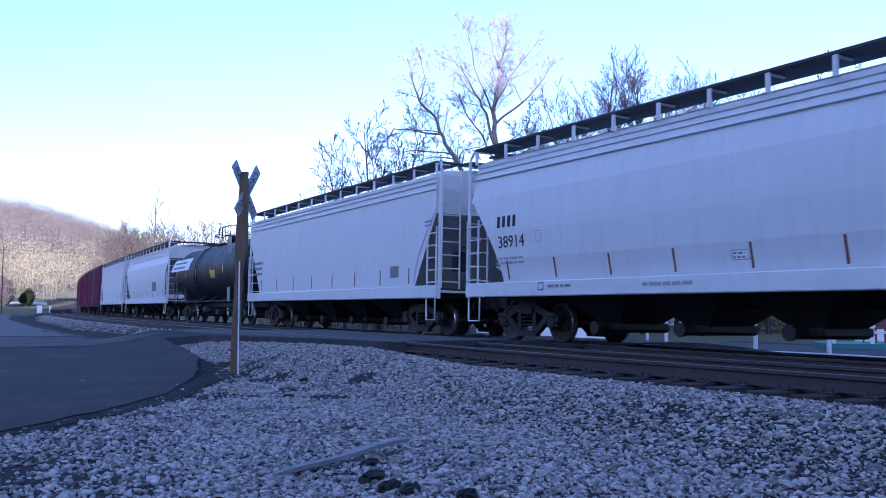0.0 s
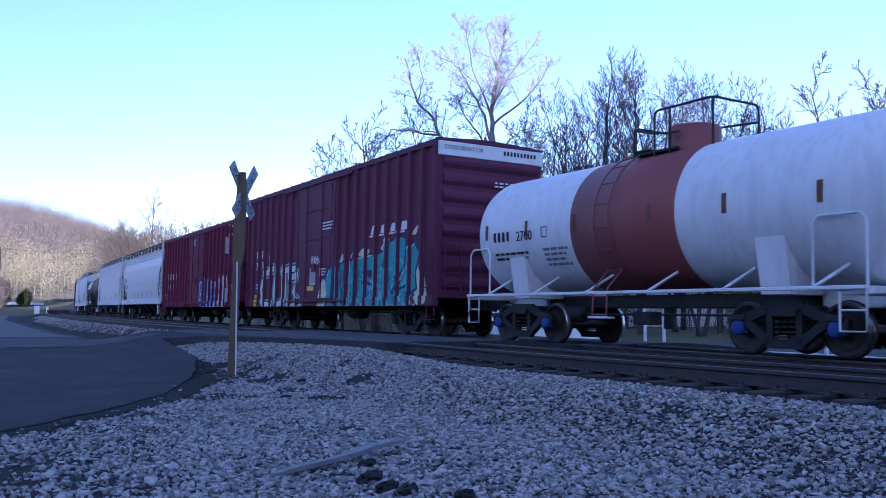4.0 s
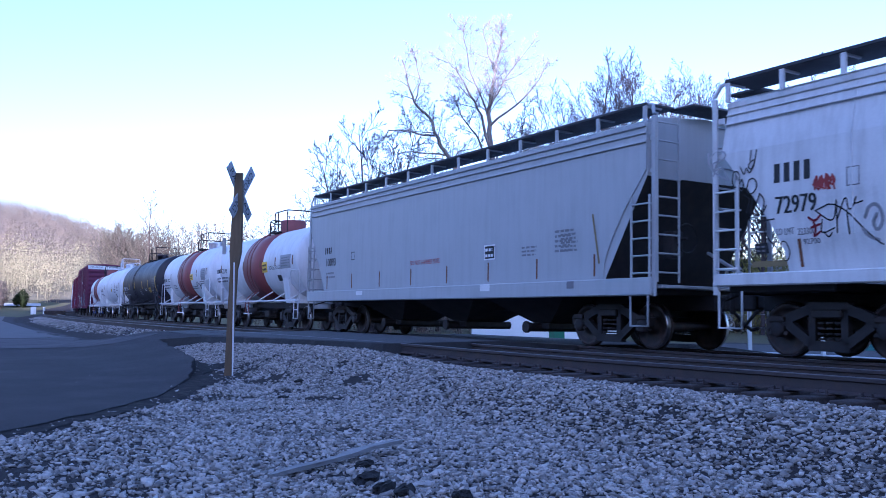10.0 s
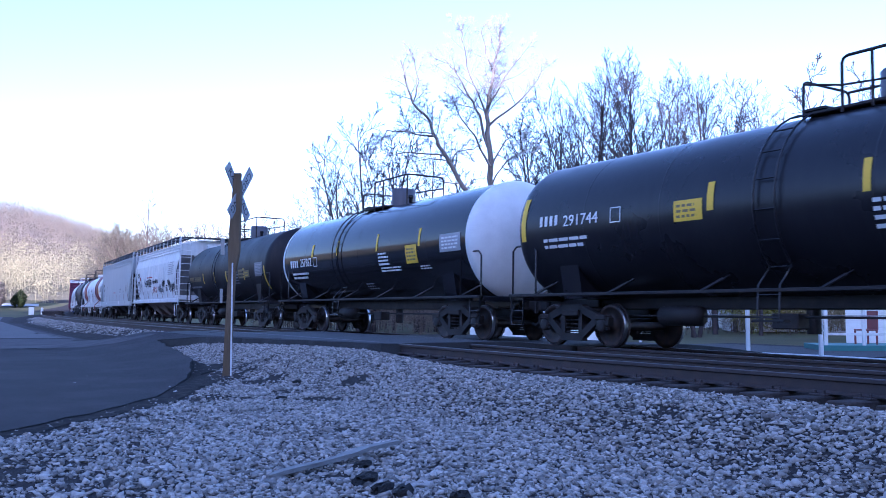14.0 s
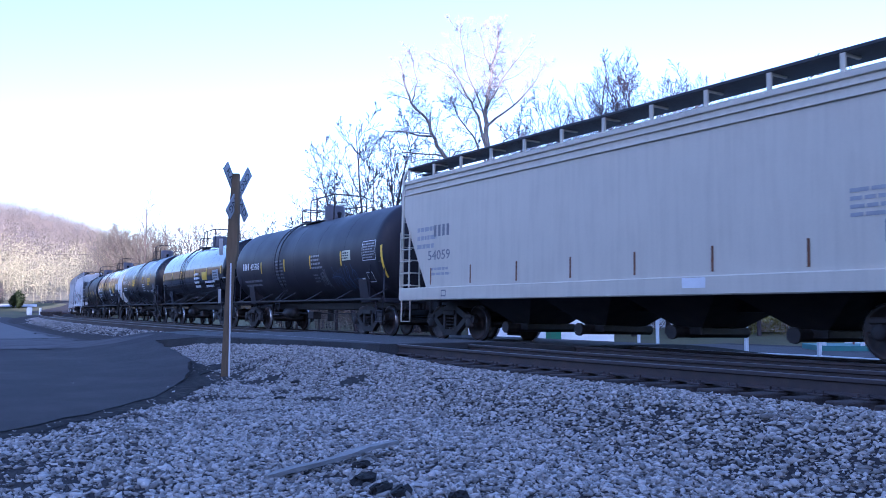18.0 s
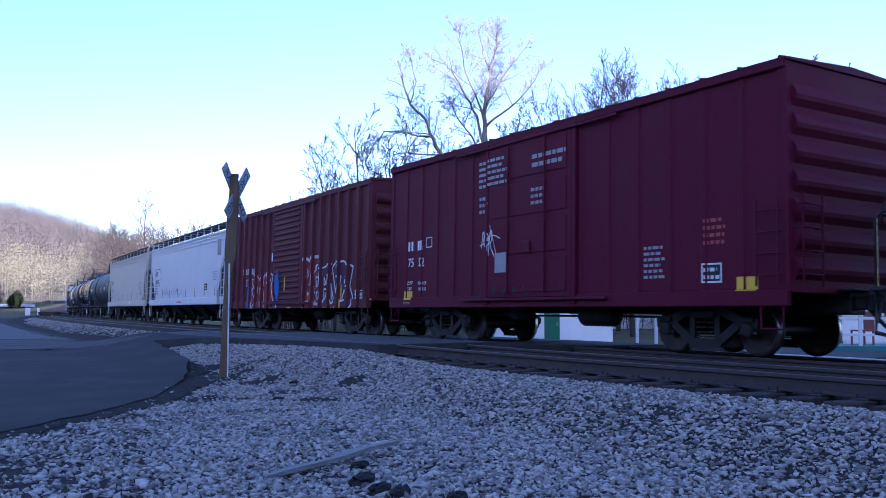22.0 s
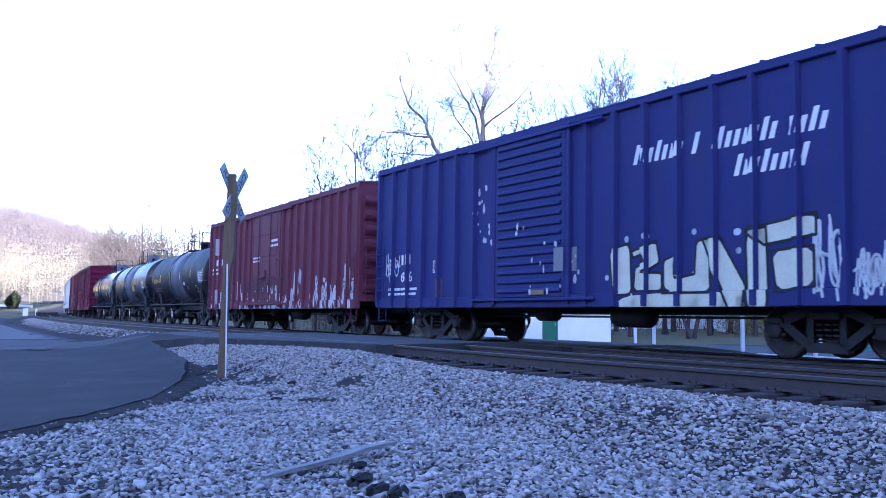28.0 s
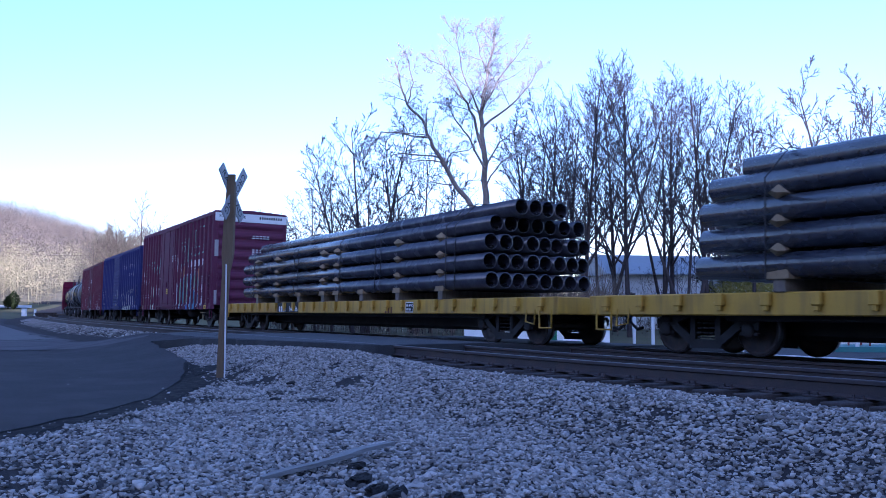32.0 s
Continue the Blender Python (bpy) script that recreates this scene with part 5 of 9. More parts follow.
M["bark_far"] = shader("brown_bark", (0.13, 0.1, 0.08), 0.95, 0, 0.35, 1, 10, 0.3, (0.07, 0.055, 0.05), 0, 0.1)
M["twig_far"] = shader("brown_twig_bark", (0.15, 0.125, 0.085), 0.95, 0, 0.3, 1, 10, 0, isle=0.4)
M["twig_pale"] = shader("pale_twig_bark", (0.42, 0.39, 0.38), 0.95, 0, 0.3, 3, 30, 0)
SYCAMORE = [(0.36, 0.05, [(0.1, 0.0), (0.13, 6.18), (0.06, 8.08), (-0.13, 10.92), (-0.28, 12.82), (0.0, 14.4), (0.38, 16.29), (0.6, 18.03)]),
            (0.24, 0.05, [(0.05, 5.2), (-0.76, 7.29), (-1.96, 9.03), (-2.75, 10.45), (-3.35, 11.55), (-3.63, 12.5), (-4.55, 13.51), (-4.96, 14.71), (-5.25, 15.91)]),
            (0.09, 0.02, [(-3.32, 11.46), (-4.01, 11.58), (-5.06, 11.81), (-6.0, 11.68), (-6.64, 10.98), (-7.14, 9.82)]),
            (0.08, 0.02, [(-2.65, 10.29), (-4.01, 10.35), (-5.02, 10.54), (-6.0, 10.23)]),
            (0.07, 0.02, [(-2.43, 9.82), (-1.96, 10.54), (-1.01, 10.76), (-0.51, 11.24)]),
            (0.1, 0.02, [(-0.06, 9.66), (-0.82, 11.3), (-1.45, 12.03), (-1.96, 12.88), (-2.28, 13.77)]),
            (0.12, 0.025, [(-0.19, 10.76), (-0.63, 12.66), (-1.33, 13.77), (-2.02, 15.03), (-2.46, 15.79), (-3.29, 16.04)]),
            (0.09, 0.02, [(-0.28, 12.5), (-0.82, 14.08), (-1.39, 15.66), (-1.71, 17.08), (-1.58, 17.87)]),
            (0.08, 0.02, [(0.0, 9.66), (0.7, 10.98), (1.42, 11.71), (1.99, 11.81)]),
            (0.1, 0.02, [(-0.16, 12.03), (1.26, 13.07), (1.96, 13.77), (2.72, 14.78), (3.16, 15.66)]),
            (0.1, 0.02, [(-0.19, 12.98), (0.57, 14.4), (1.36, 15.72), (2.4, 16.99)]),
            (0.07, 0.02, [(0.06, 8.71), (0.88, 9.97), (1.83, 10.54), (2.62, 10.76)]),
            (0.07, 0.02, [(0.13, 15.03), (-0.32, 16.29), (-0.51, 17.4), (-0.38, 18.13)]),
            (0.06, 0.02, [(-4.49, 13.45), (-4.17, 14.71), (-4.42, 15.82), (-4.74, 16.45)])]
TREE_KINDS = {
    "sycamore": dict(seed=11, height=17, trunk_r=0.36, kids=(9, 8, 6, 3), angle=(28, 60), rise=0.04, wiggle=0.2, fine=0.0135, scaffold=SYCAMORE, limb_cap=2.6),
    "spread": dict(seed=5, height=12, trunk_r=0.14, kids=(10, 6, 5, 2), lo=0.2, reach=0.5, angle=(26, 46), stems=4, fine=0.022),
    "tall": dict(seed=23, height=15, trunk_r=0.17, kids=(26, 8, 5, 2), lo=0.26, reach=0.42, angle=(26, 46)),
    "tall_b": dict(seed=31, height=14, trunk_r=0.16, kids=(25, 8, 5, 2), lo=0.22, reach=0.44, angle=(24, 42), lean=0.05),
    "clump": dict(seed=41, height=14, trunk_r=0.12, kids=(15, 6, 5, 2), lo=0.3, reach=0.36, angle=(22, 40), stems=3),
    "thin": dict(seed=53, height=10, trunk_r=0.1, kids=(17, 6, 5, 2), lo=0.2, reach=0.42, angle=(26, 46)),
    "far_spread": dict(seed=71, height=9, trunk_r=0.15, kids=(13, 7, 5), lo=0.12, reach=0.55, angle=(26, 50), stems=4, fine=0.024),
    "far_tall": dict(seed=73, height=13, trunk_r=0.19, kids=(16, 5, 5), lo=0.25, reach=0.36, angle=(28, 48), fine=0.026),
    "brush": dict(seed=61, height=5, trunk_r=0.03, kids=(5, 4, 2), lo=0.1, reach=0.45, angle=(25, 55), stems=7, fine=0.012),
}
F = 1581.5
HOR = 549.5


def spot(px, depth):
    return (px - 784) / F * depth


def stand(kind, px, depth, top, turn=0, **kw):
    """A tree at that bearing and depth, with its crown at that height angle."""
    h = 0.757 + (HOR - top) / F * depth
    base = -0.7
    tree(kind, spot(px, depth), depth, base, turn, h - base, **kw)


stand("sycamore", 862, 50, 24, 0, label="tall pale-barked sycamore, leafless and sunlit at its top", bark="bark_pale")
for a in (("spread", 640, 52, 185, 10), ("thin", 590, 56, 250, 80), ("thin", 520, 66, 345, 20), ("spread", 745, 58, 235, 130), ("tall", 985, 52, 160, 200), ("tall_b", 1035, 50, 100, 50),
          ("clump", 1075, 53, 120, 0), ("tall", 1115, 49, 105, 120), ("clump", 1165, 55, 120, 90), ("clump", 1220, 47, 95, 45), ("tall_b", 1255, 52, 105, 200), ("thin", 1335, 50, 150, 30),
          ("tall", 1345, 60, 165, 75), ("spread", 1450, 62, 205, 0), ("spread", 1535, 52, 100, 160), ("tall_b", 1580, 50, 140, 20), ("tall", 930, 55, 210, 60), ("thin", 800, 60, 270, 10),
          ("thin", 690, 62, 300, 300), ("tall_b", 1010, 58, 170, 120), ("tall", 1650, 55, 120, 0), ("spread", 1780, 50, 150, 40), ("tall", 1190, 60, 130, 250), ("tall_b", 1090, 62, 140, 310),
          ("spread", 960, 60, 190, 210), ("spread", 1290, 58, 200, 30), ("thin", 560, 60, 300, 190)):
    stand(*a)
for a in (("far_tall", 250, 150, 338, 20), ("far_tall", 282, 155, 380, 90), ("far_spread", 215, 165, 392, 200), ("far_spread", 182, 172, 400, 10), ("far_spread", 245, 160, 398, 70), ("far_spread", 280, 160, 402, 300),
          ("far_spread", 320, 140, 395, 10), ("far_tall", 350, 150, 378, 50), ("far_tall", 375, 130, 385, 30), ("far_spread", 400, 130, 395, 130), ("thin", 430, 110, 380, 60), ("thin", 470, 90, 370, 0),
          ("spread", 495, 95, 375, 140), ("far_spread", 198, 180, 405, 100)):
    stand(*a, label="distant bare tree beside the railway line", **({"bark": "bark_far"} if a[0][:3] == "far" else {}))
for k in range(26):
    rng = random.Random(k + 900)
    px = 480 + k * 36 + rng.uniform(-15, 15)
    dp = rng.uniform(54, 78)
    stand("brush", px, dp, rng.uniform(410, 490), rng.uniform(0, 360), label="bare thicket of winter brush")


# ---- woods on the hillside and brush behind the line: joined sprays of bare twigs ----
def twig_cloud(name, x, y, z, h, per, th, mat, label, seed, wide=0.34, reach=(0.05, 0.14), trunk=1.0, lift=0.7, shell=0.0):
    rng = np.random.default_rng(seed)
    n = len(x)
    base = np.repeat(np.stack([x, y, z], 1), per, 0)
    hh = np.repeat(h, per)
    m = len(base)
    u = rng.normal(size=(m, 3))
    u /= np.linalg.norm(u, axis=1)[:, None]
    rad = wide * rng.uniform(0.1, 1.0, m) ** (0.5 - 0.32 * shell)
    lump = 1 + 0.16 * np.sin(u[:, 0] * 5 + hh) * np.sin(u[:, 2] * 4 + hh * 2)
    start = base + np.stack([u[:, 0] * rad * hh * 0.9 * lump, u[:, 1] * rad * hh * 0.9 * lump, np.maximum(hh * 0.55 + u[:, 2] * rad * hh * 1.25 * lump, 0.02)], 1)
    ln = hh * rng.uniform(*reach, m)
    loose = rng.normal(size=(m, 3))
    axis = u * (1 - shell) + loose / np.linalg.norm(loose, axis=1)[:, None] * shell + (0, 0, lift)
    tip = start + axis * ln[:, None]
    side = np.cross(axis, u + 0.12 * loose * shell) * shell + rng.normal(size=(m, 3)) * (0.12 if shell else 1)
    off = side / np.linalg.norm(side, axis=1)[:, None] * th * rng.uniform(0.6, 1.3, m)[:, None]
    v = np.stack([start - off, start + off, tip], 1)
    tb = np.stack([x, y, z - 0.2], 1)
    tv = np.stack([tb + (-th * trunk, 0, 0), tb + (th * trunk, 0, 0), np.stack([x, y, z + h * 0.9], 1)], 1)
    V = np.concatenate([v, tv]).reshape(-1, 3)
    Fc = np.arange(len(V))
    me = bpy.data.meshes.new(name)
    me.vertices.add(len(V))
    me.vertices.foreach_set("co", V.ravel())
    me.loops.add(len(Fc))
    me.loops.foreach_set("vertex_index", Fc.astype(np.int32))
    me.polygons.add(len(Fc) // 3)
    me.polygons.foreach_set("loop_start", np.arange(0, len(Fc), 3, dtype=np.int32))
    me.update(calc_edges=True)
    me.materials.append(M[mat])
    return tagged(new(name, me), label, "woods", kind="stuff")


def hill_woods():
    rng = np.random.default_rng(77)
    n = 8500
    az = rng.uniform(-0.64, -0.11, n)
    r = np.sqrt(rng.uniform(165 ** 2, 600 ** 2, n))
    y = r / np.sqrt(1 + az * az)
    x = az * y
    z = hill_z(x, y)
    s, d = to_line(x, y)
    keep = (abs(d) > 8) & ((r > 236) | (d < -8))
    x, y, z = x[keep], y[keep], z[keep]
    h = rng.uniform(4, 11, len(x))
    tone = 0.25 + rng.uniform(0, 0.5, len(x)) + smooth(6, 26, z) + 0.3 * np.sin(x * 0.09 + 1) * np.sin(y * 0.07)
    for nm_, sel, mat, lab, sd_ in (("hillside_woods", tone < 0.9, "twig_tan", "bare tan woods on the lower hillside", 5), ("ridge_woods", tone >= 0.9, "twig_mauve", "bare mauve-grey woods on the hillside", 15)):
        twig_cloud(nm_, x[sel], y[sel], z[sel], h[sel], 70, 0.12, mat, lab, sd_, 0.42, (0.03, 0.075), 0.3, 0.2, 1.0)
    n = 1500
    az = rng.uniform(-0.22, 0.5, n)
    y = rng.uniform(46, 90, n)
    x = az * y
    s, d = to_line(x, y)
    keep = (d < -9) & ~((x > 9) & (y < 50)) & ~((x > 0.19 * y) & (y > 54))
    x, y = x[keep], y[keep]
    twig_cloud("thicket", x, y, hill_z(x, y), rng.uniform(1.2, 3.4, len(x)) * np.where(x > 0.2 * y, 0.4, 1), 120, 0.013, "twig_brush", "tangled grey-brown winter thicket behind the tracks", 6, 0.42, (0.1, 0.3))


def shrubs():
    rng = np.random.default_rng(31)
    n = 90
    y = rng.uniform(52, 66, n)
    x = rng.uniform(0.325, 0.46, n) * y
    tall = rng.uniform(2.6, 5.2, n)
    lean = x / y < 0.39
    for sel, mat, lab in ((lean, "twig_olive", "yellow-green winter shrubs behind the fence"), (~lean, "twig_tan", "tan winter shrubs behind the fence")):
        twig_cloud("shrubs", x[sel], y[sel], ground_z(x[sel], y[sel]), tall[sel], 420, 0.03, mat, lab, 32, 0.42, (0.05, 0.16), 0.5, 0.3, 0.9)


M["twig_olive"] = shader("yellow_green_shrub_twigs", (0.3, 0.29, 0.09), 1.0, 0, 0.5, 0.5, 4, 0, (0.2, 0.15, 0.08), 0, 0.05, isle=0.3, dirt_amt=0.7)
M["twig_mauve"] = shader("mauve_ridge_twigs", (0.2, 0.165, 0.14), 1.0, 0, 0.8, 0.045, 0.25, 0, (0.31, 0.255, 0.16), 0, 0.05, isle=0.05, dirt_amt=0.7)
M["twig_brush"] = shader("grey_brown_brush_twigs", (0.16, 0.125, 0.1), 1.0, 0, 0.4, 0.3, 3, 0, isle=0.4)
M["twig_green"] = shader("dark_evergreen_needles", (0.032, 0.042, 0.016), 1.0, 0, 0.4, 2, 8, 0, (0.03, 0.04, 0.02), 0, 0.05, isle=0.4)
hill_woods()
shrubs()
for px, dep, w, h, mat, lab in ((24, 205, 2.4, 3.7, "twig_green", "dark evergreen shrub at the foot of the hill"), (-22, 200, 4.0, 6.5, "twig_brush", "dark bare shrub at the foot of the hill")):
    sx = np.array([spot(px, dep) + w * q for q in (-0.3, 0.05, 0.3)])
    sy = np.array([dep, dep + 0.6, dep - 0.4])
    ob = twig_cloud("shrub", sx, sy, hill_z(sx, sy), np.array([0.75, 1.0, 0.6]) * h, 1500, 0.1, mat, lab, 91, 0.4, (0.06, 0.14), 0.5, 0.3, 0.8)
    tagged(ob, lab, "shrub")


# ---- sunlit lane, pole and wire at the foot of the hill ----
def lane():
    r = np.array([229.0, 235.0])
    az = np.linspace(-0.515, -0.458, 9)
    v, n = [], len(az)
    for w in r:
        y = w / np.sqrt(1 + az * az)
        v += list(zip((az * y).tolist(), y.tolist(), (hill_z(az * y, y) + 0.2).tolist()))
    g = Geo().add(v, [(i, i + 1, n + i + 1, n + i) for i in range(n - 1)])
    tagged(part("lane", g, "asphalt_sunlit"), "lane at the foot of the hill, its sunlight put into a pale colour", "road", kind="structure")


def wire_line():
    ends = []
    for px, dep, top in ((-21, 150, 440), (250, 185, 440)):
        x, z0 = spot(px, dep), float(hill_z(np.array([spot(px, dep)]), np.array([dep]))[0])
        z1 = 0.757 + (HOR - top) / F * dep
        ob = thing("utility_pole", "thin dark wooden utility pole", "pole", "poles of the wire line", at=pose(x, dep, z0 - 0.3))
        part("post", Geo().tube([(0, 0, 0), (0, 0, z1 - z0 + 0.3)], [0.1, 0.07], 8), "bark", ob)
        part("crossarm", Geo().box((0, 0, z1 - z0 - 0.3), (1.3, 0.06, 0.08), 0.01), "bark", ob)
        ends.append(Vector((x, dep - 0.1, z1 - 0.2)))
    a, b = ends
    pts = [a.lerp(b, k / 16) - Vector((0, 0, 1.1 * 4 * (k / 16) * (1 - k / 16))) for k in range(17)]
    wire = thing("overhead_wire", "thin dark wire strung between two poles", "wire")
    part("strand", Geo().tube(pts, 0.022, 5), "bark", wire)


# lane brightness is painted: a pale colour stands for sunlit road
M["asphalt_sunlit"] = shader("sunlit_lane_tone", (0.5, 0.48, 0.45), 0.9, 0, 0.2, 0.3, 20, 0.2)
lane()
wire_line()


# ---- crossbuck ----
# white face greyed to paint its shade; the streaks are grime
M["sign_face"] = shader("shade_greyed_sign_face", (0.4, 0.4, 0.42), 0.6, 0, 0.3, 6, 40, 0, (0.15, 0.13, 0.12), 0.3)


def crossbuck():
    px, py = spot(394, 16.3), 16.3
    z0 = float(ground_z(px, py)[0])
    ob = thing("crossing_sign", "weathered wooden post with a two-bladed crossing sign", "sign", at=pose(px, py, z0 - 0.05))
    lean = 0.16
    H = 3.75
    g = Geo()
    pts = [(0, 0, 0), (lean * 0.5, 0, H * 0.5), (lean, 0, H)]
    g.add([(p[0] + a * w, p[1] + b * w, p[2]) for p, w in zip(pts, (0.058, 0.062, 0.058)) for a, b in ((-1, -1), (1, -1), (1, 1), (-1, 1))],
          [(i * 4 + k, i * 4 + (k + 1) % 4, i * 4 + 4 + (k + 1) % 4, i * 4 + 4 + k) for i in range(2) for k in range(4)] + [(8, 9, 10, 11)])
    part("post", g, "wood_post", ob)
    # the blades face along the road, seen nearly edge on
    for rot, nm in ((42, 1), (-42, -1)):
        m = pose(lean * 0.85, 0.13, H - 0.33, 0, 0, 75) @ pose(0, -0.02 - 0.03 * nm, 0, 0, rot, 0)
        b = part("blade", Geo().box((0, 0, 0), (0.22, 0.02, 1.22), 0.004), "galv", ob, "thin sign blade, white on its face", at=m)
        part("blade_face", Geo().box((0, -0.013, 0), (0.215, 0.004, 1.21), 0.001), "sign_face", b)
        polys, tw, th = text_polys("CROSSING" if nm > 0 else "RAILROAD")
        g = Geo()
        for q in polys:
            g.add([((p[1] / th - 0.5) * 0.13, -0.0165, (0.5 - p[0] / tw) * 1.05) for p in q], [tuple(range(len(q)))])
        part("lettering", g, "lamp_black", b)
    part("bracket", Geo().add([(lean * w + a * sx, 0.005 + b * 0.075, z) for w, z, sx in ((0.55, H - 1.75, 0.062), (0.68, H - 1.45, 0.1), (0.86, H - 0.6, 0.085), (0.97, H - 0.12, 0.062)) for a, b in ((-1, -1), (1, -1), (1, 1), (-1, 1))],
         [(i * 4 + k, i * 4 + (k + 1) % 4, i * 4 + 4 + (k + 1) % 4, i * 4 + 4 + k) for i in range(3) for k in range(4)] + [(3, 2, 1, 0), (12, 13, 14, 15)]), "wood_post", ob, "splintered timber splice on the post")
    part("tin_plate", Geo().box((lean * 0.4 - 0.15, -0.06, H - 1.35), (0.07, 0.01, 0.3), 0.002), "galv", ob, "small pale metal plate")
    part("tin_plate", Geo().box((lean * 0.2 - 0.13, -0.06, H - 2.25), (0.05, 0.01, 0.26), 0.002), "galv", ob, "small pale metal plate")
    part("reflective_strip", Geo().box((0.1, -0.07, 1.05), (0.028, 0.012, 2.1), 0.003), "white_metal", ob, "narrow white reflective strip")
    return ob


crossbuck()


# ---- debris on the ballast ----
def debris():
    zg = lambda x, y: float(ground_z(x, y)[0])
    def at(px, py_):
        dep = 1.19 * F / (py_ - HOR)
        return spot(px, dep), dep
    a, b = at(470, 836), at(694, 788)
    ax, ay = a
    bx, by = b
    pl = thing("plank", "weathered grey board lying on the ballast", "plank")
    mid = Vector(((ax + bx) / 2, (ay + by) / 2, zg((ax + bx) / 2, (ay + by) / 2) + 0.06))
    m = Matrix.Translation(mid) @ pose(0, 0, 0, 0, -2.5, math.degrees(math.atan2(by - ay, bx - ax)))
    ln = math.dist(a, b)
    g = Geo()
    n = 12
    vs = []
    rng = random.Random(3)
    for i in range(n + 1):
        x = -ln / 2 + ln * i / n
        w = (0.05 + 0.012 * math.sin(i) + rng.uniform(-0.008, 0.008)) * (1 if i > 2 else 0.45 + 0.2 * i)
        for yy, zz in ((-w, 0), (w, 0), (w, 0.028), (-w, 0.032)):
            vs.append((x, yy, zz + 0.008 * math.sin(i * 0.9)))
    g.add(vs, [(i * 4 + k, i * 4 + (k + 1) % 4, i * 4 + 4 + (k + 1) % 4, i * 4 + 4 + k) for i in range(n) for k in range(4)] + [(0, 1, 2, 3), (n * 4 + 3, n * 4 + 2, n * 4 + 1, n * 4)])
    part("board", g, "wood_bleached", pl, at=m)
    for (px, py_, sz, nm, lab, mat) in ((805, 868, 0.075, "stump", "charred block of wood", "char"), (634, 812, 0.06, "rotten_wood", "dark rotten chunk of tie", "char"), (640, 838, 0.085, "rotten_wood", "dark rotten chunk of tie", "char"), (672, 852, 0.07, "rotten_wood", "dark rotten chunk of tie", "char"), (705, 860, 0.075, "rotten_wood", "dark rotten chunk of tie", "char"), (474, 618, 0.09, "stone_slab", "pale flat stone", "gravel"), (520, 680, 0.06, "rotten_wood", "dark clod of soil", "char"), (492, 700, 0.05, "rotten_wood", "dark clod of soil", "char"),
                                  (740, 842, 0.09, "stone_slab", "flat grey stone", "gravel")):
        x, y = at(px, py_)
        g = Geo()
        prof = [(-0.5, 0.0), (-0.48, 0.7), (-0.1, 0.9), (0.3, 0.85), (0.55, 0.6), (0.6, 0.0)]
        g.turn([(p * sz, q * sz) for p, q in prof], "z", (0, 0, 0), 14, False)
        rng = random.Random(px)
        g.v = [(vx * (2.3 if nm == "rotten_wood" else 1) * rng.uniform(0.55, 1.3), vy * rng.uniform(0.55, 1.3), vz * (0.35 if nm == "stone_slab" else 0.8) * rng.uniform(0.6, 1.35)) for vx, vy, vz in g.v]
        ob = part(nm, g, mat, at=pose(x, y, zg(x, y) + sz * (0.15 if nm == "stone_slab" else 0.4), 0, 0, rng.uniform(0, 90)))
        tagged(ob, lab, "debris")


debris()


# ---- beyond the tracks ----
def shed():
    y = 40.0
    x0, x1 = spot(826, y), spot(1082, y)
    ob = thing("shed", "low white shed with a dark green door", "shed", at=pose((x0 + x1) / 2, y + 1.5, -0.75, 0, 0, -3))
    w = (x1 - x0) / 2
    part("wall", Geo().box((0, 0, 0.85), (2 * w, 3.0, 1.7), 0.02), "white_paint", ob, "white painted wall")
    part("roof", Geo().prism([(-1.7, 1.7), (1.7, 1.7), (1.7, 1.76), (0, 2.0), (-1.7, 1.76)], "x", -w - 0.15, w + 0.15), "galv", ob)
    xd = spot(976, y) - (x0 + x1) / 2
    d = part("door", Geo().box((xd, -1.52, 0.82), (0.68, 0.06, 1.6), 0.01), "green_paint", ob, "dark green door")
    part("handle", Geo().tube([(xd + 0.22, -1.56, 0.8), (xd + 0.22, -1.6, 0.95)], 0.02, 5), "galv", d)
    xw = spot(876, y) - (x0 + x1) / 2
    wd = part("window", Geo().box((xw, -1.505, 1.0), (0.32, 0.05, 0.5), 0.008), "white_metal", ob)
    part("pane", Geo().box((xw, -1.535, 1.0), (0.24, 0.02, 0.4), 0.002), "lamp_black", wd)


def fence():
    ob = thing("fence", "white post fence with a low rail", "fence")
    pts = []
    for px, py_ in ((1123, 612), (1156, 617), (1312, 628), (1440, 634), (1580, 642)):
        dep = 1.257 * F / (py_ - HOR)
        pts.append((spot(px, dep), dep))
    for x, y in pts:
        part("fence_post", Geo().box((x, y, 0.12), (0.1, 0.1, 1.3), 0.012), "white_metal", ob)
    for (xa, ya), (xb, yb) in zip(pts[1:], pts[2:]):
        part("rail", Geo().tube([(xa, ya, -0.47), (xb, yb, -0.47)], 0.035, 6), "white_metal", ob)
        part("wire", Geo().tube([(xa, ya, 0.6), (xb, yb, 0.6)], 0.008, 4), "galv", ob)


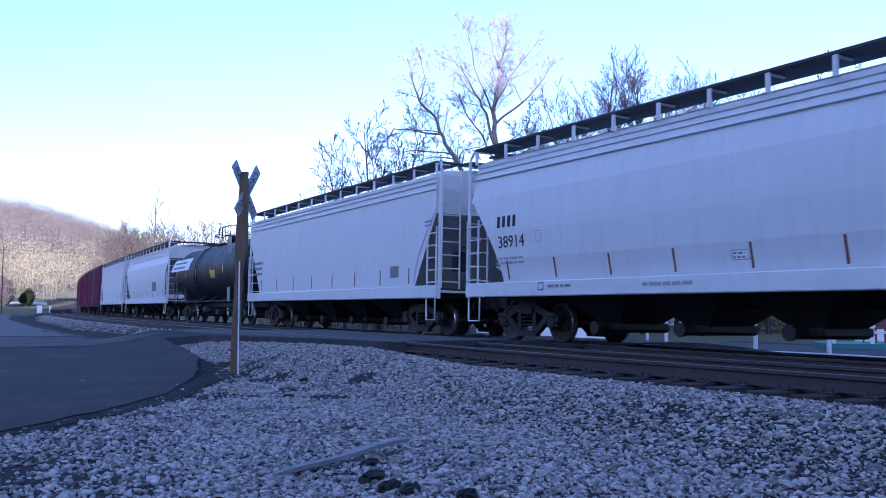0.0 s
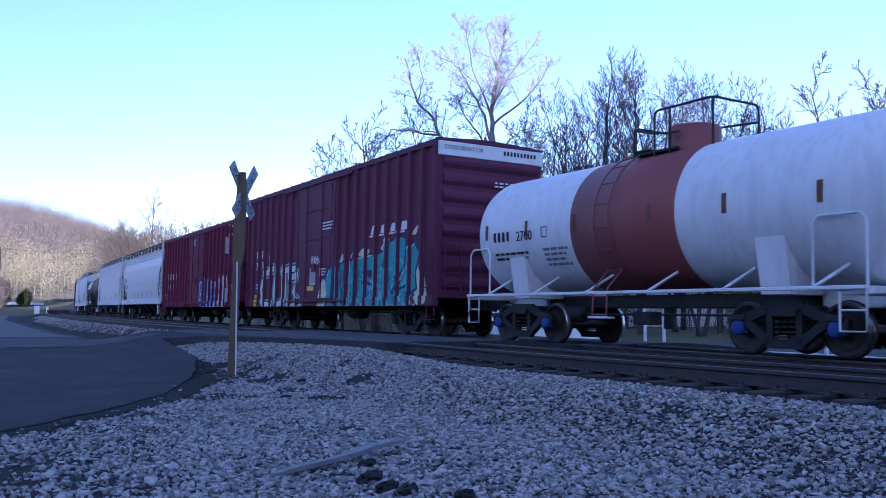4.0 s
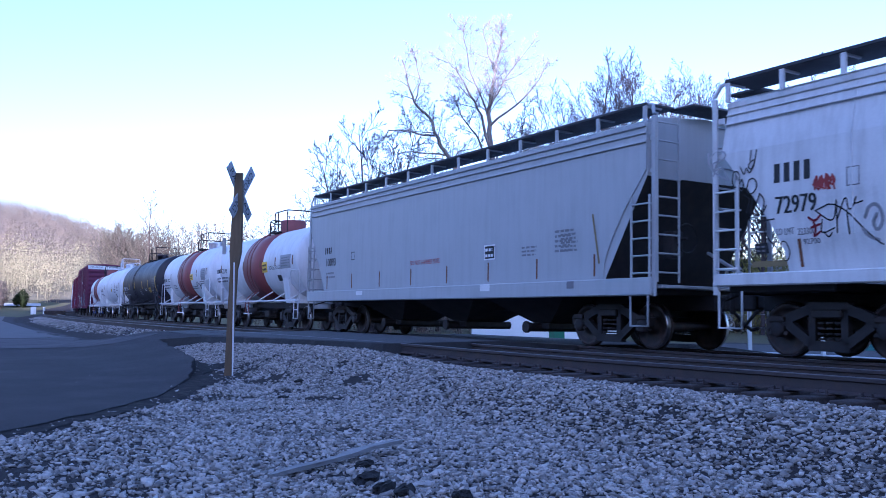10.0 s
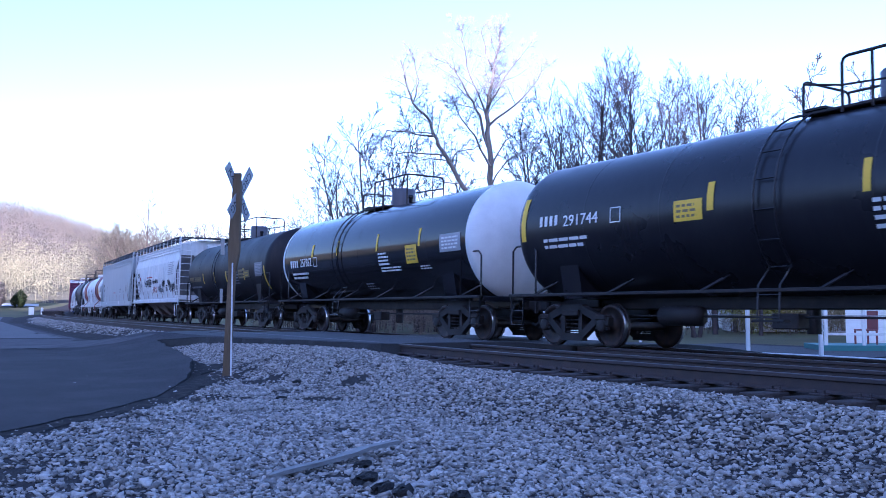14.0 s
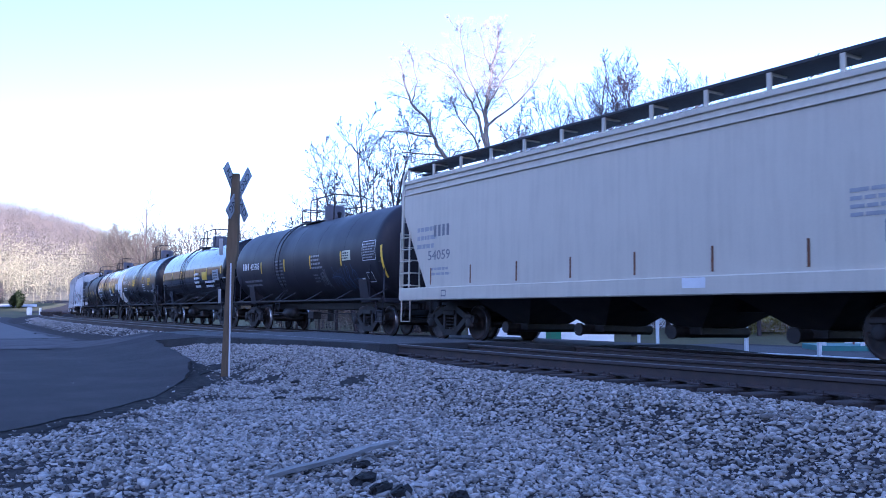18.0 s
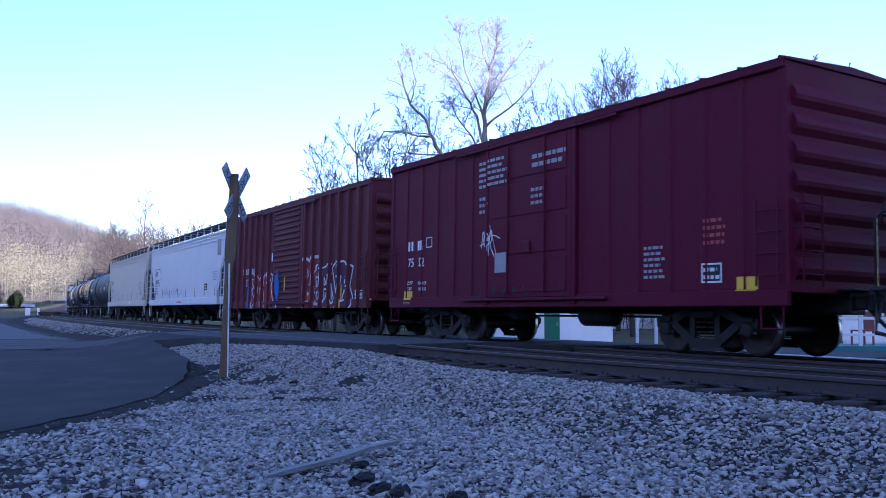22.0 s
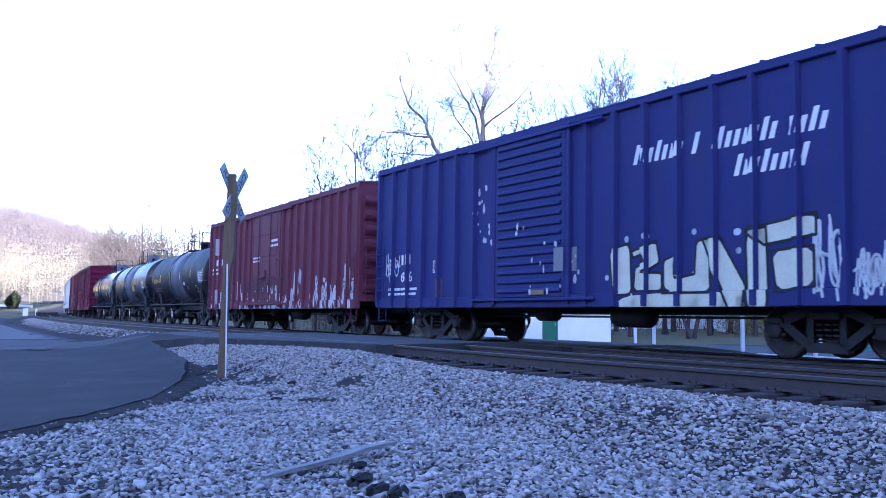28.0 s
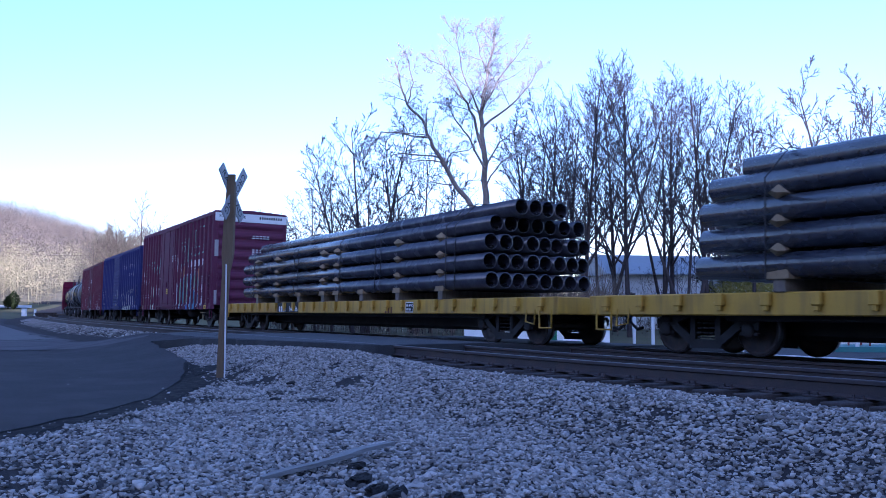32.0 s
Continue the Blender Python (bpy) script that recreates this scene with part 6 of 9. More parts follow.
def house():
    y = 33.0
    x0 = spot(1610, y)
    ob = thing("house", "single-storey house with white siding and a teal metal roof", "house", at=pose(x0 + 4.5, y + 3.5, -0.7, 0, 0, -38))
    part("wall", Geo().box((0, 0, 1.35), (9, 6, 2.7), 0.02), "white_paint", ob, "white siding")
    roof = part("roof", Geo().prism([(-3.6, 2.68), (3.6, 2.68), (3.6, 2.76), (0, 4.3), (-3.6, 2.76)], "x", -5.0, 5.0), "teal_roof", ob, "teal metal roof")
    for k in range(26):
        x = -4.9 + k * 0.392
        part("roof_seam", shared("roof_seam", lambda g: g.add([(a, yy, zz) for a in (-0.02, 0.02) for yy, zz in ((-3.6, 2.77), (0, 4.31), (0, 4.35), (-3.6, 2.81))], [(0, 1, 2, 3), (7, 6, 5, 4), (3, 2, 6, 7), (0, 4, 5, 1)]), "teal_roof"), None, roof, at=(x, 0, 0))
    for k in range(9):
        part("siding_board", shared("siding_board", lambda g: g.box((0, -3.02, 0), (9.0, 0.03, 0.26), 0.008), "white_paint"), None, ob, at=(0, 0, 0.3 + k * 0.28))
    for x in (-2.4, 1.6):
        w = part("window", Geo().box((x, -3.05, 1.6), (1.1, 0.06, 1.2), 0.01), "white_metal", ob)
        part("pane", Geo().box((x, -3.085, 1.6), (0.95, 0.02, 1.05), 0.002), "lamp_black", w)


def porch():
    y = 27.5
    x0, x1 = spot(1446, y), spot(1446, y) + 4.6
    ob = thing("porch", "white railed porch on a teal base", "porch", at=pose(x0, y, -0.62, 0, 0, -8))
    part("floor", Geo().box((2.3, 1.0, 0.14), (4.8, 2.2, 0.28), 0.01), "teal_roof", ob, "teal painted base")
    for x in (0.05, 1.15, 2.3, 3.4, 4.5):
        part("porch_post", Geo().box((x, 0, 1.1), (0.1, 0.1, 1.7 if x else 1.2), 0.01), "white_metal", ob)
    for z in (0.62, 1.12):
        part("porch_rail", Geo().box((2.3, 0, z), (4.5, 0.06, 0.08), 0.008), "white_metal", ob)
    ch = thing("porch_chair", "dark red chair on the porch", "chair", at=pose(x0 + 1.6, y + 0.7, -0.34, 0, 0, 10))
    part("seat", Geo().box((0, 0, 0.45), (0.5, 0.5, 0.05), 0.01), "tank_red", ch)
    part("backrest", Geo().box((0.24, 0, 0.75), (0.05, 0.5, 0.6), 0.01), "tank_red", ch)
    for a in (-0.22, 0.22):
        for b in (-0.22, 0.22):
            part("leg", Geo().box((a, b, 0.22), (0.05, 0.05, 0.45), 0.006), "tank_red", ch)


def cottage(px, y, w, top, turn, lab):
    ob = thing("house", lab, "house", at=pose(spot(px, y), y, -0.7, 0, 0, turn))
    h = top
    part("wall", Geo().box((0, 0, h / 2), (w, 5, h), 0.02), "white_paint", ob, "pale siding")
    part("roof", Geo().prism([(-2.9, h), (2.9, h), (2.9, h + 0.1), (0, h + 1.7), (-2.9, h + 0.1)], "x", -w / 2 - 0.4, w / 2 + 0.4), "galv", ob, "pale metal roof")
    for x in (-w * 0.3, w * 0.05, w * 0.33):
        q = part("window", Geo().box((x, -2.52, h * 0.55), (0.9, 0.06, 1.1), 0.01), "white_metal", ob)
        part("pane", Geo().box((x, -2.555, h * 0.55), (0.76, 0.02, 0.96), 0.002), "lamp_black", q)


M["tank_red"] = paint("tank_red_paint", (0.26, 0.075, 0.075), amt=0.25)
shed()
fence()
house()
porch()
def far_clutter():
    y = 122.0
    ob = thing("tie_pile", "heap of dark old railway ties beside the line", "timber pile", at=pose(spot(86, y), y, float(ground_z(spot(86, y), y)[0]) , 0, 0, 20))
    rng = random.Random(8)
    me = shared("old_tie", lambda g: g.box((0, 0, 0), (2.5, 0.23, 0.2), 0.015), "tie")
    for k in range(12):
        part("old_tie", me, None, ob, at=pose(rng.uniform(-0.2, 0.2), -0.7 + (k % 4) * 0.4 + 0.1 * (k // 4), 0.1 + 0.21 * (k // 4), 0, rng.uniform(-2, 2), rng.uniform(-8, 8)))
    for px, w, h in ((47, 0.9, 1.3), (66, 0.4, 1.2)):
        y = 150.0
        x = spot(px, y)
        b = thing("marker_board", "small white board beside the far road", "sign", at=pose(x, y, float(road_z(x, y)[0]) - 0.02))
        part("board", Geo().box((0, 0, h / 2 + 0.2), (w, 0.1, h), 0.02), "white_metal", b)
        part("stake", Geo().box((0, 0.08, 0.2), (0.1, 0.06, 0.5), 0.01), "galv", b)


far_clutter()
cottage(1150, 72, 9, 4.2, 12, "pale house behind the bare trees")
cottage(1385, 60, 8, 3.0, -10, "small pale house behind the fence")

M["pipe_black"] = shader("black_coated_pipe", (0.045, 0.045, 0.062), 0.24, 0, 0.3, 1.5, 20, 0.05, (0.13, 0.13, 0.14), 0, 0.95, dirt_amt=0.4)
for nm, col, amt in (("white_car", (0.7, 0.7, 0.705), 0.1), ("cream_car", (0.6, 0.55, 0.45), 0.14),
                     ("grey_car", (0.42, 0.44, 0.46), 0.15), ("grey_car2", (0.68, 0.68, 0.69), 0.28), ("tank_white", (0.76, 0.76, 0.78), 0.2), 
                     ("tank_grey", (0.105, 0.105, 0.13), 0.3), ("flat_yellow", (0.5, 0.3, 0.035), 0.6)):
    M[nm] = paint(nm + "_paint", col, amt=amt, var=0.06 if amt < 0.2 else 0.12)
for nm, col, amt in (("maroon", (0.145, 0.019, 0.052), 0.22), ("maroon_dark", (0.125, 0.034, 0.07), 0.35), ("oxide", (0.115, 0.027, 0.038), 0.4), ("brick", (0.15, 0.042, 0.064), 0.4),
                     ("wine", (0.1, 0.006, 0.027), 0.1), ("boxblue", (0.036, 0.04, 0.15), 0.25)):
    M[nm] = shader("dull_" + nm + "_paint", col, 0.6, 0, 0.16, 0.7, 25, 0.05, (0.07, 0.05, 0.05), 0.6, 0.16, dirt_amt=amt)
M["chock_wood"] = shader("tan_chock_timber", (0.3, 0.22, 0.13), 0.85, 0, 0.3, 5, 60, 0.4, (0.1, 0.08, 0.06), 0.3, 0.2)
M["tank_black"] = shader("tank_black_paint", (0.0125, 0.0115, 0.016), 0.52, 0, 0.12, 0.8, 25, 0.06, (0.032, 0.029, 0.031), 0.65, 0.26, dirt_amt=0.5)
M["tank_dusty"] = shader("dusty_black_tank_paint", (0.026, 0.024, 0.034), 0.5, 0, 0.15, 0.8, 25, 0.06, (0.05, 0.046, 0.05), 0.65, 0.35, dirt_amt=0.5)
M["tank_satin"] = paint("tank_satin_black_paint", (0.013, 0.012, 0.017), (0.035, 0.033, 0.034), 0.3, 0.3)
M["tank_gloss"] = paint("tank_gloss_black_paint", (0.012, 0.012, 0.016), (0.04, 0.04, 0.04), 0.2, 0.13)

# seams between the cars: metres along the line at the clip's start
for i, u in enumerate((146.3, 130.4, 114.5, 98.6)):
    boxcar("dark maroon boxcar far ahead in the train", u, u - 15.9, "maroon_dark" if i % 2 else "maroon", 4.55)
H2 = hopper("white covered hopper car", 82.7, 65.9, "white_car")
H3 = hopper("white covered hopper car with rounded sides", 65.9, 49.1, "white_car", "round")
T0 = tank_car("dull black tank car with a white placard", 49.1, 34.7, "tank_black")
H5 = hopper("white covered hopper car with dark roof walkway", 34.7, 18.1, "white_car", "flat")
ACF = hopper("white covered hopper car with bowed sides", 18.1, 2.1, "white_car", "round", 4)
BN1 = boxcar("maroon boxcar with a blue graffiti piece", 2.1, -13.8, "maroon", 4.5, door=(-0.2, 2.6))
BN2 = boxcar("tall maroon boxcar with teal and white graffiti", -13.8, -30.1, "maroon_dark", 5.05, door=(0.4, 3.0), stripe="let_white")
RC1 = tank_car("white tank car with a rust-red centre band", -30.1, -41.5, "tank_white", band=(-1.45, 1.4), band_mat="tank_red", dome="big", rail_mat="steel_dark", sill_mat="tank_white", platform_w=2.0, top_x=-0.65, cap="cap_blue", stick_mat="rust", r=1.36)
WT = tank_car("long white tank car", -41.5, -54.8, "tank_white", sill_mat="tank_white", rail_mat="tank_white", platform_w=1.6, r=1.45, stick_mat="rust")
GAT = tank_car("matt black tank car with yellow strips", -54.8, -69.3, "tank_dusty", r=1.45, stickers=False, platform_w=2.6, top_x=-0.1)
RC2 = tank_car("white tank car with a rust-red centre band", -69.3, -81.2, "tank_white", band=(-1.45, 1.4), band_mat="tank_red", dome="low", sill_mat="tank_white", platform_w=2.0, top_x=-0.65, r=1.36, stick_mat="rust")
RC3 = tank_car("white tank car with a rust-red band and red valve dome", -81.2, -92.8, "tank_white", band=(-1.2, 1.35), band_mat="tank_red", dome="big", sill_mat="tank_white", platform_w=2.0, top_x=-0.65, r=1.36, stick_mat="rust")
# end recess shade is painted: black steel on slope sheets and webs
FIN = hopper("grey covered hopper car with flat sides", -92.8, -110.0, "grey_car", "flat", 3, dark_web=True, slope_mat="steel_dark")
CEF = hopper("dirty white covered hopper car with scrawled tags", -110.0, -124.2, "grey_car2", "round", 3, ribs=9, bay_mat="bay_brown", sill_h=0.2)
EC1 = tank_car("matt black tank car", -124.2, -138.1, "tank_black", r=1.42, stickers=False, platform_w=3.2, top_x=-0.5, dome="mid")
DPR = tank_car("glossy black tank car with white heads", -138.1, -152.5, "tank_gloss", head="let_white", r=1.45, dome="mid", stickers=False)
TIL = tank_car("black tank car with yellow placards", -152.5, -166.7, "tank_satin", r=1.46, stickers=False, platform_w=2.5, top_x=-1.55, dome="mid")
UNK = tank_car("shiny black tank car", -166.7, -180.9, "tank_gloss", r=1.42, dome="mid")
EC2 = tank_car("matt black tank car with white stencils", -180.9, -195.9, "tank_dusty", r=1.45, dome="mid", stickers=False)
NRL = hopper("cream-white covered hopper car", -195.9, -212.9, "cream_car", "flat", 4)
ECH = hopper("white covered hopper car with tags along its sill", -212.9, -229.8, "white_car", "flat", 4)
WRW = boxcar("dull oxide-red boxcar with outlined graffiti", -229.8, -243.7, "oxide", 4.5, posts=18, door=(0.2, 2.7), door_style="rib")
ATW = boxcar("wine-red boxcar with white stencils", -243.7, -257.4, "wine", 4.6, posts=16, door=(0.1, 2.9), post_d=0.03)
UT1 = tank_car("glossy black tank car with yellow marks", -257.4, -271.4, "tank_gloss", r=1.42, dome="mid")
UT2 = tank_car("black tank car with a grey middle", -271.4, -285.2, "tank_satin", ring_mats=[(-1.3, 1.95, "tank_grey")], r=1.42, stickers=False, dome="mid")
UT3 = tank_car("black tank car with a grey band", -285.2, -298.9, "tank_black", ring_mats=[(-1.4, 1.7, "tank_grey")], r=1.42, top_x=-0.45)
HSB = boxcar("faded brick-red boxcar with white tags", -298.9, -315.4, "brick", 4.5, posts=22, door=(0.3, 2.8))
ANR = boxcar("blue boxcar with white lettering and graffiti", -315.4, -332.3, "boxblue", 4.62, posts=20, door=(1.0, 2.4), door_style="rib")
BN3 = boxcar("tall maroon boxcar with green and blue graffiti", -332.3, -349.0, "maroon_dark", 5.08, posts=22, door=(1.2, 2.9), stripe="let_white")
FL1 = flat_car("yellow flat car loaded with black pipes", -349.0, -372.4, "flat_yellow")
FL2 = flat_car("yellow flat car loaded with black pipes", -372.4, -396.2, "flat_yellow")
PS1 = pipe_stack(-349.0, -372.4, -8.65, 8.3, "stack of long black steel pipes on timber wedges")
PS2 = pipe_stack(-372.4, -396.2, -8.2, 8.75, "stack of long black steel pipes on timber wedges")


def car_pose(u, t, half):
    """Pose of a car whose bogies stand half apart from its middle u."""
    s = u + SPEED * t
    xa, ya, _ = on_line(s + half)
    xb, yb, _ = on_line(s - half)
    return pose(float(xa + xb) / 2, float(ya + yb) / 2, 0, CANT, 0, math.degrees(math.atan2(ya - yb, xa - xb)))


def motions():
    times = [k * 0.8 for k in range(41)]
    half_of = {}
    for ob, u, length, half in CARS:
        half_of[ob] = (u, half)
        walk(ob, [(t, car_pose(u, t, half)) for t in times])
    for ob, u in LOADS:
        half = next(h for c, uu, ln, h in CARS if abs(uu - u) < 0.01)
        walk(ob, [(t, car_pose(u, t, half)) for t in times])
    for b, car, x in BOGIES:                    # bogies follow the bend of the rails under the body
        u, half = half_of[car]
        rows = []
        for t in times[::2] + [32.0] if times[::2][-1] < 32 else times[::2]:
            s = u + SPEED * t
            xa, ya, _ = on_line(s + half)
            xb, yb, _ = on_line(s - half)
            p = on_line(s + x)[2]
            rows.append((t, pose(x, 0, 0, 0, 0, math.degrees(p) + 90 - math.degrees(math.atan2(ya - yb, xa - xb)))))
        walk(b, rows)
    for w, car, x, a in WHEELS:                 # wheels roll while they pass the camera
        u, half = half_of[car]
        t0, t1 = (4.0 - u - x) / SPEED, (44.0 - u - x) / SPEED
        if t1 < 0.1 or t0 > 31.9:
            walk(w, [(0, pose(a, 0, WHEEL_R)), (32, pose(a, 0, WHEEL_R))])
            continue
        k0, k1 = max(0, int(t0 * FPS)), min(32 * FPS, int(t1 * FPS))
        rows = [(0, pose(a, 0, WHEEL_R))] if k0 > 0 else []
        q = 0
        for k in range(k0, k1 + 1):
            q = math.degrees((k - k0) / FPS * SPEED / WHEEL_R)
            rows.append((k / FPS, pose(a, 0, WHEEL_R, 0, q, 0)))
        if k1 < 32 * FPS:
            rows.append((32, pose(a, 0, WHEEL_R, 0, q, 0)))
        walk(w, rows)

# ---- lettering, placards and graffiti on the cars ----
def clip_axis(poly, k, lo, hi):
    for sign, lim in ((1, lo), (-1, -hi)):
        out = []
        for i, p in enumerate(poly):
            q = poly[(i + 1) % len(poly)]
            a, b = sign * p[k] - lim, sign * q[k] - lim
            if a >= 0:
                out.append(p)
            if (a >= 0) != (b >= 0):
                w = a / (a - b)
                out.append((p[0] + (q[0] - p[0]) * w, p[1] + (q[1] - p[1]) * w))
        poly = out
        if len(poly) < 3:
            return []
    return poly


def lay(car, name, polys, mat, lift=0.004, label="", parent=None):
    """Paint in the shape of polygons (x, z), laid on the camera's side of a car, over its posts, doors or bend."""
    kind, a, b = SURF[car][:3]
    g = Geo()
    for poly in polys:
        if len(poly) < 3:
            continue
        if kind == "flat":
            low = SURF[car][3]
            if low:                                # the part that falls on the side sill
                c = clip_axis(poly, 1, low[0], low[1])
                if c:
                    g.add([(p[0], low[2] + lift, p[1]) for p in c], [tuple(range(len(c)))])
            poly = clip_axis(poly, 1, *b)
            if not poly:
                continue
        xs, zs = [p[0] for p in poly], [p[1] for p in poly]
        if kind == "flat":
            for x0, x1, y in a:
                if x1 < min(xs) or x0 > max(xs):
                    continue
                c = clip_axis(poly, 0, x0, x1)
                if c:
                    g.add([(p[0], y + lift, p[1]) for p in c], [tuple(range(len(c)))])
            continue
        z, step = min(zs), 0.1
        while z < max(zs):
            c = clip_axis(poly, 1, z, z + step) if max(zs) - min(zs) > step else poly
            if c:
                g.add([(p[0], side_y(car, p[1]) + lift, p[1]) for p in c], [tuple(range(len(c)))])
            if max(zs) - min(zs) <= step:
                break
            z += step
    if g.f:
        ob = part(name, g, mat, parent or car, label)
        if name in ("graffiti_shading", "worn_paint", "small_print", "tag"):
            ob["kind"] = "stuff"
        return ob


def side_y(car, z):
    kind, a, b = SURF[car][:3]
    if kind == "cyl":
        return math.sqrt(max((a + 0.006) ** 2 - (z - b) ** 2, 0.04))
    zs = [p[1] for p in a]
    return float(np.interp(z, zs, [p[0] for p in a]))


def rect(x0, x1, z0, z1):
    return [(x0, z0), (x1, z0), (x1, z1), (x0, z1)]


def words(car, s, x, z, w, h, mat, bold=0.0):
    """Readable characters; x, z is where they start (low corner), w and h their size."""
    polys, tw, th = text_polys(s)
    out = [[(x - p[0] / tw * w, z + p[1] / th * h) for p in q] for q in polys]
    lay(car, "lettering", out, mat, 0.005, "stencilled characters")
    if bold:
        lay(car, "lettering", [[(p[0] - bold, p[1]) for p in q] for q in out], mat, 0.0055, "stencilled characters")


def marks(car, n, x, z, w, h, mat, slant=0.0, tall=""):
    """A name or mark as plain upright bars, one for each character."""
    cw = w / n
    for k in range(n):
        hh = h if not tall or tall[k] == "1" else h * 0.72 if tall[k] == "0" else 0
        if hh:
            x0 = x - k * cw
            x1 = x0 - cw * 0.58
            lay(car, "name_bar", [[(x0, z), (x1, z), (x1 - slant * hh, z + hh), (x0 - slant * hh, z + hh)]], mat, 0.005)


def small_print(car, x, z, w, h, rows, mat, seed=0):
    """Rows of writing too small to read."""
    rng = random.Random(seed + int(x * 100))
    out = []
    rh = h / rows
    for r in range(rows):
        zz = z + h - (r + 0.8) * rh
        u = 0.0
        end = w * rng.uniform(0.75, 1)
        while u < end:
            ln = min(rng.uniform(0.05, 0.2) * w + 0.04, end - u)
            out.append(rect(x - u - ln, x - u, zz, zz + rh * 0.5))
            u += ln + 0.035
    lay(car, "small_print", out, mat, 0.005, "rows of small stencilled print")


def placard(car, x, z, w, h, mat, border=None, print_mat=None, rows=3):
    p = lay(car, "placard", [rect(x - w, x, z, z + h)], mat, 0.004, "painted placard")
    if border:
        t = min(w, h) * 0.09
        lay(car, "placard_border", [rect(x - w, x, z, z + t), rect(x - w, x, z + h - t, z + h), rect(x - w, x - w + t, z, z + h), rect(x - t, x, z, z + h)], border, 0.007)
    if print_mat:
        small_print(car, x - w * 0.1, z + h * 0.12, w * 0.8, h * 0.76, rows, print_mat)


def outline(car, x, z, w, h, t, mat):
    lay(car, "stencil_box", [rect(x - w, x, z, z + t), rect(x - w, x, z + h - t, z + h), rect(x - w, x - w + t, z, z + h), rect(x - t, x, z, z + h)], mat, 0.005, "stencilled outline box")


def stroke(pts, w):
    """A brush stroke along points, as quads with round joints."""
    out = []
    for p, q in zip(pts, pts[1:]):
        dx, dz = q[0] - p[0], q[1] - p[1]
        ln = math.hypot(dx, dz) or 1e-6
        nx, nz = -dz / ln * w / 2, dx / ln * w / 2
        out.append([(p[0] + nx, p[1] + nz), (q[0] + nx, q[1] + nz), (q[0] - nx, q[1] - nz), (p[0] - nx, p[1] - nz)])
    for p in pts:
        out.append([(p[0] + math.cos(a * math.pi / 4) * w / 2, p[1] + math.sin(a * math.pi / 4) * w / 2) for a in range(8)])
    return out


GLYPHS = [[[(0, 0), (0.05, 1), (0.6, 0.95), (0.7, 0.7), (0.15, 0.52), (0.8, 0.35), (0.75, 0.05), (0, 0)]], [[(0, 1), (0.05, 0.2), (0.35, 0), (0.7, 0.15), (0.75, 1)]],
          [[(0, 0), (0.05, 1), (0.7, 0.1), (0.75, 1)]], [[(0.05, 1), (0, 0)], [(0.75, 1), (0.1, 0.5), (0.8, 0)]], [[(0.8, 0.9), (0.2, 1), (0, 0.5), (0.2, 0), (0.8, 0.15)]],
          [[(0, 0), (0.35, 1), (0.75, 0)], [(0.15, 0.4), (0.6, 0.4)]], [[(0.75, 1), (0.1, 1), (0.05, 0), (0.8, 0)], [(0.05, 0.52), (0.6, 0.52)]], [[(0, 1), (0.8, 1)], [(0.4, 1), (0.35, 0)]],
          [[(0.75, 0.95), (0.2, 1), (0.1, 0.6), (0.7, 0.45), (0.65, 0.05), (0, 0)]]]


def spray(car, x, z, w, h, n, fill, edge, seed, thick=0.22, halo=None, under=None, pick=None):
    """A big sprayed piece: n block shapes with an outline, and a halo or patches of colour round them."""
    rng = random.Random(seed)
    inner, outer, cloud, patch = [], [], [], []
    cw = w / n
    for k in range(n):
        gl = GLYPHS[pick[k] if pick else rng.randrange(len(GLYPHS))]
        sx, sz, lean = cw * rng.uniform(0.8, 0.95), h * rng.uniform(0.8, 0.98), rng.uniform(-0.12, 0.12)
        x0, z0 = x - k * cw - cw * 0.12, z + h * rng.uniform(0.0, 0.06)
        for ln in gl:
            pts = [(x0 - (p[0] + lean * p[1]) * sx + rng.uniform(-0.02, 0.02), z0 + p[1] * sz * 0.9 + h * 0.05 + rng.uniform(-0.02, 0.02)) for p in ln]
            inner += stroke(pts, h * thick)
            outer += stroke(pts, h * (thick + 0.12))
            cloud += stroke(pts, h * (thick + 0.2))
        for _ in range(5):
            px_, pz = x0 - rng.uniform(0, 1) * sx, z0 + rng.uniform(0.05, 0.9) * sz
            patch += stroke([(px_, pz), (px_ - rng.uniform(0.05, 0.2), pz + rng.uniform(-0.15, 0.15))], h * rng.uniform(0.06, 0.13))
    if halo:
        lay(car, "graffiti_halo", cloud, halo, 0.004, "sprayed background colour")
    lay(car, "graffiti_outline", outer, edge, 0.006, "sprayed outline")
    lay(car, "graffiti_fill", inner, fill, 0.008, "sprayed block shapes")
    if under:
        lay(car, "graffiti_shading", patch, under, 0.010)


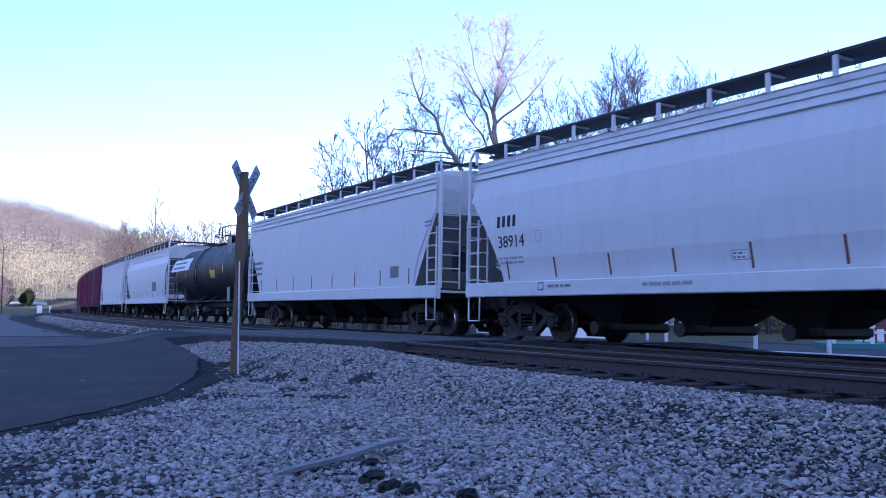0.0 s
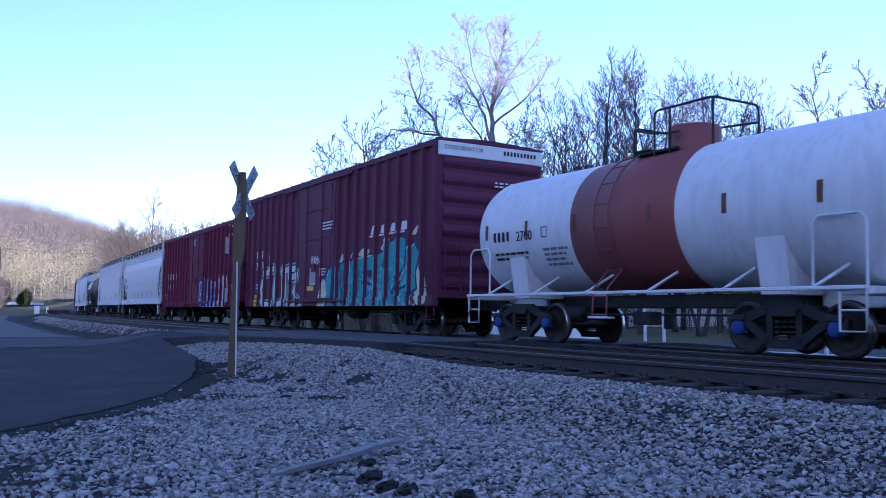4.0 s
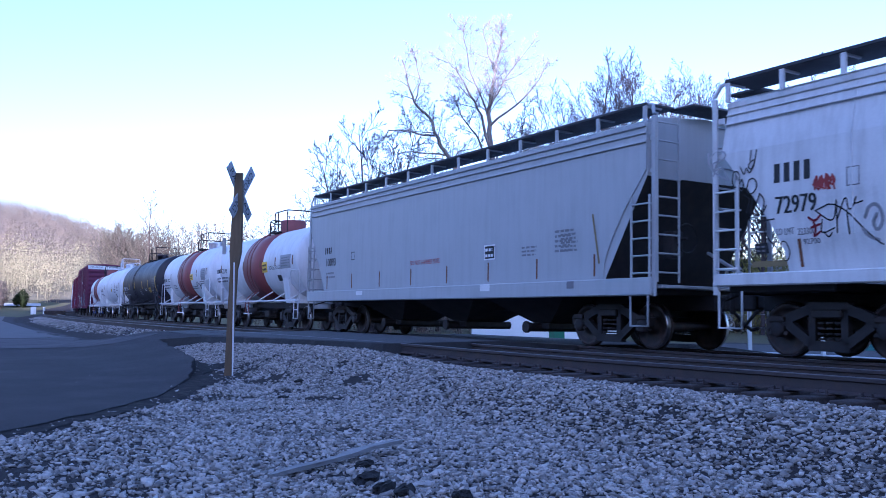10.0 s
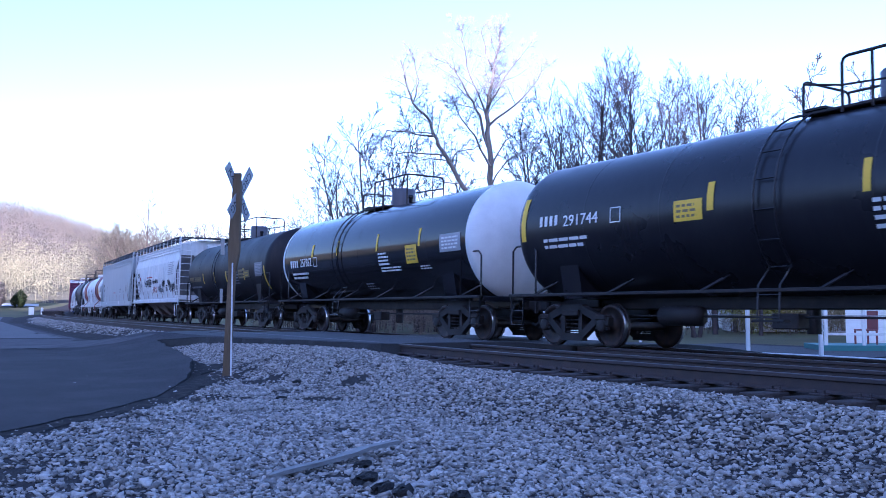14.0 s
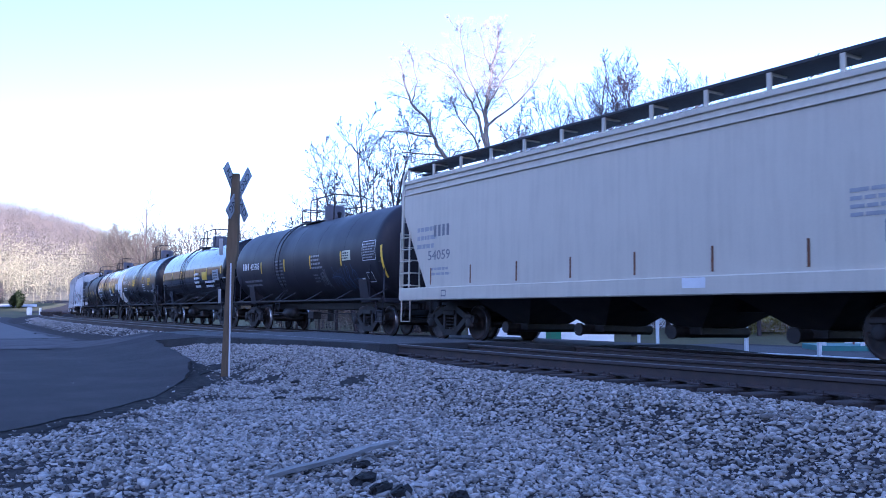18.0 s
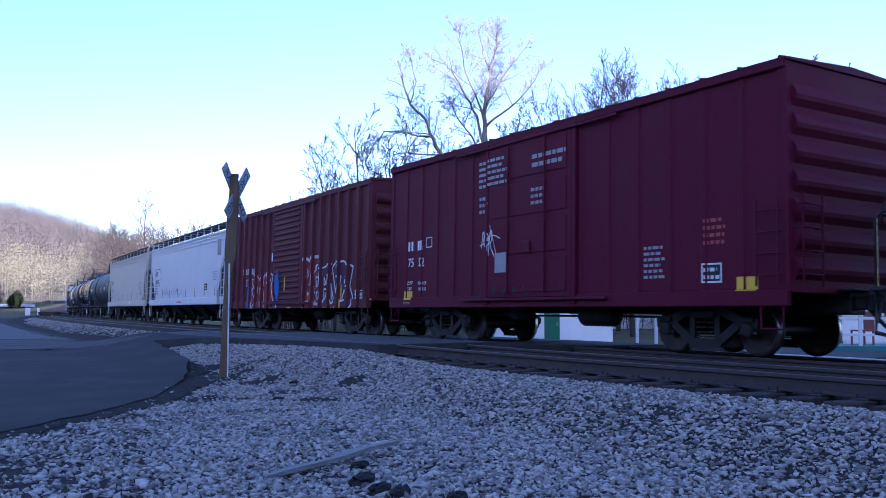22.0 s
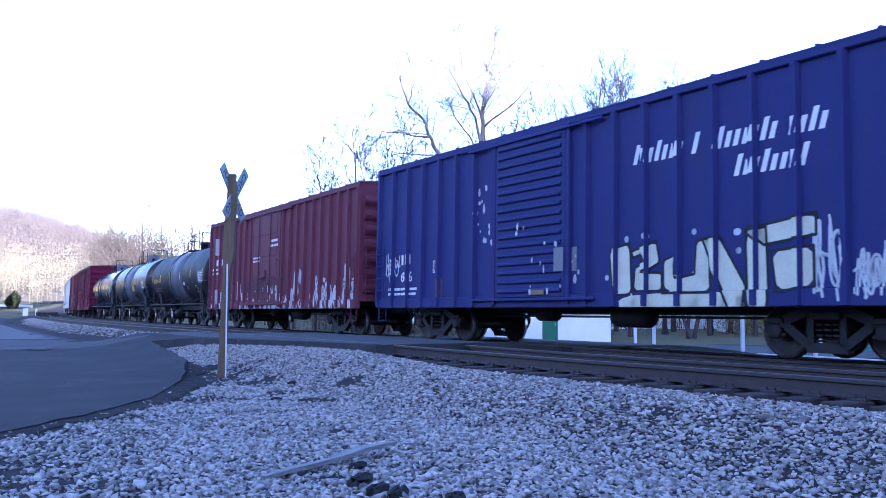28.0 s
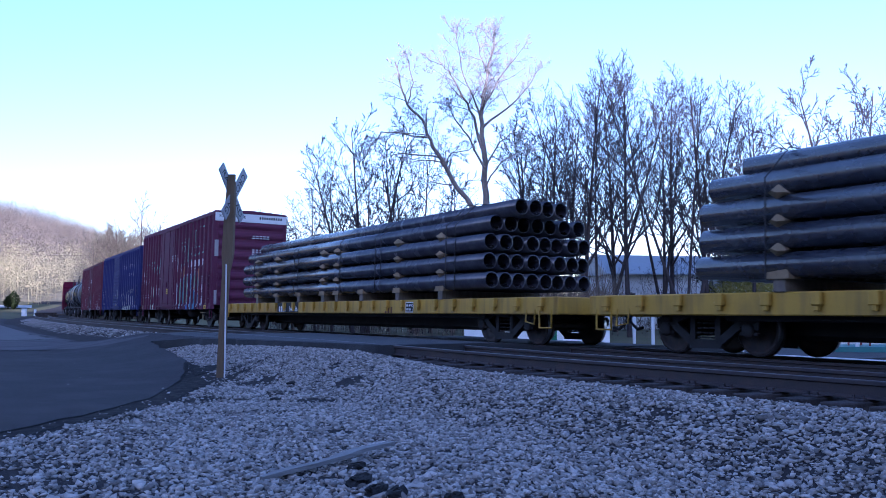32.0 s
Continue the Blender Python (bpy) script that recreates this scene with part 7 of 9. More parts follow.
def scrawl(car, x, z, w, h, n, mat, seed, t=0.025):
    """Thin sprayed scribble: overlapping loops, hooks, spikes and slashes run together."""
    rng = random.Random(seed)
    out = []
    cw = w / n
    for k in range(n):
        u = x - k * cw
        for kind in rng.sample(range(6), 3 if t > 0.02 else 1):
            sx, z0 = cw * rng.uniform(0.9, 1.5), z + h * rng.uniform(-0.05, 0.12)
            if kind == 0:
                a0, turns = rng.uniform(0, 6.28), rng.uniform(0.9, 1.6)
                pts = [(u - sx * (0.5 + 0.36 * math.cos(a0 + turns * a * 0.7)), z0 + h * (0.5 + 0.34 * math.sin(a0 + turns * a * 0.7))) for a in range(9)]
            elif kind == 1:
                m_ = rng.randrange(4, 7)
                pts = [(u - sx * (i / (m_ - 1) + rng.uniform(-0.05, 0.05)), z0 + h * (rng.uniform(0.65, 1.05) if i % 2 else rng.uniform(-0.05, 0.3))) for i in range(m_)]
            elif kind == 2:
                pts = [(u - sx * 0.1, z0 + h * rng.uniform(0.8, 1.1)), (u - sx * 0.05, z0 + h * 0.2), (u - sx * 0.35, z0), (u - sx * 0.6, z0 + h * 0.3), (u - sx * 0.5, z0 + h * 0.55)]
            elif kind == 3:
                pts = [(u - sx * rng.uniform(0.1, 0.4), z0 + h), (u - sx * rng.uniform(0.5, 0.9), z0 - h * 0.08)]
            elif kind == 4:
                pts = [(u + sx * 0.1, z0 + h * rng.uniform(0.3, 0.6)), (u - sx * 0.5, z0 + h * rng.uniform(0.4, 0.75)), (u - sx * 1.05, z0 + h * rng.uniform(0.3, 0.6))]
            else:
                pts = [(u - sx * 0.2, z0), (u - sx * 0.35, z0 + h * 0.9), (u - sx * 0.6, z0 + h * 0.95), (u - sx * 0.55, z0 + h * 0.5), (u - sx * 0.3, z0 + h * 0.45), (u - sx * 0.8, z0 - h * 0.05)]
            for _ in range(2):
                pts = [pts[0]] + [((a[0] * (4 - j) + b[0] * j) / 4, (a[1] * (4 - j) + b[1] * j) / 4) for a, b in zip(pts, pts[1:]) for j in (1, 3)] + [pts[-1]]
            out += stroke(pts, t * rng.uniform(0.6, 1.1))
    lay(car, "tag", out, mat, 0.007, "thin sprayed tag")


def sketch(car, x, z, w, h, lines, mat, t=0.04, name="tag", label="thin sprayed tag", lift=0.010):
    """Sprayed lines given as points in the unit square of their box."""
    out = []
    for ln in lines:
        pts = [(x - p * w, z + q * h) for p, q in ln]
        if name == "tag" and len(pts) > 2:         # drawn in one swing: corners rounded
            for _ in range(2):
                pts = [pts[0]] + [((a[0] * (3 - k) + b[0] * (1 + k)) / 4, (a[1] * (3 - k) + b[1] * (1 + k)) / 4) for a, b in zip(pts, pts[1:]) for k in (0, 2)] + [pts[-1]]
        out += stroke(pts, t)
    lay(car, name, out, mat, lift, label)


def panel(car, x, z, w, h, lines, mat, lift=0.007):
    """A sprayed area bounded by points in the unit square of its box."""
    out = []
    for ln in lines:
        pts = [(x - p * w, z + q * h) for p, q in ln]
        for _ in range(2):                         # soft sprayed corners
            pts = [(u[0] * (1 - k) + v[0] * k, u[1] * (1 - k) + v[1] * k) for u, v in zip(pts, pts[1:] + pts[:1]) for k in (0.2, 0.8)]
        out.append(pts)
    lay(car, "graffiti_fill", out, mat, lift, "sprayed block shapes")


def end_words(car, s, mat, sizes):
    """Words and a row of bars on the white band of a boxcar's two ends, and small print on its ribs."""
    ex, z, w, h = sizes
    polys, tw, th = text_polys(s)
    rng = random.Random(len(s))
    for a in (1, -1):
        g = Geo()
        for q in polys:
            g.add([(a * (ex + 0.004), -a * (1.42 - p[0] / tw * w), z + p[1] / th * h) for p in q], [tuple(range(len(q)))])
        part("lettering", g, mat, car, "stencilled characters")
        for k in range(10):
            y0 = -0.35 - k * 0.105
            part("name_bar", Geo().box((a * (ex + 0.003), -a * (y0 - 0.03), z + h / 2), (0.004, 0.065, h)), mat, car)
        for zz, rows in ((z - 0.75, 2), (z - 1.35, 3), (z - 1.95, 3)):
            g = Geo()
            for r in range(rows):
                for k in range(5):
                    g.box((a * (ex + 0.05), -a * (-0.1 - k * 0.16), zz - r * 0.09), (0.004, rng.uniform(0.06, 0.13), 0.04))
            part("small_print", g, "let_white", car, "rows of small stencilled print")["kind"] = "stuff"


def chips(car, x, z, w, h, n, mat, seed, size=0.1):
    """Patches where paint was buffed or has flaked."""
    rng = random.Random(seed)
    out = []
    for _ in range(n):
        cx, cz = x - rng.uniform(0, 1) * w, z + rng.uniform(0, 1) ** 1.5 * h
        r = size * rng.uniform(0.3, 1.2)
        m_ = rng.randrange(6, 10)
        st = rng.uniform(0.8, 2.6)
        out.append([(cx + math.cos(i * 2 * math.pi / m_) * r * rng.uniform(0.5, 1), cz + math.sin(i * 2 * math.pi / m_) * r * st * rng.uniform(0.5, 1)) for i in range(m_)])
    lay(car, "worn_paint", out, mat, 0.009 if mat[:3] == "sp_" else 0.005, "flaked and buffed paint")


for nm, col in (("sp_blue", (0.05, 0.2, 0.6)), ("sp_pale", (0.62, 0.68, 0.72)), ("sp_teal", (0.08, 0.34, 0.37)), ("sp_white", (0.72, 0.74, 0.74)), ("sp_cream", (0.66, 0.66, 0.5)), ("sp_green", (0.25, 0.55, 0.42)),
                ("sp_dkgreen", (0.04, 0.2, 0.14)), ("sp_black", (0.012, 0.012, 0.016)), ("sp_leaf", (0.22, 0.36, 0.2)), ("sp_pale_teal", (0.3, 0.56, 0.58)), ("sp_deep_teal", (0.03, 0.17, 0.26)), ("sp_plum", (0.07, 0.008, 0.04)), ("sp_maroon", (0.2, 0.015, 0.03)), ("sp_navy", (0.02, 0.05, 0.16)), ("sp_orange", (0.5, 0.2, 0.06)), ("sp_pool", (0.1, 0.24, 0.36)), ("sp_slate", (0.09, 0.13, 0.22)),
                ("let_yellow", (0.62, 0.42, 0.05)), ("let_dim", (0.22, 0.17, 0.08)), ("let_grey", (0.35, 0.35, 0.37)), ("let_mid", (0.2, 0.2, 0.22)), ("chip_white", (0.55, 0.53, 0.55))):
    M[nm] = shader(nm + "_spray", col, 0.65, 0, 0.25, 2.5, 25, 0)


marks(ACF[0], 4, 6.10, 2.49, 0.78, 0.25, "lamp_black")
words(ACF[0], "38914", 6.09, 2.04, 0.98, 0.26, "lamp_black", 0.012)
small_print(ACF[0], 6.19, 1.66, 1.17, 0.20, 2, "let_grey")
outline(ACF[0], 4.71, 2.10, 0.19, 0.24, 0.015, "let_grey")
placard(ACF[0], -0.41, 1.48, 0.37, 0.17, "let_white", "let_grey", "let_mid", 2)
outline(ACF[0], 4.52, 1.08, 0.19, 0.16, 0.02, "lamp_black")
small_print(ACF[0], 4.20, 1.11, 1.00, 0.11, 1, "let_mid")
small_print(ACF[0], 1.47, 1.09, 1.32, 0.12, 1, "let_grey")
small_print(ACF[0], -7.40, 1.65, 0.30, 0.30, 4, "let_mid")
placard(H5[0], -4.97, 1.53, 0.51, 0.31, "let_mid")
small_print(H5[0], 6.98, 1.91, 1.10, 0.61, 3, "let_mid")
small_print(H5[0], -6.92, 2.76, 0.39, 0.20, 2, "let_mid")
placard(H3[0], -2.79, 1.71, 1.36, 0.51, "let_mid")
placard(T0[0], 7.41, 2.63, 4.12, 0.63, "let_white", None, "let_mid", 2)
placard(T0[0], -1.19, 2.09, 0.82, 0.36, "let_yellow")
marks(BN1[0], 4, 6.52, 2.21, 2.41, 0.30, "let_white")
words(BN1[0], "7 60 25 2", 6.52, 1.69, 2.41, 0.30, "let_white", 0.01)
small_print(BN1[0], 7.41, 1.16, 1.13, 0.35, 2, "let_white")
spray(BN1[0], -5.76, 3.70, 0.47, 0.58, 1, "sp_white", "maroon", 3, 0.14, pick=[4])
spray(BN1[0], -1.08, 0.69, 2.85, 1.33, 4, "sp_blue", "sp_pale", 7, 0.2, None, "sp_pale", [0, 1, 2, 3])
scrawl(BN1[0], -4.08, 1.57, 0.62, 0.51, 3, "sp_pale", 5, 0.05)
scrawl(BN1[0], -4.05, 0.73, 0.59, 0.79, 3, "sp_white", 6, 0.06)
spray(BN1[0], -4.88, 0.73, 0.51, 1.34, 1, "sp_cream", "sp_white", 9, 0.3)
placard(BN1[0], -5.60, 1.34, 0.43, 0.36, "let_white", "maroon_dark", "lamp_black", 2)
small_print(BN1[0], -6.30, 1.40, 0.47, 0.32, 4, "let_white")
placard(BN1[0], -6.94, 1.07, 0.36, 0.23, "yellow")
small_print(BN1[0], 0.52, 3.69, 0.60, 0.34, 3, "let_white")
placard(BN1[0], 3.11, 1.08, 0.33, 0.15, "yellow")
placard(BN1[0], -7.12, 1.71, 0.11, 0.12, "let_white")
marks(BN2[0], 5, 6.53, 2.60, 0.98, 0.28, "let_white", 0, "11211")
words(BN2[0], "761 740", 6.61, 2.15, 1.15, 0.31, "let_white", 0.012)
small_print(BN2[0], 6.58, 1.42, 1.07, 0.25, 2, "let_white")
outline(BN2[0], 5.09, 2.39, 0.25, 0.29, 0.03, "let_white")
placard(BN2[0], 6.74, 0.79, 0.53, 0.44, "yellow", None, "lamp_black", 2)
small_print(BN2[0], -0.23, 3.18, 0.99, 0.29, 3, "let_white")
placard(BN2[0], 0.72, 1.47, 0.49, 0.56, "let_grey", "let_white")
placard(BN2[0], 0.96, 1.29, 0.57, 0.15, "yellow")
scrawl(BN2[0], 0.61, 2.13, 0.63, 0.26, 3, "let_white", 8, 0.03)
small_print(BN2[0], -0.10, 1.74, 0.56, 0.27, 3, "let_white")
marks(RC1[0], 4, 4.12, 2.21, 0.67, 0.21, "lamp_black")
words(RC1[0], "2700", 3.26, 2.19, 0.57, 0.21, "lamp_black", 0.012)
outline(RC1[0], 2.36, 2.21, 0.20, 0.23, 0.02, "lamp_black")
small_print(RC1[0], 4.15, 1.78, 1.35, 0.21, 2, "lamp_black")
small_print(RC1[0], 2.37, 1.60, 0.91, 0.42, 4, "let_mid")
marks(WT[0], 4, 5.98, 2.12, 1.56, 0.19, "lamp_black")
small_print(WT[0], 6.08, 1.74, 2.15, 0.24, 2, "let_mid")
placard(WT[0], -0.80, 2.01, 0.60, 0.22, "let_yellow", None, "lamp_black", 2)
small_print(WT[0], -3.80, 2.04, 1.09, 0.40, 4, "let_mid")
small_print(WT[0], -2.45, 2.08, 1.00, 0.18, 1, "lamp_black")
small_print(WT[0], -2.24, 1.90, 1.32, 0.18, 1, "let_mid")
placard(WT[0], -3.13, 1.63, 0.38, 0.22, "lamp_black")
marks(GAT[0], 4, 5.62, 1.98, 0.72, 0.24, "let_white")
words(GAT[0], "54136", 4.77, 1.98, 0.88, 0.23, "let_white", 0.01)
small_print(GAT[0], 5.59, 1.80, 0.94, 0.09, 1, "let_grey")
small_print(GAT[0], 5.63, 1.62, 2.26, 0.13, 1, "let_grey")
small_print(GAT[0], -0.47, 1.58, 0.76, 0.39, 4, "let_grey")
small_print(GAT[0], -2.43, 1.80, 0.68, 0.18, 2, "let_white")
placard(GAT[0], -5.44, 0.82, 0.36, 0.27, "yellow")
marks(RC2[0], 4, 4.79, 2.18, 0.75, 0.17, "lamp_black")
words(RC2[0], "2302", 3.92, 2.18, 0.65, 0.17, "lamp_black", 0.01)
small_print(RC2[0], 4.84, 1.80, 1.54, 0.27, 2, "let_mid")
small_print(RC2[0], 2.60, 1.69, 0.76, 0.32, 4, "let_mid")
placard(RC2[0], -1.35, 2.13, 0.62, 0.29, "yellow", None, "lamp_black", 2)
words(RC2[0], "HYDROCHLORIC ACID", -2.38, 1.85, 1.07, 0.18, "lamp_black")
small_print(RC2[0], -1.39, 1.70, 1.47, 0.15, 2, "let_mid")
placard(RC2[0], -3.53, 2.07, 0.89, 0.55, "let_grey", None, "let_mid", 5)
placard(RC2[0], -3.00, 1.61, 0.44, 0.25, "lamp_black", None, "let_grey", 2)
small_print(RC2[0], -3.41, 1.88, 0.71, 0.19, 2, "let_mid")
marks(RC3[0], 4, 5.22, 2.27, 0.74, 0.18, "lamp_black")
words(RC3[0], "2592", 4.38, 2.26, 0.71, 0.18, "lamp_black", 0.01)
small_print(RC3[0], 5.23, 1.86, 1.67, 0.28, 2, "let_mid")
placard(RC3[0], -1.09, 2.10, 0.61, 0.40, "yellow", None, "lamp_black", 2)
words(RC3[0], "HYDROCHLORIC ACID", -1.89, 2.17, 1.26, 0.15, "lamp_black")
placard(RC3[0], -3.14, 2.17, 1.11, 0.49, "let_grey", None, "let_mid", 4)
placard(RC3[0], -2.69, 1.75, 0.42, 0.21, "lamp_black")
marks(FIN[0], 4, 6.56, 2.43, 0.55, 0.20, "lamp_black")
words(FIN[0], "10093", 6.52, 2.05, 0.77, 0.24, "lamp_black", 0.012)
small_print(FIN[0], 6.45, 1.65, 0.73, 0.24, 2, "let_mid")
outline(FIN[0], 4.61, 2.16, 0.23, 0.24, 0.02, "lamp_black")
words(FIN[0], "DO NOT HAMMER SIDES", 0.94, 1.85, 1.50, 0.12, "let_red")
placard(FIN[0], -2.56, 1.82, 0.44, 0.34, "lamp_black", "let_white", "let_white", 2)
small_print(FIN[0], -4.02, 1.82, 0.60, 0.24, 3, "let_mid")
small_print(FIN[0], -5.35, 1.84, 0.55, 0.48, 6, "let_mid")
placard(FIN[0], 4.11, 1.12, 0.42, 0.16, "let_white")
placard(FIN[0], -2.49, 1.12, 0.39, 0.15, "let_white")
placard(FIN[0], -5.61, 1.12, 0.22, 0.14, "let_mid")
scrawl(CEF[0], 2.94, 2.00, 2.08, 0.45, 6, "sp_black", 41, 0.045)
scrawl(CEF[0], 0.50, 2.16, 1.60, 0.24, 8, "sp_black", 42, 0.03)
scrawl(CEF[0], 0.41, 1.63, 1.24, 0.39, 4, "let_red", 43, 0.03)
scrawl(CEF[0], -1.20, 1.58, 1.43, 0.50, 6, "let_mid", 44, 0.04)
scrawl(CEF[0], -2.25, 1.98, 0.76, 0.33, 4, "sp_black", 45, 0.06)
scrawl(CEF[0], -3.77, 1.94, 0.57, 0.33, 4, "sp_black", 46, 0.05)
scrawl(CEF[0], -4.20, 1.65, 1.17, 0.43, 5, "sp_black", 47, 0.045)
small_print(CEF[0], 2.17, 2.50, 1.61, 0.13, 1, "let_red")
small_print(CEF[0], -3.83, 2.52, 1.50, 0.71, 7, "let_grey")
placard(CEF[0], -3.26, 1.72, 0.41, 0.30, "lamp_black", None, "let_white", 2)
small_print(CEF[0], -5.10, 1.65, 0.42, 0.30, 3, "let_mid")
small_print(EC1[0], -0.61, 2.15, 1.16, 0.20, 2, "let_dim")
placard(EC1[0], -2.43, 1.98, 0.92, 0.35, "let_dim", None, "lamp_black", 2)
marks(DPR[0], 4, 5.43, 2.13, 0.76, 0.24, "let_white")
words(DPR[0], "257862", 4.55, 2.14, 0.99, 0.27, "let_white", 0.014)
outline(DPR[0], 3.38, 2.11, 0.29, 0.30, 0.02, "let_white")
small_print(DPR[0], 5.37, 1.73, 1.52, 0.26, 2, "let_white")
small_print(DPR[0], -1.37, 1.93, 0.64, 0.39, 4, "let_white")
small_print(DPR[0], -1.40, 1.76, 1.27, 0.15, 2, "let_white")
placard(DPR[0], -3.00, 1.93, 0.62, 0.48, "yellow", None, "let_dim", 4)
small_print(DPR[0], -3.66, 1.75, 0.67, 0.12, 2, "let_white")
small_print(DPR[0], 0.03, 1.31, 0.62, 0.20, 3, "let_grey")
placard(DPR[0], -4.81, 2.13, 0.99, 0.44, "let_grey", None, "let_white", 4)
marks(TIL[0], 4, 5.40, 2.42, 0.64, 0.21, "let_white")
words(TIL[0], "291744", 4.66, 2.38, 1.04, 0.22, "let_white", 0.012)
outline(TIL[0], 3.27, 2.34, 0.28, 0.29, 0.02, "let_white")
small_print(TIL[0], 5.30, 1.94, 1.43, 0.26, 2, "let_white")
placard(TIL[0], 1.67, 2.22, 0.64, 0.36, "yellow", None, "let_dim", 3)
placard(TIL[0], -3.68, 2.15, 0.62, 0.43, "yellow", None, "let_dim", 4)
small_print(TIL[0], -1.99, 1.81, 0.83, 0.48, 4, "let_white")
small_print(TIL[0], -3.14, 1.75, 0.56, 0.14, 2, "let_white")
small_print(TIL[0], -4.34, 1.65, 0.84, 0.23, 3, "let_white")
scrawl(TIL[0], -5.12, 1.66, 0.59, 0.53, 4, "let_mid", 51, 0.05)
placard(UNK[0], -2.44, 2.08, 0.92, 0.35, "yellow")
small_print(UNK[0], -0.97, 1.73, 1.10, 0.76, 4, "let_white")
placard(UNK[0], -4.30, 2.01, 1.03, 0.46, "let_grey", None, "lamp_black", 3)
small_print(UNK[0], -2.88, 1.71, 1.70, 0.37, 2, "let_white")
marks(EC2[0], 4, 5.54, 2.25, 0.81, 0.26, "let_white")
words(EC2[0], "405305", 4.62, 2.23, 1.00, 0.25, "let_white", 0.012)
small_print(EC2[0], 5.58, 1.60, 2.05, 0.30, 2, "let_mid")
marks(NRL[0], 4, 6.14, 2.52, 0.79, 0.28, "let_mid")
words(NRL[0], "54059", 6.44, 1.95, 1.05, 0.23, "let_mid", 0.012)
small_print(NRL[0], 6.24, 1.54, 0.98, 0.25, 2, "let_grey")
outline(NRL[0], 5.68, 1.04, 0.22, 0.16, 0.03, "let_mid")
small_print(NRL[0], -5.16, 1.98, 1.41, 0.46, 4, "let_grey")
placard(NRL[0], -5.67, 1.63, 0.42, 0.31, "let_mid", None, "let_white", 2)
small_print(NRL[0], 6.96, 2.21, 1.11, 0.64, 3, "let_grey")
placard(NRL[0], -2.08, 1.08, 0.51, 0.17, "let_white")
outline(ECH[0], 6.49, 2.01, 1.29, 0.92, 0.03, "lamp_black")
marks(ECH[0], 4, 6.39, 2.55, 0.70, 0.24, "lamp_black")
words(ECH[0], "880021", 6.36, 2.11, 0.94, 0.24, "lamp_black", 0.014)
outline(ECH[0], 4.99, 2.33, 0.20, 0.27, 0.02, "let_mid")
small_print(ECH[0], 6.36, 1.54, 0.95, 0.41, 3, "let_mid")
_r = random.Random(5)
x = 4.5
while x > -0.6:
    w, z, h = _r.uniform(0.16, 0.42), 1.38 + _r.uniform(0, 0.14), _r.uniform(0.2, 0.55)
    for q in range(_r.choice((1, 2, 2, 3))):
        sketch(ECH[0], x, z, w, h, [[(_r.uniform(-0.1, 1.1), _r.uniform(-0.1, 1.1)) for p in range(_r.choice((2, 3, 4, 6)))]], "let_mid", _r.uniform(0.01, 0.018))
    x -= w * _r.uniform(0.8, 1.4)
small_print(ECH[0], 0.75, 1.06, 1.19, 0.11, 2, "let_red")
small_print(ECH[0], -7.16, 1.55, 0.32, 0.40, 4, "let_mid")
placard(ECH[0], -4.37, 1.61, 0.54, 0.29, "lamp_black", None, "let_white", 2)
small_print(ECH[0], -5.88, 1.99, 0.75, 0.43, 4, "let_grey")
placard(ECH[0], 5.05, 1.04, 0.40, 0.17, "let_white")
marks(WRW[0], 5, 4.88, 2.06, 1.21, 0.22, "let_white", 0, "11211")
words(WRW[0], "37", 4.79, 1.63, 0.38, 0.26, "let_white", 0.015)
words(WRW[0], "27", 4.07, 1.65, 0.35, 0.25, "let_white", 0.015)
spray(WRW[0], -1.40, 0.65, 1.31, 1.70, 2, "sp_maroon", "sp_white", 83, 0.14, None, "let_red", [0, 6])
chips(WRW[0], -1.78, 1.82, 3.33, 0.30, 9, "sp_green", 84, 0.06)
placard(WRW[0], -5.46, 1.02, 0.41, 0.30, "let_white", "oxide", "oxide", 2)
placard(WRW[0], 0.15, 0.69, 0.40, 0.13, "yellow")
scrawl(WRW[0], 1.18, 1.08, 0.44, 1.00, 3, "sp_blue", 85, 0.05)
placard(WRW[0], 0.25, 1.37, 0.12, 0.48, "let_yellow")
placard(WRW[0], 1.66, 2.44, 0.23, 0.29, "let_white")
outline(ATW[0], 4.40, 2.27, 0.29, 0.26, 0.025, "let_white")
small_print(ATW[0], 2.04, 3.45, 1.31, 0.66, 5, "let_grey")
small_print(ATW[0], -0.09, 3.64, 1.27, 0.35, 2, "let_grey")
small_print(ATW[0], 2.01, 2.87, 0.49, 0.44, 3, "let_grey")
small_print(ATW[0], -0.06, 2.87, 0.47, 0.41, 3, "let_grey")
scrawl(ATW[0], 1.91, 1.94, 0.72, 0.58, 2, "let_white", 91, 0.03)
placard(ATW[0], 1.23, 1.53, 0.46, 0.43, "let_grey")
placard(ATW[0], -4.60, 1.16, 0.40, 0.32, "lamp_black", "let_white", "let_white", 2)
placard(ATW[0], -5.29, 1.02, 0.41, 0.22, "yellow")
small_print(ATW[0], -3.25, 1.25, 0.51, 0.61, 6, "let_grey")
small_print(ATW[0], -4.64, 1.76, 0.45, 0.48, 4, "let_red")
placard(ATW[0], -3.46, 0.68, 0.46, 0.09, "yellow")
chips(ATW[0], 2.55, 0.99, 3.83, 0.21, 14, "lamp_black", 92, 0.08)
marks(UT1[0], 4, 4.92, 1.89, 0.79, 0.27, "let_yellow")
words(UT1[0], "642826", 3.97, 1.88, 0.87, 0.27, "let_yellow", 0.016)
small_print(UT1[0], 5.44, 1.47, 1.69, 0.36, 3, "let_dim")
placard(UT1[0], -2.04, 1.84, 0.69, 0.33, "yellow", None, "let_dim", 3)
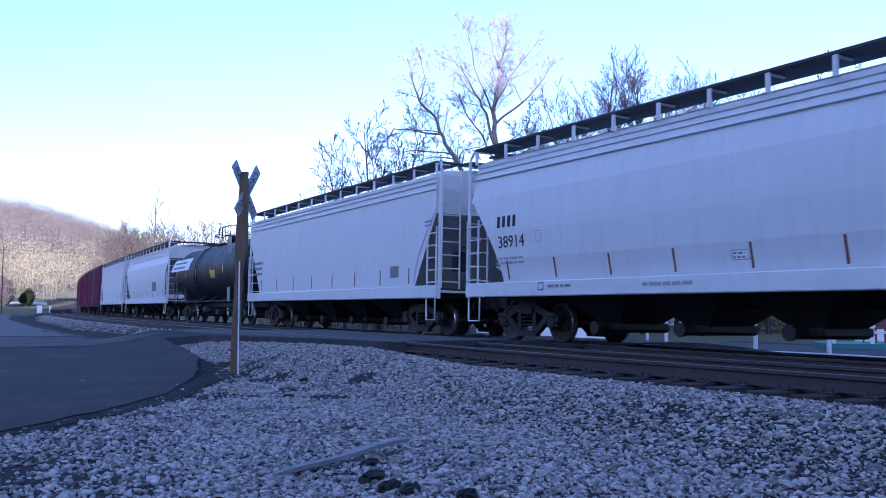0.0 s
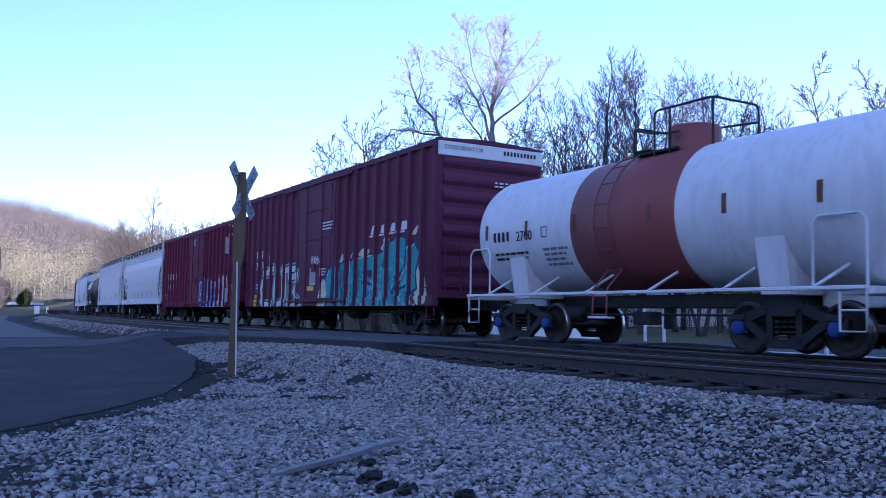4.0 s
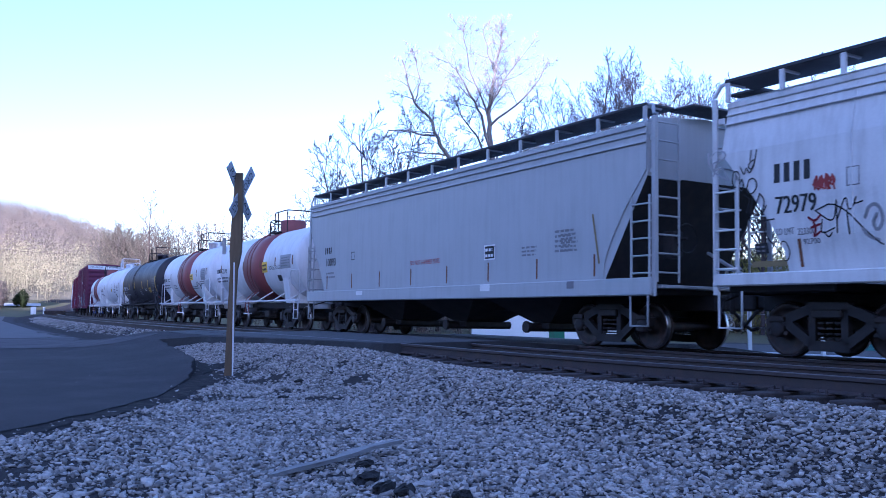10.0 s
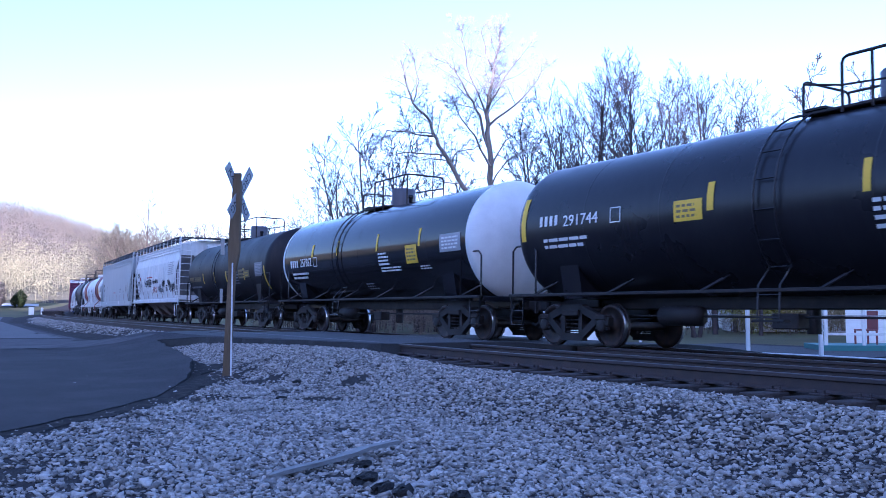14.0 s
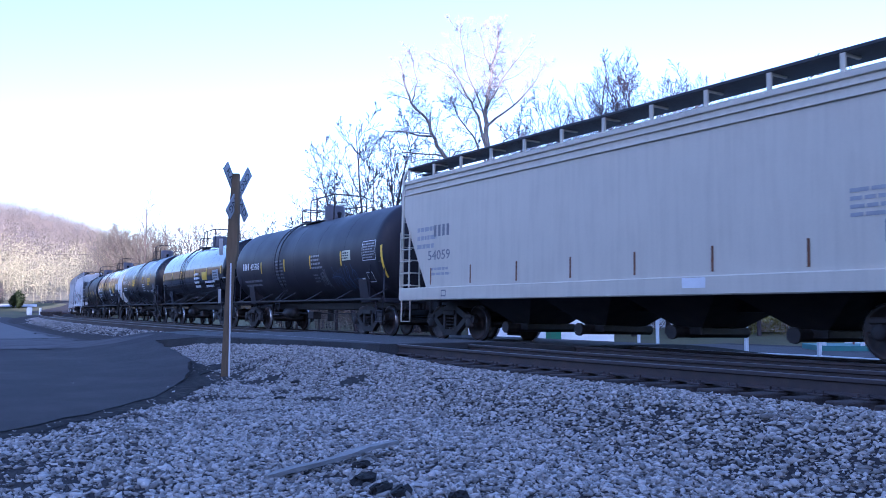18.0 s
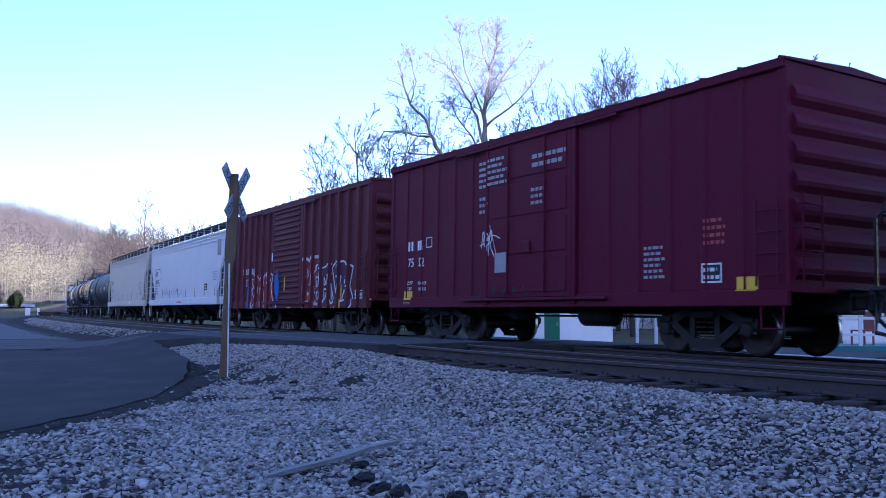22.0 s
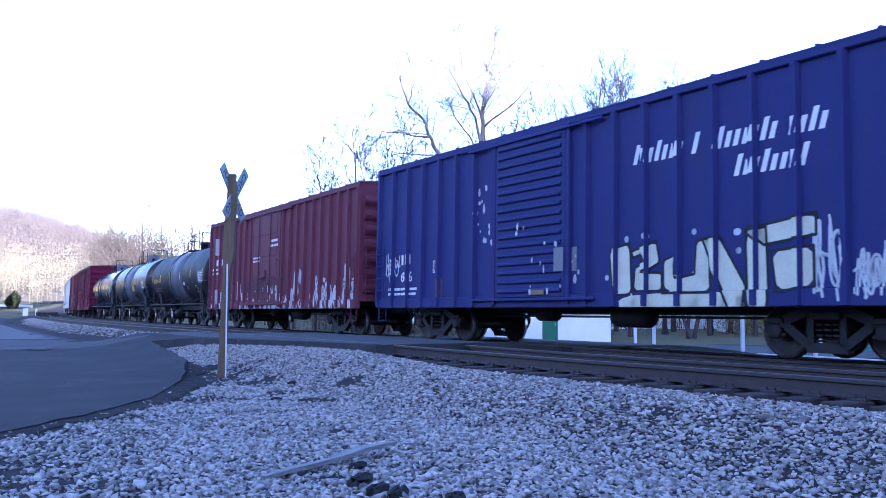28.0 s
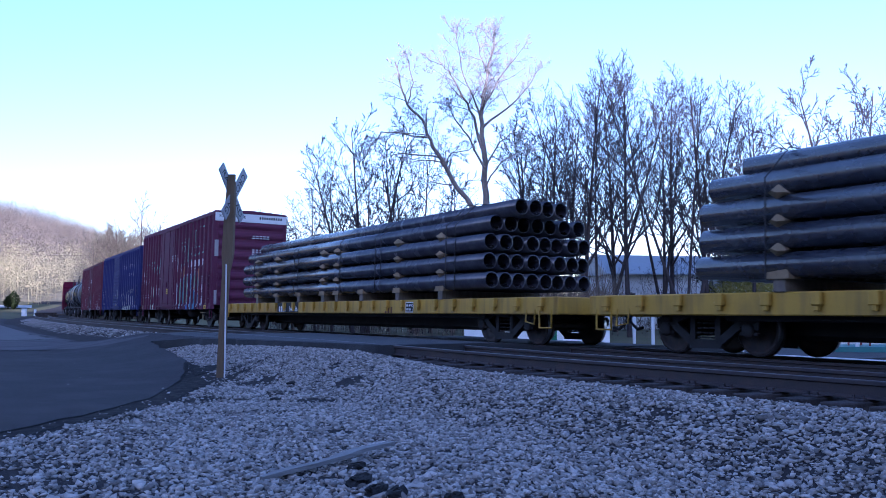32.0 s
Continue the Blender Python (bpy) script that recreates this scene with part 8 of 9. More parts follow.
placard(UT1[0], -3.77, 1.74, 0.39, 0.30, "lamp_black", "let_white", "let_white", 2)
placard(UT1[0], -4.58, 2.03, 0.90, 0.57, "let_mid", None, "let_white", 6)
small_print(UT1[0], -1.23, 1.95, 0.33, 0.27, 3, "let_dim")
marks(UT2[0], 4, 6.00, 1.90, 0.89, 0.21, "let_dim")
words(UT2[0], "71029", 4.98, 1.89, 0.72, 0.22, "let_dim", 0.012)
small_print(UT2[0], 5.98, 2.24, 1.02, 0.12, 1, "let_dim")
placard(UT2[0], -1.15, 1.91, 0.69, 0.33, "yellow", None, "let_dim", 3)
placard(UT2[0], -4.50, 1.98, 0.95, 0.58, "let_mid", None, "let_white", 6)
outline(UT2[0], -3.74, 1.58, 0.46, 0.27, 0.03, "let_white")
marks(UT3[0], 4, 5.26, 2.20, 0.85, 0.23, "let_yellow")
words(UT3[0], "41437", 4.35, 2.20, 0.87, 0.23, "let_yellow", 0.012)
small_print(UT3[0], 5.23, 1.74, 1.59, 0.25, 2, "let_dim")
placard(UT3[0], -4.59, 1.98, 0.93, 0.57, "let_mid", None, "let_white", 6)
placard(UT3[0], -1.62, 1.95, 0.36, 0.17, "let_white")
outline(UT3[0], -3.79, 1.60, 0.43, 0.29, 0.03, "let_white")
small_print(UT3[0], -2.23, 1.72, 0.38, 0.21, 2, "let_grey")
marks(HSB[0], 4, 7.20, 2.59, 1.58, 0.25, "let_white")
small_print(HSB[0], 7.36, 2.19, 1.53, 0.33, 2, "let_white")
chips(HSB[0], 7.68, 0.72, 9.42, 0.82, 60, "chip_white", 101, 0.16)
chips(HSB[0], -1.72, 0.79, 5.58, 1.08, 45, "chip_white", 102, 0.16)
scrawl(HSB[0], -4.27, 0.79, 1.88, 0.77, 4, "sp_white", 103, 0.07)
scrawl(HSB[0], 2.55, 1.14, 4.27, 0.77, 7, "sp_black", 104, 0.04)
small_print(HSB[0], 1.59, 2.47, 0.99, 0.25, 2, "let_white")
small_print(HSB[0], -0.20, 2.94, 0.88, 0.34, 2, "let_white")
placard(HSB[0], -6.51, 1.34, 0.49, 0.33, "let_grey", None, "lamp_black", 2)
placard(HSB[0], -7.31, 1.17, 0.24, 1.00, "let_dim")
marks(ANR[0], 3, 6.57, 1.90, 0.55, 0.26, "let_white")
words(ANR[0], "636", 6.60, 1.46, 0.59, 0.26, "let_white", 0.016)
small_print(ANR[0], 7.26, 1.09, 1.90, 0.25, 2, "let_white")
scrawl(ANR[0], 7.41, 1.54, 0.65, 0.64, 3, "let_white", 111, 0.05)
outline(ANR[0], 4.96, 1.64, 0.26, 0.30, 0.025, "let_white")
placard(ANR[0], 4.67, 1.03, 0.15, 0.46, "rust")
chips(ANR[0], 3.33, 2.21, 1.18, 1.45, 16, "chip_white", 112, 0.07)
chips(ANR[0], 1.42, 1.10, 2.05, 1.53, 16, "chip_white", 113, 0.06)
placard(ANR[0], 0.10, 1.49, 0.56, 0.47, "let_mid")
marks(ANR[0], 23, -2.01, 3.33, 3.97, 0.35, "let_white", 0.3, "10010002122100001020010")
marks(ANR[0], 8, -4.27, 2.84, 1.37, 0.34, "let_white", 0.3, "10010001")
AP = (-1.46, 0.68, 4.33, 1.4)
panel(ANR[0], *AP, [[(0.05, 0.22), (0.63, 0.27), (0.65, 0.02), (0.06, 0.00)]], "sp_cream", 0.006)
panel(ANR[0], *AP, [[(0.01, 0.84), (0.11, 0.89), (0.12, 0.23), (0.03, 0.23)], [(0.12, 0.78), (0.26, 0.89), (0.28, 0.62), (0.19, 0.51), (0.29, 0.49), (0.29, 0.27), (0.13, 0.27), (0.14, 0.57), (0.21, 0.65), (0.19, 0.75), (0.13, 0.70)], [(0.30, 0.64), (0.36, 0.70), (0.38, 0.42), (0.46, 0.46), (0.47, 0.84), (0.54, 0.88), (0.56, 0.24), (0.30, 0.24)], [(0.50, 0.86), (0.58, 0.88), (0.70, 0.31), (0.69, 0.04), (0.63, 0.04), (0.56, 0.46)], [(0.70, 0.91), (0.79, 0.94), (0.80, 0.01), (0.71, 0.01)], [(0.70, 0.93), (0.99, 1.04), (0.99, 0.81), (0.78, 0.74)], [(0.81, 0.67), (0.98, 0.70), (0.98, 0.28), (0.83, 0.23)]], "sp_cream", 0.009)
sketch(ANR[0], *AP, [[(0.01, 0.84), (0.11, 0.89), (0.12, 0.23), (0.03, 0.23), (0.01, 0.84)], [(0.12, 0.78), (0.26, 0.89), (0.28, 0.62), (0.19, 0.51), (0.29, 0.49), (0.29, 0.27), (0.13, 0.27), (0.14, 0.57), (0.21, 0.65), (0.19, 0.75), (0.13, 0.70), (0.12, 0.78)], [(0.30, 0.64), (0.36, 0.70), (0.38, 0.42), (0.46, 0.46), (0.47, 0.84), (0.54, 0.88), (0.56, 0.24), (0.30, 0.24), (0.30, 0.64)], [(0.50, 0.86), (0.58, 0.88), (0.70, 0.31), (0.69, 0.04), (0.63, 0.04), (0.56, 0.46), (0.50, 0.86)], [(0.70, 0.91), (0.79, 0.94), (0.80, 0.01), (0.71, 0.01), (0.70, 0.91)], [(0.70, 0.93), (0.99, 1.04), (0.99, 0.81), (0.78, 0.74), (0.70, 0.93)], [(0.81, 0.67), (0.98, 0.70), (0.98, 0.28), (0.83, 0.23), (0.81, 0.67)]], "sp_black", 0.045, "graffiti_outline", "black sprayed outlines", 0.012)
sketch(ANR[0], *AP, [[(0.09, 0.94), (0.09, 0.95)], [(0.21, 0.96), (0.21, 0.96)], [(0.46, 0.96), (0.46, 0.96)], [(0.66, 0.91), (0.67, 0.91)], [(0.67, 0.70), (0.67, 0.70)], [(-0.03, 0.46), (-0.03, 0.46)]], "sp_pale", 0.11, "spray_dots", "pale sprayed dots")
chips(ANR[0], -1.79, 0.66, 2.65, 0.22, 40, "sp_cream", 115, 0.14)
scrawl(ANR[0], -5.68, 0.91, 0.49, 1.11, 2, "sp_white", 116, 0.05)
scrawl(ANR[0], -6.35, 0.90, 0.53, 0.67, 3, "sp_white", 117, 0.04)
placard(ANR[0], -6.91, 1.03, 0.15, 0.93, "rust")
small_print(ANR[0], -7.16, 1.15, 0.31, 0.10, 1, "let_white")
placard(ANR[0], 0.87, 1.01, 0.46, 0.13, "let_dim")
scrawl(BN3[0], -0.72, 0.91, 0.68, 1.20, 2, "sp_white", 126, 0.06)
spray(BN3[0], 5.28, 0.69, 1.12, 1.26, 1, "sp_cream", "sp_green", 127, 0.3, None, "maroon", [4])
scrawl(BN3[0], 3.79, 1.50, 0.52, 0.60, 2, "sp_white", 128, 0.04)
marks(BN3[0], 2, 7.03, 2.62, 0.42, 0.26, "let_white")
words(BN3[0], "761 844", 7.14, 2.16, 1.16, 0.28, "let_white", 0.012)
small_print(BN3[0], 7.1, 1.4, 1.2, 0.25, 2, "let_white")
scrawl(BN3[0], -1.91, 2.45, 0.57, 0.41, 2, "let_white", 129, 0.05)
scrawl(BN3[0], -4.14, 2.45, 0.66, 0.35, 3, "let_white", 130, 0.04)
small_print(BN3[0], -5.65, 1.92, 0.45, 0.38, 4, "let_grey")
scrawl(BN3[0], -5.65, 1.62, 0.54, 0.26, 4, "let_white", 131, 0.04)
outline(BN3[0], -5.68, 1.32, 0.40, 0.28, 0.04, "let_white")
scrawl(BN3[0], -5.66, 0.96, 0.45, 0.34, 4, "let_white", 132, 0.04)
placard(BN3[0], -6.50, 0.99, 0.45, 0.23, "let_dim")
placard(BN3[0], -6.34, 0.80, 0.42, 0.17, "yellow", None, "lamp_black", 2)
small_print(BN3[0], -0.03, 3.15, 1.04, 0.34, 3, "let_white")
placard(BN3[0], 1.16, 1.57, 0.43, 0.25, "yellow", None, "lamp_black", 2)
scrawl(BN3[0], -0.80, 2.56, 0.27, 0.68, 1, "let_white", 133, 0.04)
placard(BN3[0], 7.54, 0.81, 0.58, 0.49, "let_dim")
small_print(BN3[0], 3.17, 2.34, 0.68, 0.15, 1, "let_grey")
chips(BN3[0], -5.30, 0.83, 0.30, 1.43, 14, "sp_orange", 134, 0.1)
marks(CEF[0], 4, 5.26, 2.62, 0.69, 0.29, "lamp_black")
words(CEF[0], "72979", 5.26, 2.15, 0.70, 0.26, "lamp_black", 0.02)
words(CEF[0], "LD LMT", 5.26, 1.83, 0.31, 0.10, "let_mid", 0.006)
words(CEF[0], "223300", 4.89, 1.81, 0.29, 0.10, "let_mid", 0.006)
words(CEF[0], "92700", 4.81, 1.67, 0.28, 0.08, "let_mid", 0.006)
placard(CEF[0], 5.67, 1.57, 0.24, 0.16, "lamp_black", None, "let_mid", 2)
placard(CEF[0], 5.78, 1.37, 0.77, 0.09, "let_dim")
outline(CEF[0], 4.06, 2.44, 0.20, 0.27, 0.015, "let_mid")
small_print(CEF[0], 4.86, 1.36, 0.53, 0.04, 1, "let_mid")
sketch(CEF[0], 6.05, 1.57, 0.81, 1.65, [[(.45, .98), (.42, .86), (.55, .9), (.35, .84), (.5, .78), (.58, .98)], [(.04, .8), (.0, .7), (.08, .63), (.2, .72), (.16, .8), (.04, .8)], [(.2, .84), (.3, .74), (.34, .84), (.42, .75), (.5, .83)], [(.24, .72), (.16, .66), (.22, .58), (.3, .66), (.24, .72)], [(.4, .7), (.34, .58), (.5, .56), (.62, .64), (.52, .72), (.4, .7)], [(.3, .56), (.44, .52), (.34, .4)], [(.5, .54), (.4, .32)], [(.66, .56), (.52, .42), (.58, .34), (.72, .4), (.76, .5), (.66, .56)], [(.8, .44), (.58, .28), (.5, .14)], [(.62, .3), (.96, .31)], [(.64, .3), (.8, .12), (.98, .04), (1.1, -.1), (1.24, -.02), (1.18, .1), (1.06, .1), (1.02, 0)]], "sp_black", 0.02)
sketch(CEF[0], 4.59, 1.58, 1.03, 0.85, [[(.02, .66), (.35, .8), (.9, .08), (.98, .02)], [(.02, .66), (.3, .4), (.35, .8)], [(.12, .5), (.08, .24), (.3, .34)], [(.35, .78), (.34, .26)], [(.5, .62), (.52, .22)], [(.36, .5), (.5, .9), (.52, .6), (.6, .66), (.66, .86), (.6, .7), (.74, .74)], [(.14, .3), (.2, .18), (.26, .26)]], "sp_black", 0.02)
sketch(CEF[0], 4.69, 1.72, 0.20, 0.37, [[(0, .9), (.5, .7), (1, .95)], [(.4, .7), (.6, .4), (.3, .1), (.9, .3)], [(.2, .5), (.9, .6)]], "sp_maroon", 0.035)
scrawl(CEF[0], 4.58, 2.43, 0.34, 0.20, 4, "let_red", 51, 0.03)
sketch(CEF[0], 3.84, 1.66, 0.34, 0.54, [[(.1, .6), (.3, .9), (.7, .9), (.9, .5), (.6, .2), (.4, .45), (.6, .65)], [(0, .3), (.2, .1), (.6, 0)]], "let_grey", 0.05)
sketch(CEF[0], 6.55, 2.77, 0.44, 0.55, [[(.1, .7), (.4, 1), (.9, .8), (.7, .6), (.2, .6), (.3, .3), (.7, .45), (1, 0)], [(0, .9), (.1, .4), (.9, .02)], [(.4, .5), (.3, .2)]], "let_grey", 0.03)
small_print(FIN[0], -5.16, 1.84, 0.58, 0.49, 5, "let_mid")
sketch(FIN[0], -6.30, 1.59, 0.24, 0.92, [[(.15, 1), (.9, 0)]], "let_dim", 0.05, "streak", "mustard streak of paint")
marks(ATW[0], 5, 5.31, 2.23, 0.82, 0.24, "let_white", 0, "11211")
words(ATW[0], "75", 5.32, 1.82, 0.30, 0.22, "let_white", 0.014)
words(ATW[0], "52", 4.78, 1.82, 0.28, 0.22, "let_white", 0.014)
words(ATW[0], "LD LMT", 5.36, 1.36, 0.31, 0.10, "let_white", 0.005)
words(ATW[0], "LT WT", 5.36, 1.21, 0.26, 0.10, "let_white", 0.005)
words(ATW[0], "191300 LB", 4.80, 1.36, 0.43, 0.08, "let_white", 0.004)
words(ATW[0], "71100 LB", 4.77, 1.21, 0.39, 0.08, "let_white", 0.004)
placard(ATW[0], 5.43, 0.98, 0.37, 0.22, "yellow")
small_print(ATW[0], 5.46, 0.86, 0.45, 0.08, 2, "let_grey")
panel(WRW[0], -2.10, 0.63, 3.09, 1.61, [[(0, .7), (.1, .95), (.35, .97), (.55, .6), (.4, .2), (0, .2)], [(.35, .97), (.75, 1), (1, .85), (.97, .6), (1, .4), (1, .1), (.9, .15), (.4, .2)]], "sp_plum")
sketch(WRW[0], -2.10, 0.63, 3.09, 1.61, [[(0, .55), (.02, .8), (.08, .84), (.09, .94), (.2, .93), (.2, .86), (.49, .93)], [(.5, .86), (.6, .38)], [(.52, .88), (.58, .95), (.76, .96), (1, .84), (.93, .5), (.84, .48)], [(.93, .5), (1, .3), (.99, .15), (.9, .06)], [(.08, .7), (.16, .7), (.15, .52), (.1, .52), (.08, .7)], [(.3, .68), (.3, .54), (.35, .56), (.3, .68)], [(.4, .72), (.42, .5), (.46, .72), (.4, .72)], [(.24, .8), (.22, .55)], [(.04, .52), (.06, .38)], [(.66, .68), (.72, .68), (.66, .36), (.63, .66)], [(.8, .6), (.88, .66), (.88, .54), (.8, .56), (.8, .6)], [(.74, .22), (.8, .42), (.88, .38), (.82, .24), (.74, .22)], [(.3, .46), (.38, .46), (.31, .2), (.3, .46)], [(.1, .4), (.18, .44), (.16, .3), (.11, .28), (.1, .4), (.11, .16)], [(.48, .55), (.5, .18), (.56, .2), (.48, .55)], [(.24, .4), (.22, .18)], [(.4, .3), (.42, .14)], [(.04, .1), (.05, -.02), (.14, 0), (.15, .08)], [(.23, .1), (.25, .0), (.33, .0), (.34, .1)], [(.4, .1), (.41, 0), (.5, .0), (.52, .1)], [(.58, .12), (.62, -.02), (.7, .06), (.75, -.03), (.82, .05), (.86, -.03), (.96, .08)]], "sp_white", 0.055, "graffiti_outline", "white sprayed outlines")
sketch(WRW[0], -3.26, 2.01, 0.17, 0.27, [[(.3, 1), (.5, 0)]], "sp_green", 0.07)
sketch(WRW[0], -4.07, 2.01, 0.15, 0.24, [[(.3, 1), (.5, 0)]], "sp_green", 0.07)
sketch(WRW[0], -4.26, 0.76, 0.18, 0.69, [[(.6, 1), (.3, 0)]], "let_yellow", 0.1)
placard(WRW[0], -6.42, 1.00, 0.12, 0.92, "let_yellow")
placard(GAT[0], 3.52, 1.98, 0.14, 0.47, "yellow")
placard(GAT[0], 1.33, 1.99, 0.13, 0.45, "yellow")
placard(GAT[0], -1.54, 1.96, 0.11, 0.46, "yellow")
placard(TIL[0], 0.93, 2.35, 0.14, 0.48, "yellow")
placard(TIL[0], -1.86, 2.35, 0.12, 0.48, "yellow")
placard(TIL[0], -4.42, 2.35, 0.12, 0.47, "yellow")
placard(TIL[0], 6.03, 2.15, 0.15, 0.92, "yellow")
placard(UT2[0], 3.84, 2.29, 0.14, 0.42, "yellow")
placard(UT2[0], -1.08, 2.29, 0.11, 0.43, "yellow")
placard(UT2[0], -3.30, 2.25, 0.10, 0.46, "yellow")
panel(BN2[0], 0.50, 0.63, 7.61, 2.27, [[(.02, .03), (.06, .15), (.11, .44), (.14, .44), (.17, .26), (.11, .02)], [(.25, .64), (.29, .80), (.30, .67)], [(.43, .71), (.47, .81), (.55, .78), (.52, .69)], [(.62, .76), (.71, .93), (.70, .73)], [(.87, .89), (.93, 1.01), (.91, .87)], [(.89, .52), (.94, .56), (.98, .37), (1.00, .09), (.91, .07)], [(.36, .69), (.39, .79), (.38, .70)]], "sp_cream", 0.006)
panel(BN2[0], 0.50, 0.63, 7.61, 2.27, [[(.11, .02), (.17, .15), (.14, .44), (.20, .61), (.32, .64), (.32, .04)], [(.26, .63), (.32, .65), (.34, .20), (.36, .66), (.45, .69), (.45, .03), (.27, .03)], [(.39, .66), (.58, .70), (.58, .52), (.50, .47), (.58, .38), (.61, .03), (.39, .03)], [(.56, .68), (.66, .72), (.70, .83), (.84, .89), (.83, .56), (.78, .33), (.76, .03), (.56, .03)], [(.81, .37), (.85, .71), (.90, .80), (.94, .67), (.91, .44), (.92, .24), (.87, .21), (.87, .07), (.71, .04)]], "sp_teal", 0.008)
sketch(BN2[0], 0.50, 0.63, 7.61, 2.27, [[(.14, .44), (.20, .61), (.26, .63), (.30, .05)], [(.20, .15), (.22, .44), (.24, .15), (.20, .13)], [(.32, .65), (.33, .20), (.34, .16), (.35, .22), (.35, .65)], [(.43, .67), (.43, .13), (.39, .09)], [(.48, .48), (.56, .51), (.58, .33), (.50, .37), (.48, .48)], [(.67, .71), (.66, .56), (.69, .54), (.70, .83)], [(.84, .89), (.83, .52), (.76, .35), (.73, .22), (.84, .30)], [(.90, .80), (.94, .67), (.91, .44), (.92, .26), (.86, .20), (.87, .07)]], "sp_navy", 0.08, "graffiti_outline", "dark sprayed outlines")
sketch(BN2[0], 0.50, 0.63, 7.61, 2.27, [[(.31, .64), (.32, .17)], [(.36, .65), (.35, .16)], [(.43, .68), (.56, .70)], [(.59, .26), (.62, .33)], [(.83, .51), (.79, .36)], [(.85, .71), (.90, .78)], [(.17, .48), (.18, .56)]], "sp_white", 0.04, "graffiti_highlight", "white sprayed highlights")
chips(BN2[0], -1.30, 0.71, 5.18, 1.33, 170, "sp_pale_teal", 4, 0.06)
chips(BN2[0], -1.30, 0.71, 5.18, 1.33, 130, "sp_deep_teal", 14, 0.05)
sketch(BN2[0], 6.33, 0.56, 5.03, 2.03, [[(.35, .79), (.16, .70), (.08, .43), (.13, .16), (.33, .12)], [(.41, .74), (.36, .31), (.47, .13), (.60, .22), (.60, .70)], [(.53, .73), (.81, .75)], [(.71, .73), (.67, .10)], [(.74, .61), (.89, .64), (.77, .36), (.93, .16), (.74, .10)]], "sp_green", 0.42, "graffiti_halo", "green sprayed border", 0.008)
sketch(BN2[0], 6.33, 0.56, 5.03, 2.03, [[(.35, .79), (.16, .70), (.08, .43), (.13, .16), (.33, .12)], [(.41, .74), (.36, .31), (.47, .13), (.60, .22), (.60, .70)], [(.53, .73), (.81, .75)], [(.71, .73), (.67, .10)], [(.74, .61), (.89, .64), (.77, .36), (.93, .16), (.74, .10)]], "sp_black", 0.31, "graffiti_outline", "black sprayed outlines", 0.011)
sketch(BN2[0], 6.33, 0.56, 5.03, 2.03, [[(.35, .79), (.16, .70), (.08, .43), (.13, .16), (.33, .12)], [(.41, .74), (.36, .31), (.47, .13), (.60, .22), (.60, .70)], [(.53, .73), (.81, .75)], [(.71, .73), (.67, .10)], [(.74, .61), (.89, .64), (.77, .36), (.93, .16), (.74, .10)]], "sp_white", 0.21, "graffiti_fill", "white block shapes", 0.013)
marks(BN2[0], 4, -3.67, 2.81, 2.49, 0.23, "let_white", 0.35)
marks(BN2[0], 4, -3.58, 2.74, 2.46, 0.05, "let_white")
BP = (-1.37, 0.72, 3.83, 1.8)
chips(BN3[0], BP[0] + 0.35, BP[1] + 0.5, BP[2] + 0.7, 1.3, 60, "sp_orange", 6, 0.2)
PIECE = [[(0.02, 0.39), (0.02, 0.57), (0.07, 0.82), (0.15, 0.86), (0.21, 0.73), (0.18, 0.54), (0.12, 0.46), (0.11, 0.24), (0.07, 0.11), (0.03, 0.24)], [(0.20, 0.76), (0.26, 0.88), (0.32, 0.82), (0.30, 0.71), (0.24, 0.65), (0.31, 0.60), (0.33, 0.43), (0.28, 0.24), (0.20, 0.18), (0.18, 0.39)], [(0.33, 0.87), (0.47, 0.93), (0.54, 0.84), (0.53, 0.63), (0.47, 0.53), (0.57, 0.28), (0.51, 0.19), (0.43, 0.35), (0.40, 0.18), (0.35, 0.24)], [(0.56, 0.88), (0.66, 0.93), (0.73, 0.93), (0.66, 0.76), (0.61, 0.67), (0.75, 0.63), (0.71, 0.54), (0.59, 0.56)], [(0.76, 0.84), (0.84, 0.96), (0.93, 0.93), (0.96, 0.71), (0.94, 0.54), (0.86, 0.55), (0.78, 0.67)], [(0.60, 0.16), (0.62, 0.35), (0.70, 0.50), (0.87, 0.49), (0.99, 0.35), (0.96, 0.18), (0.84, 0.04), (0.70, 0.02)]]
sketch(BN3[0], *BP, [p + p[:1] for p in PIECE], "sp_pale", 0.2, "graffiti_halo", "pale sprayed border", 0.011)
sketch(BN3[0], *BP, [p + p[:1] for p in PIECE], "sp_navy", 0.11, "graffiti_outline", "dark sprayed outlines", 0.013)
panel(BN3[0], *BP, PIECE[0::2], "sp_leaf", 0.015)
panel(BN3[0], *BP, PIECE[1::2], "sp_pool", 0.015)
sketch(BN3[0], *BP, [[(0.10, 0.63), (0.12, 0.71), (0.11, 0.75), (0.10, 0.63)], [(0.25, 0.55), (0.27, 0.60)], [(0.43, 0.63), (0.45, 0.73), (0.42, 0.75), (0.43, 0.63)], [(0.86, 0.71), (0.88, 0.78)], [(0.64, 0.63), (0.69, 0.71)], [(0.69, 0.27), (0.88, 0.28)]], "sp_navy", 0.06, "graffiti_outline", "dark sprayed outlines", 0.018)
chips(BN3[0], -1.45, 0.76, 3.72, 0.91, 26, "sp_blue", 9, 0.12)
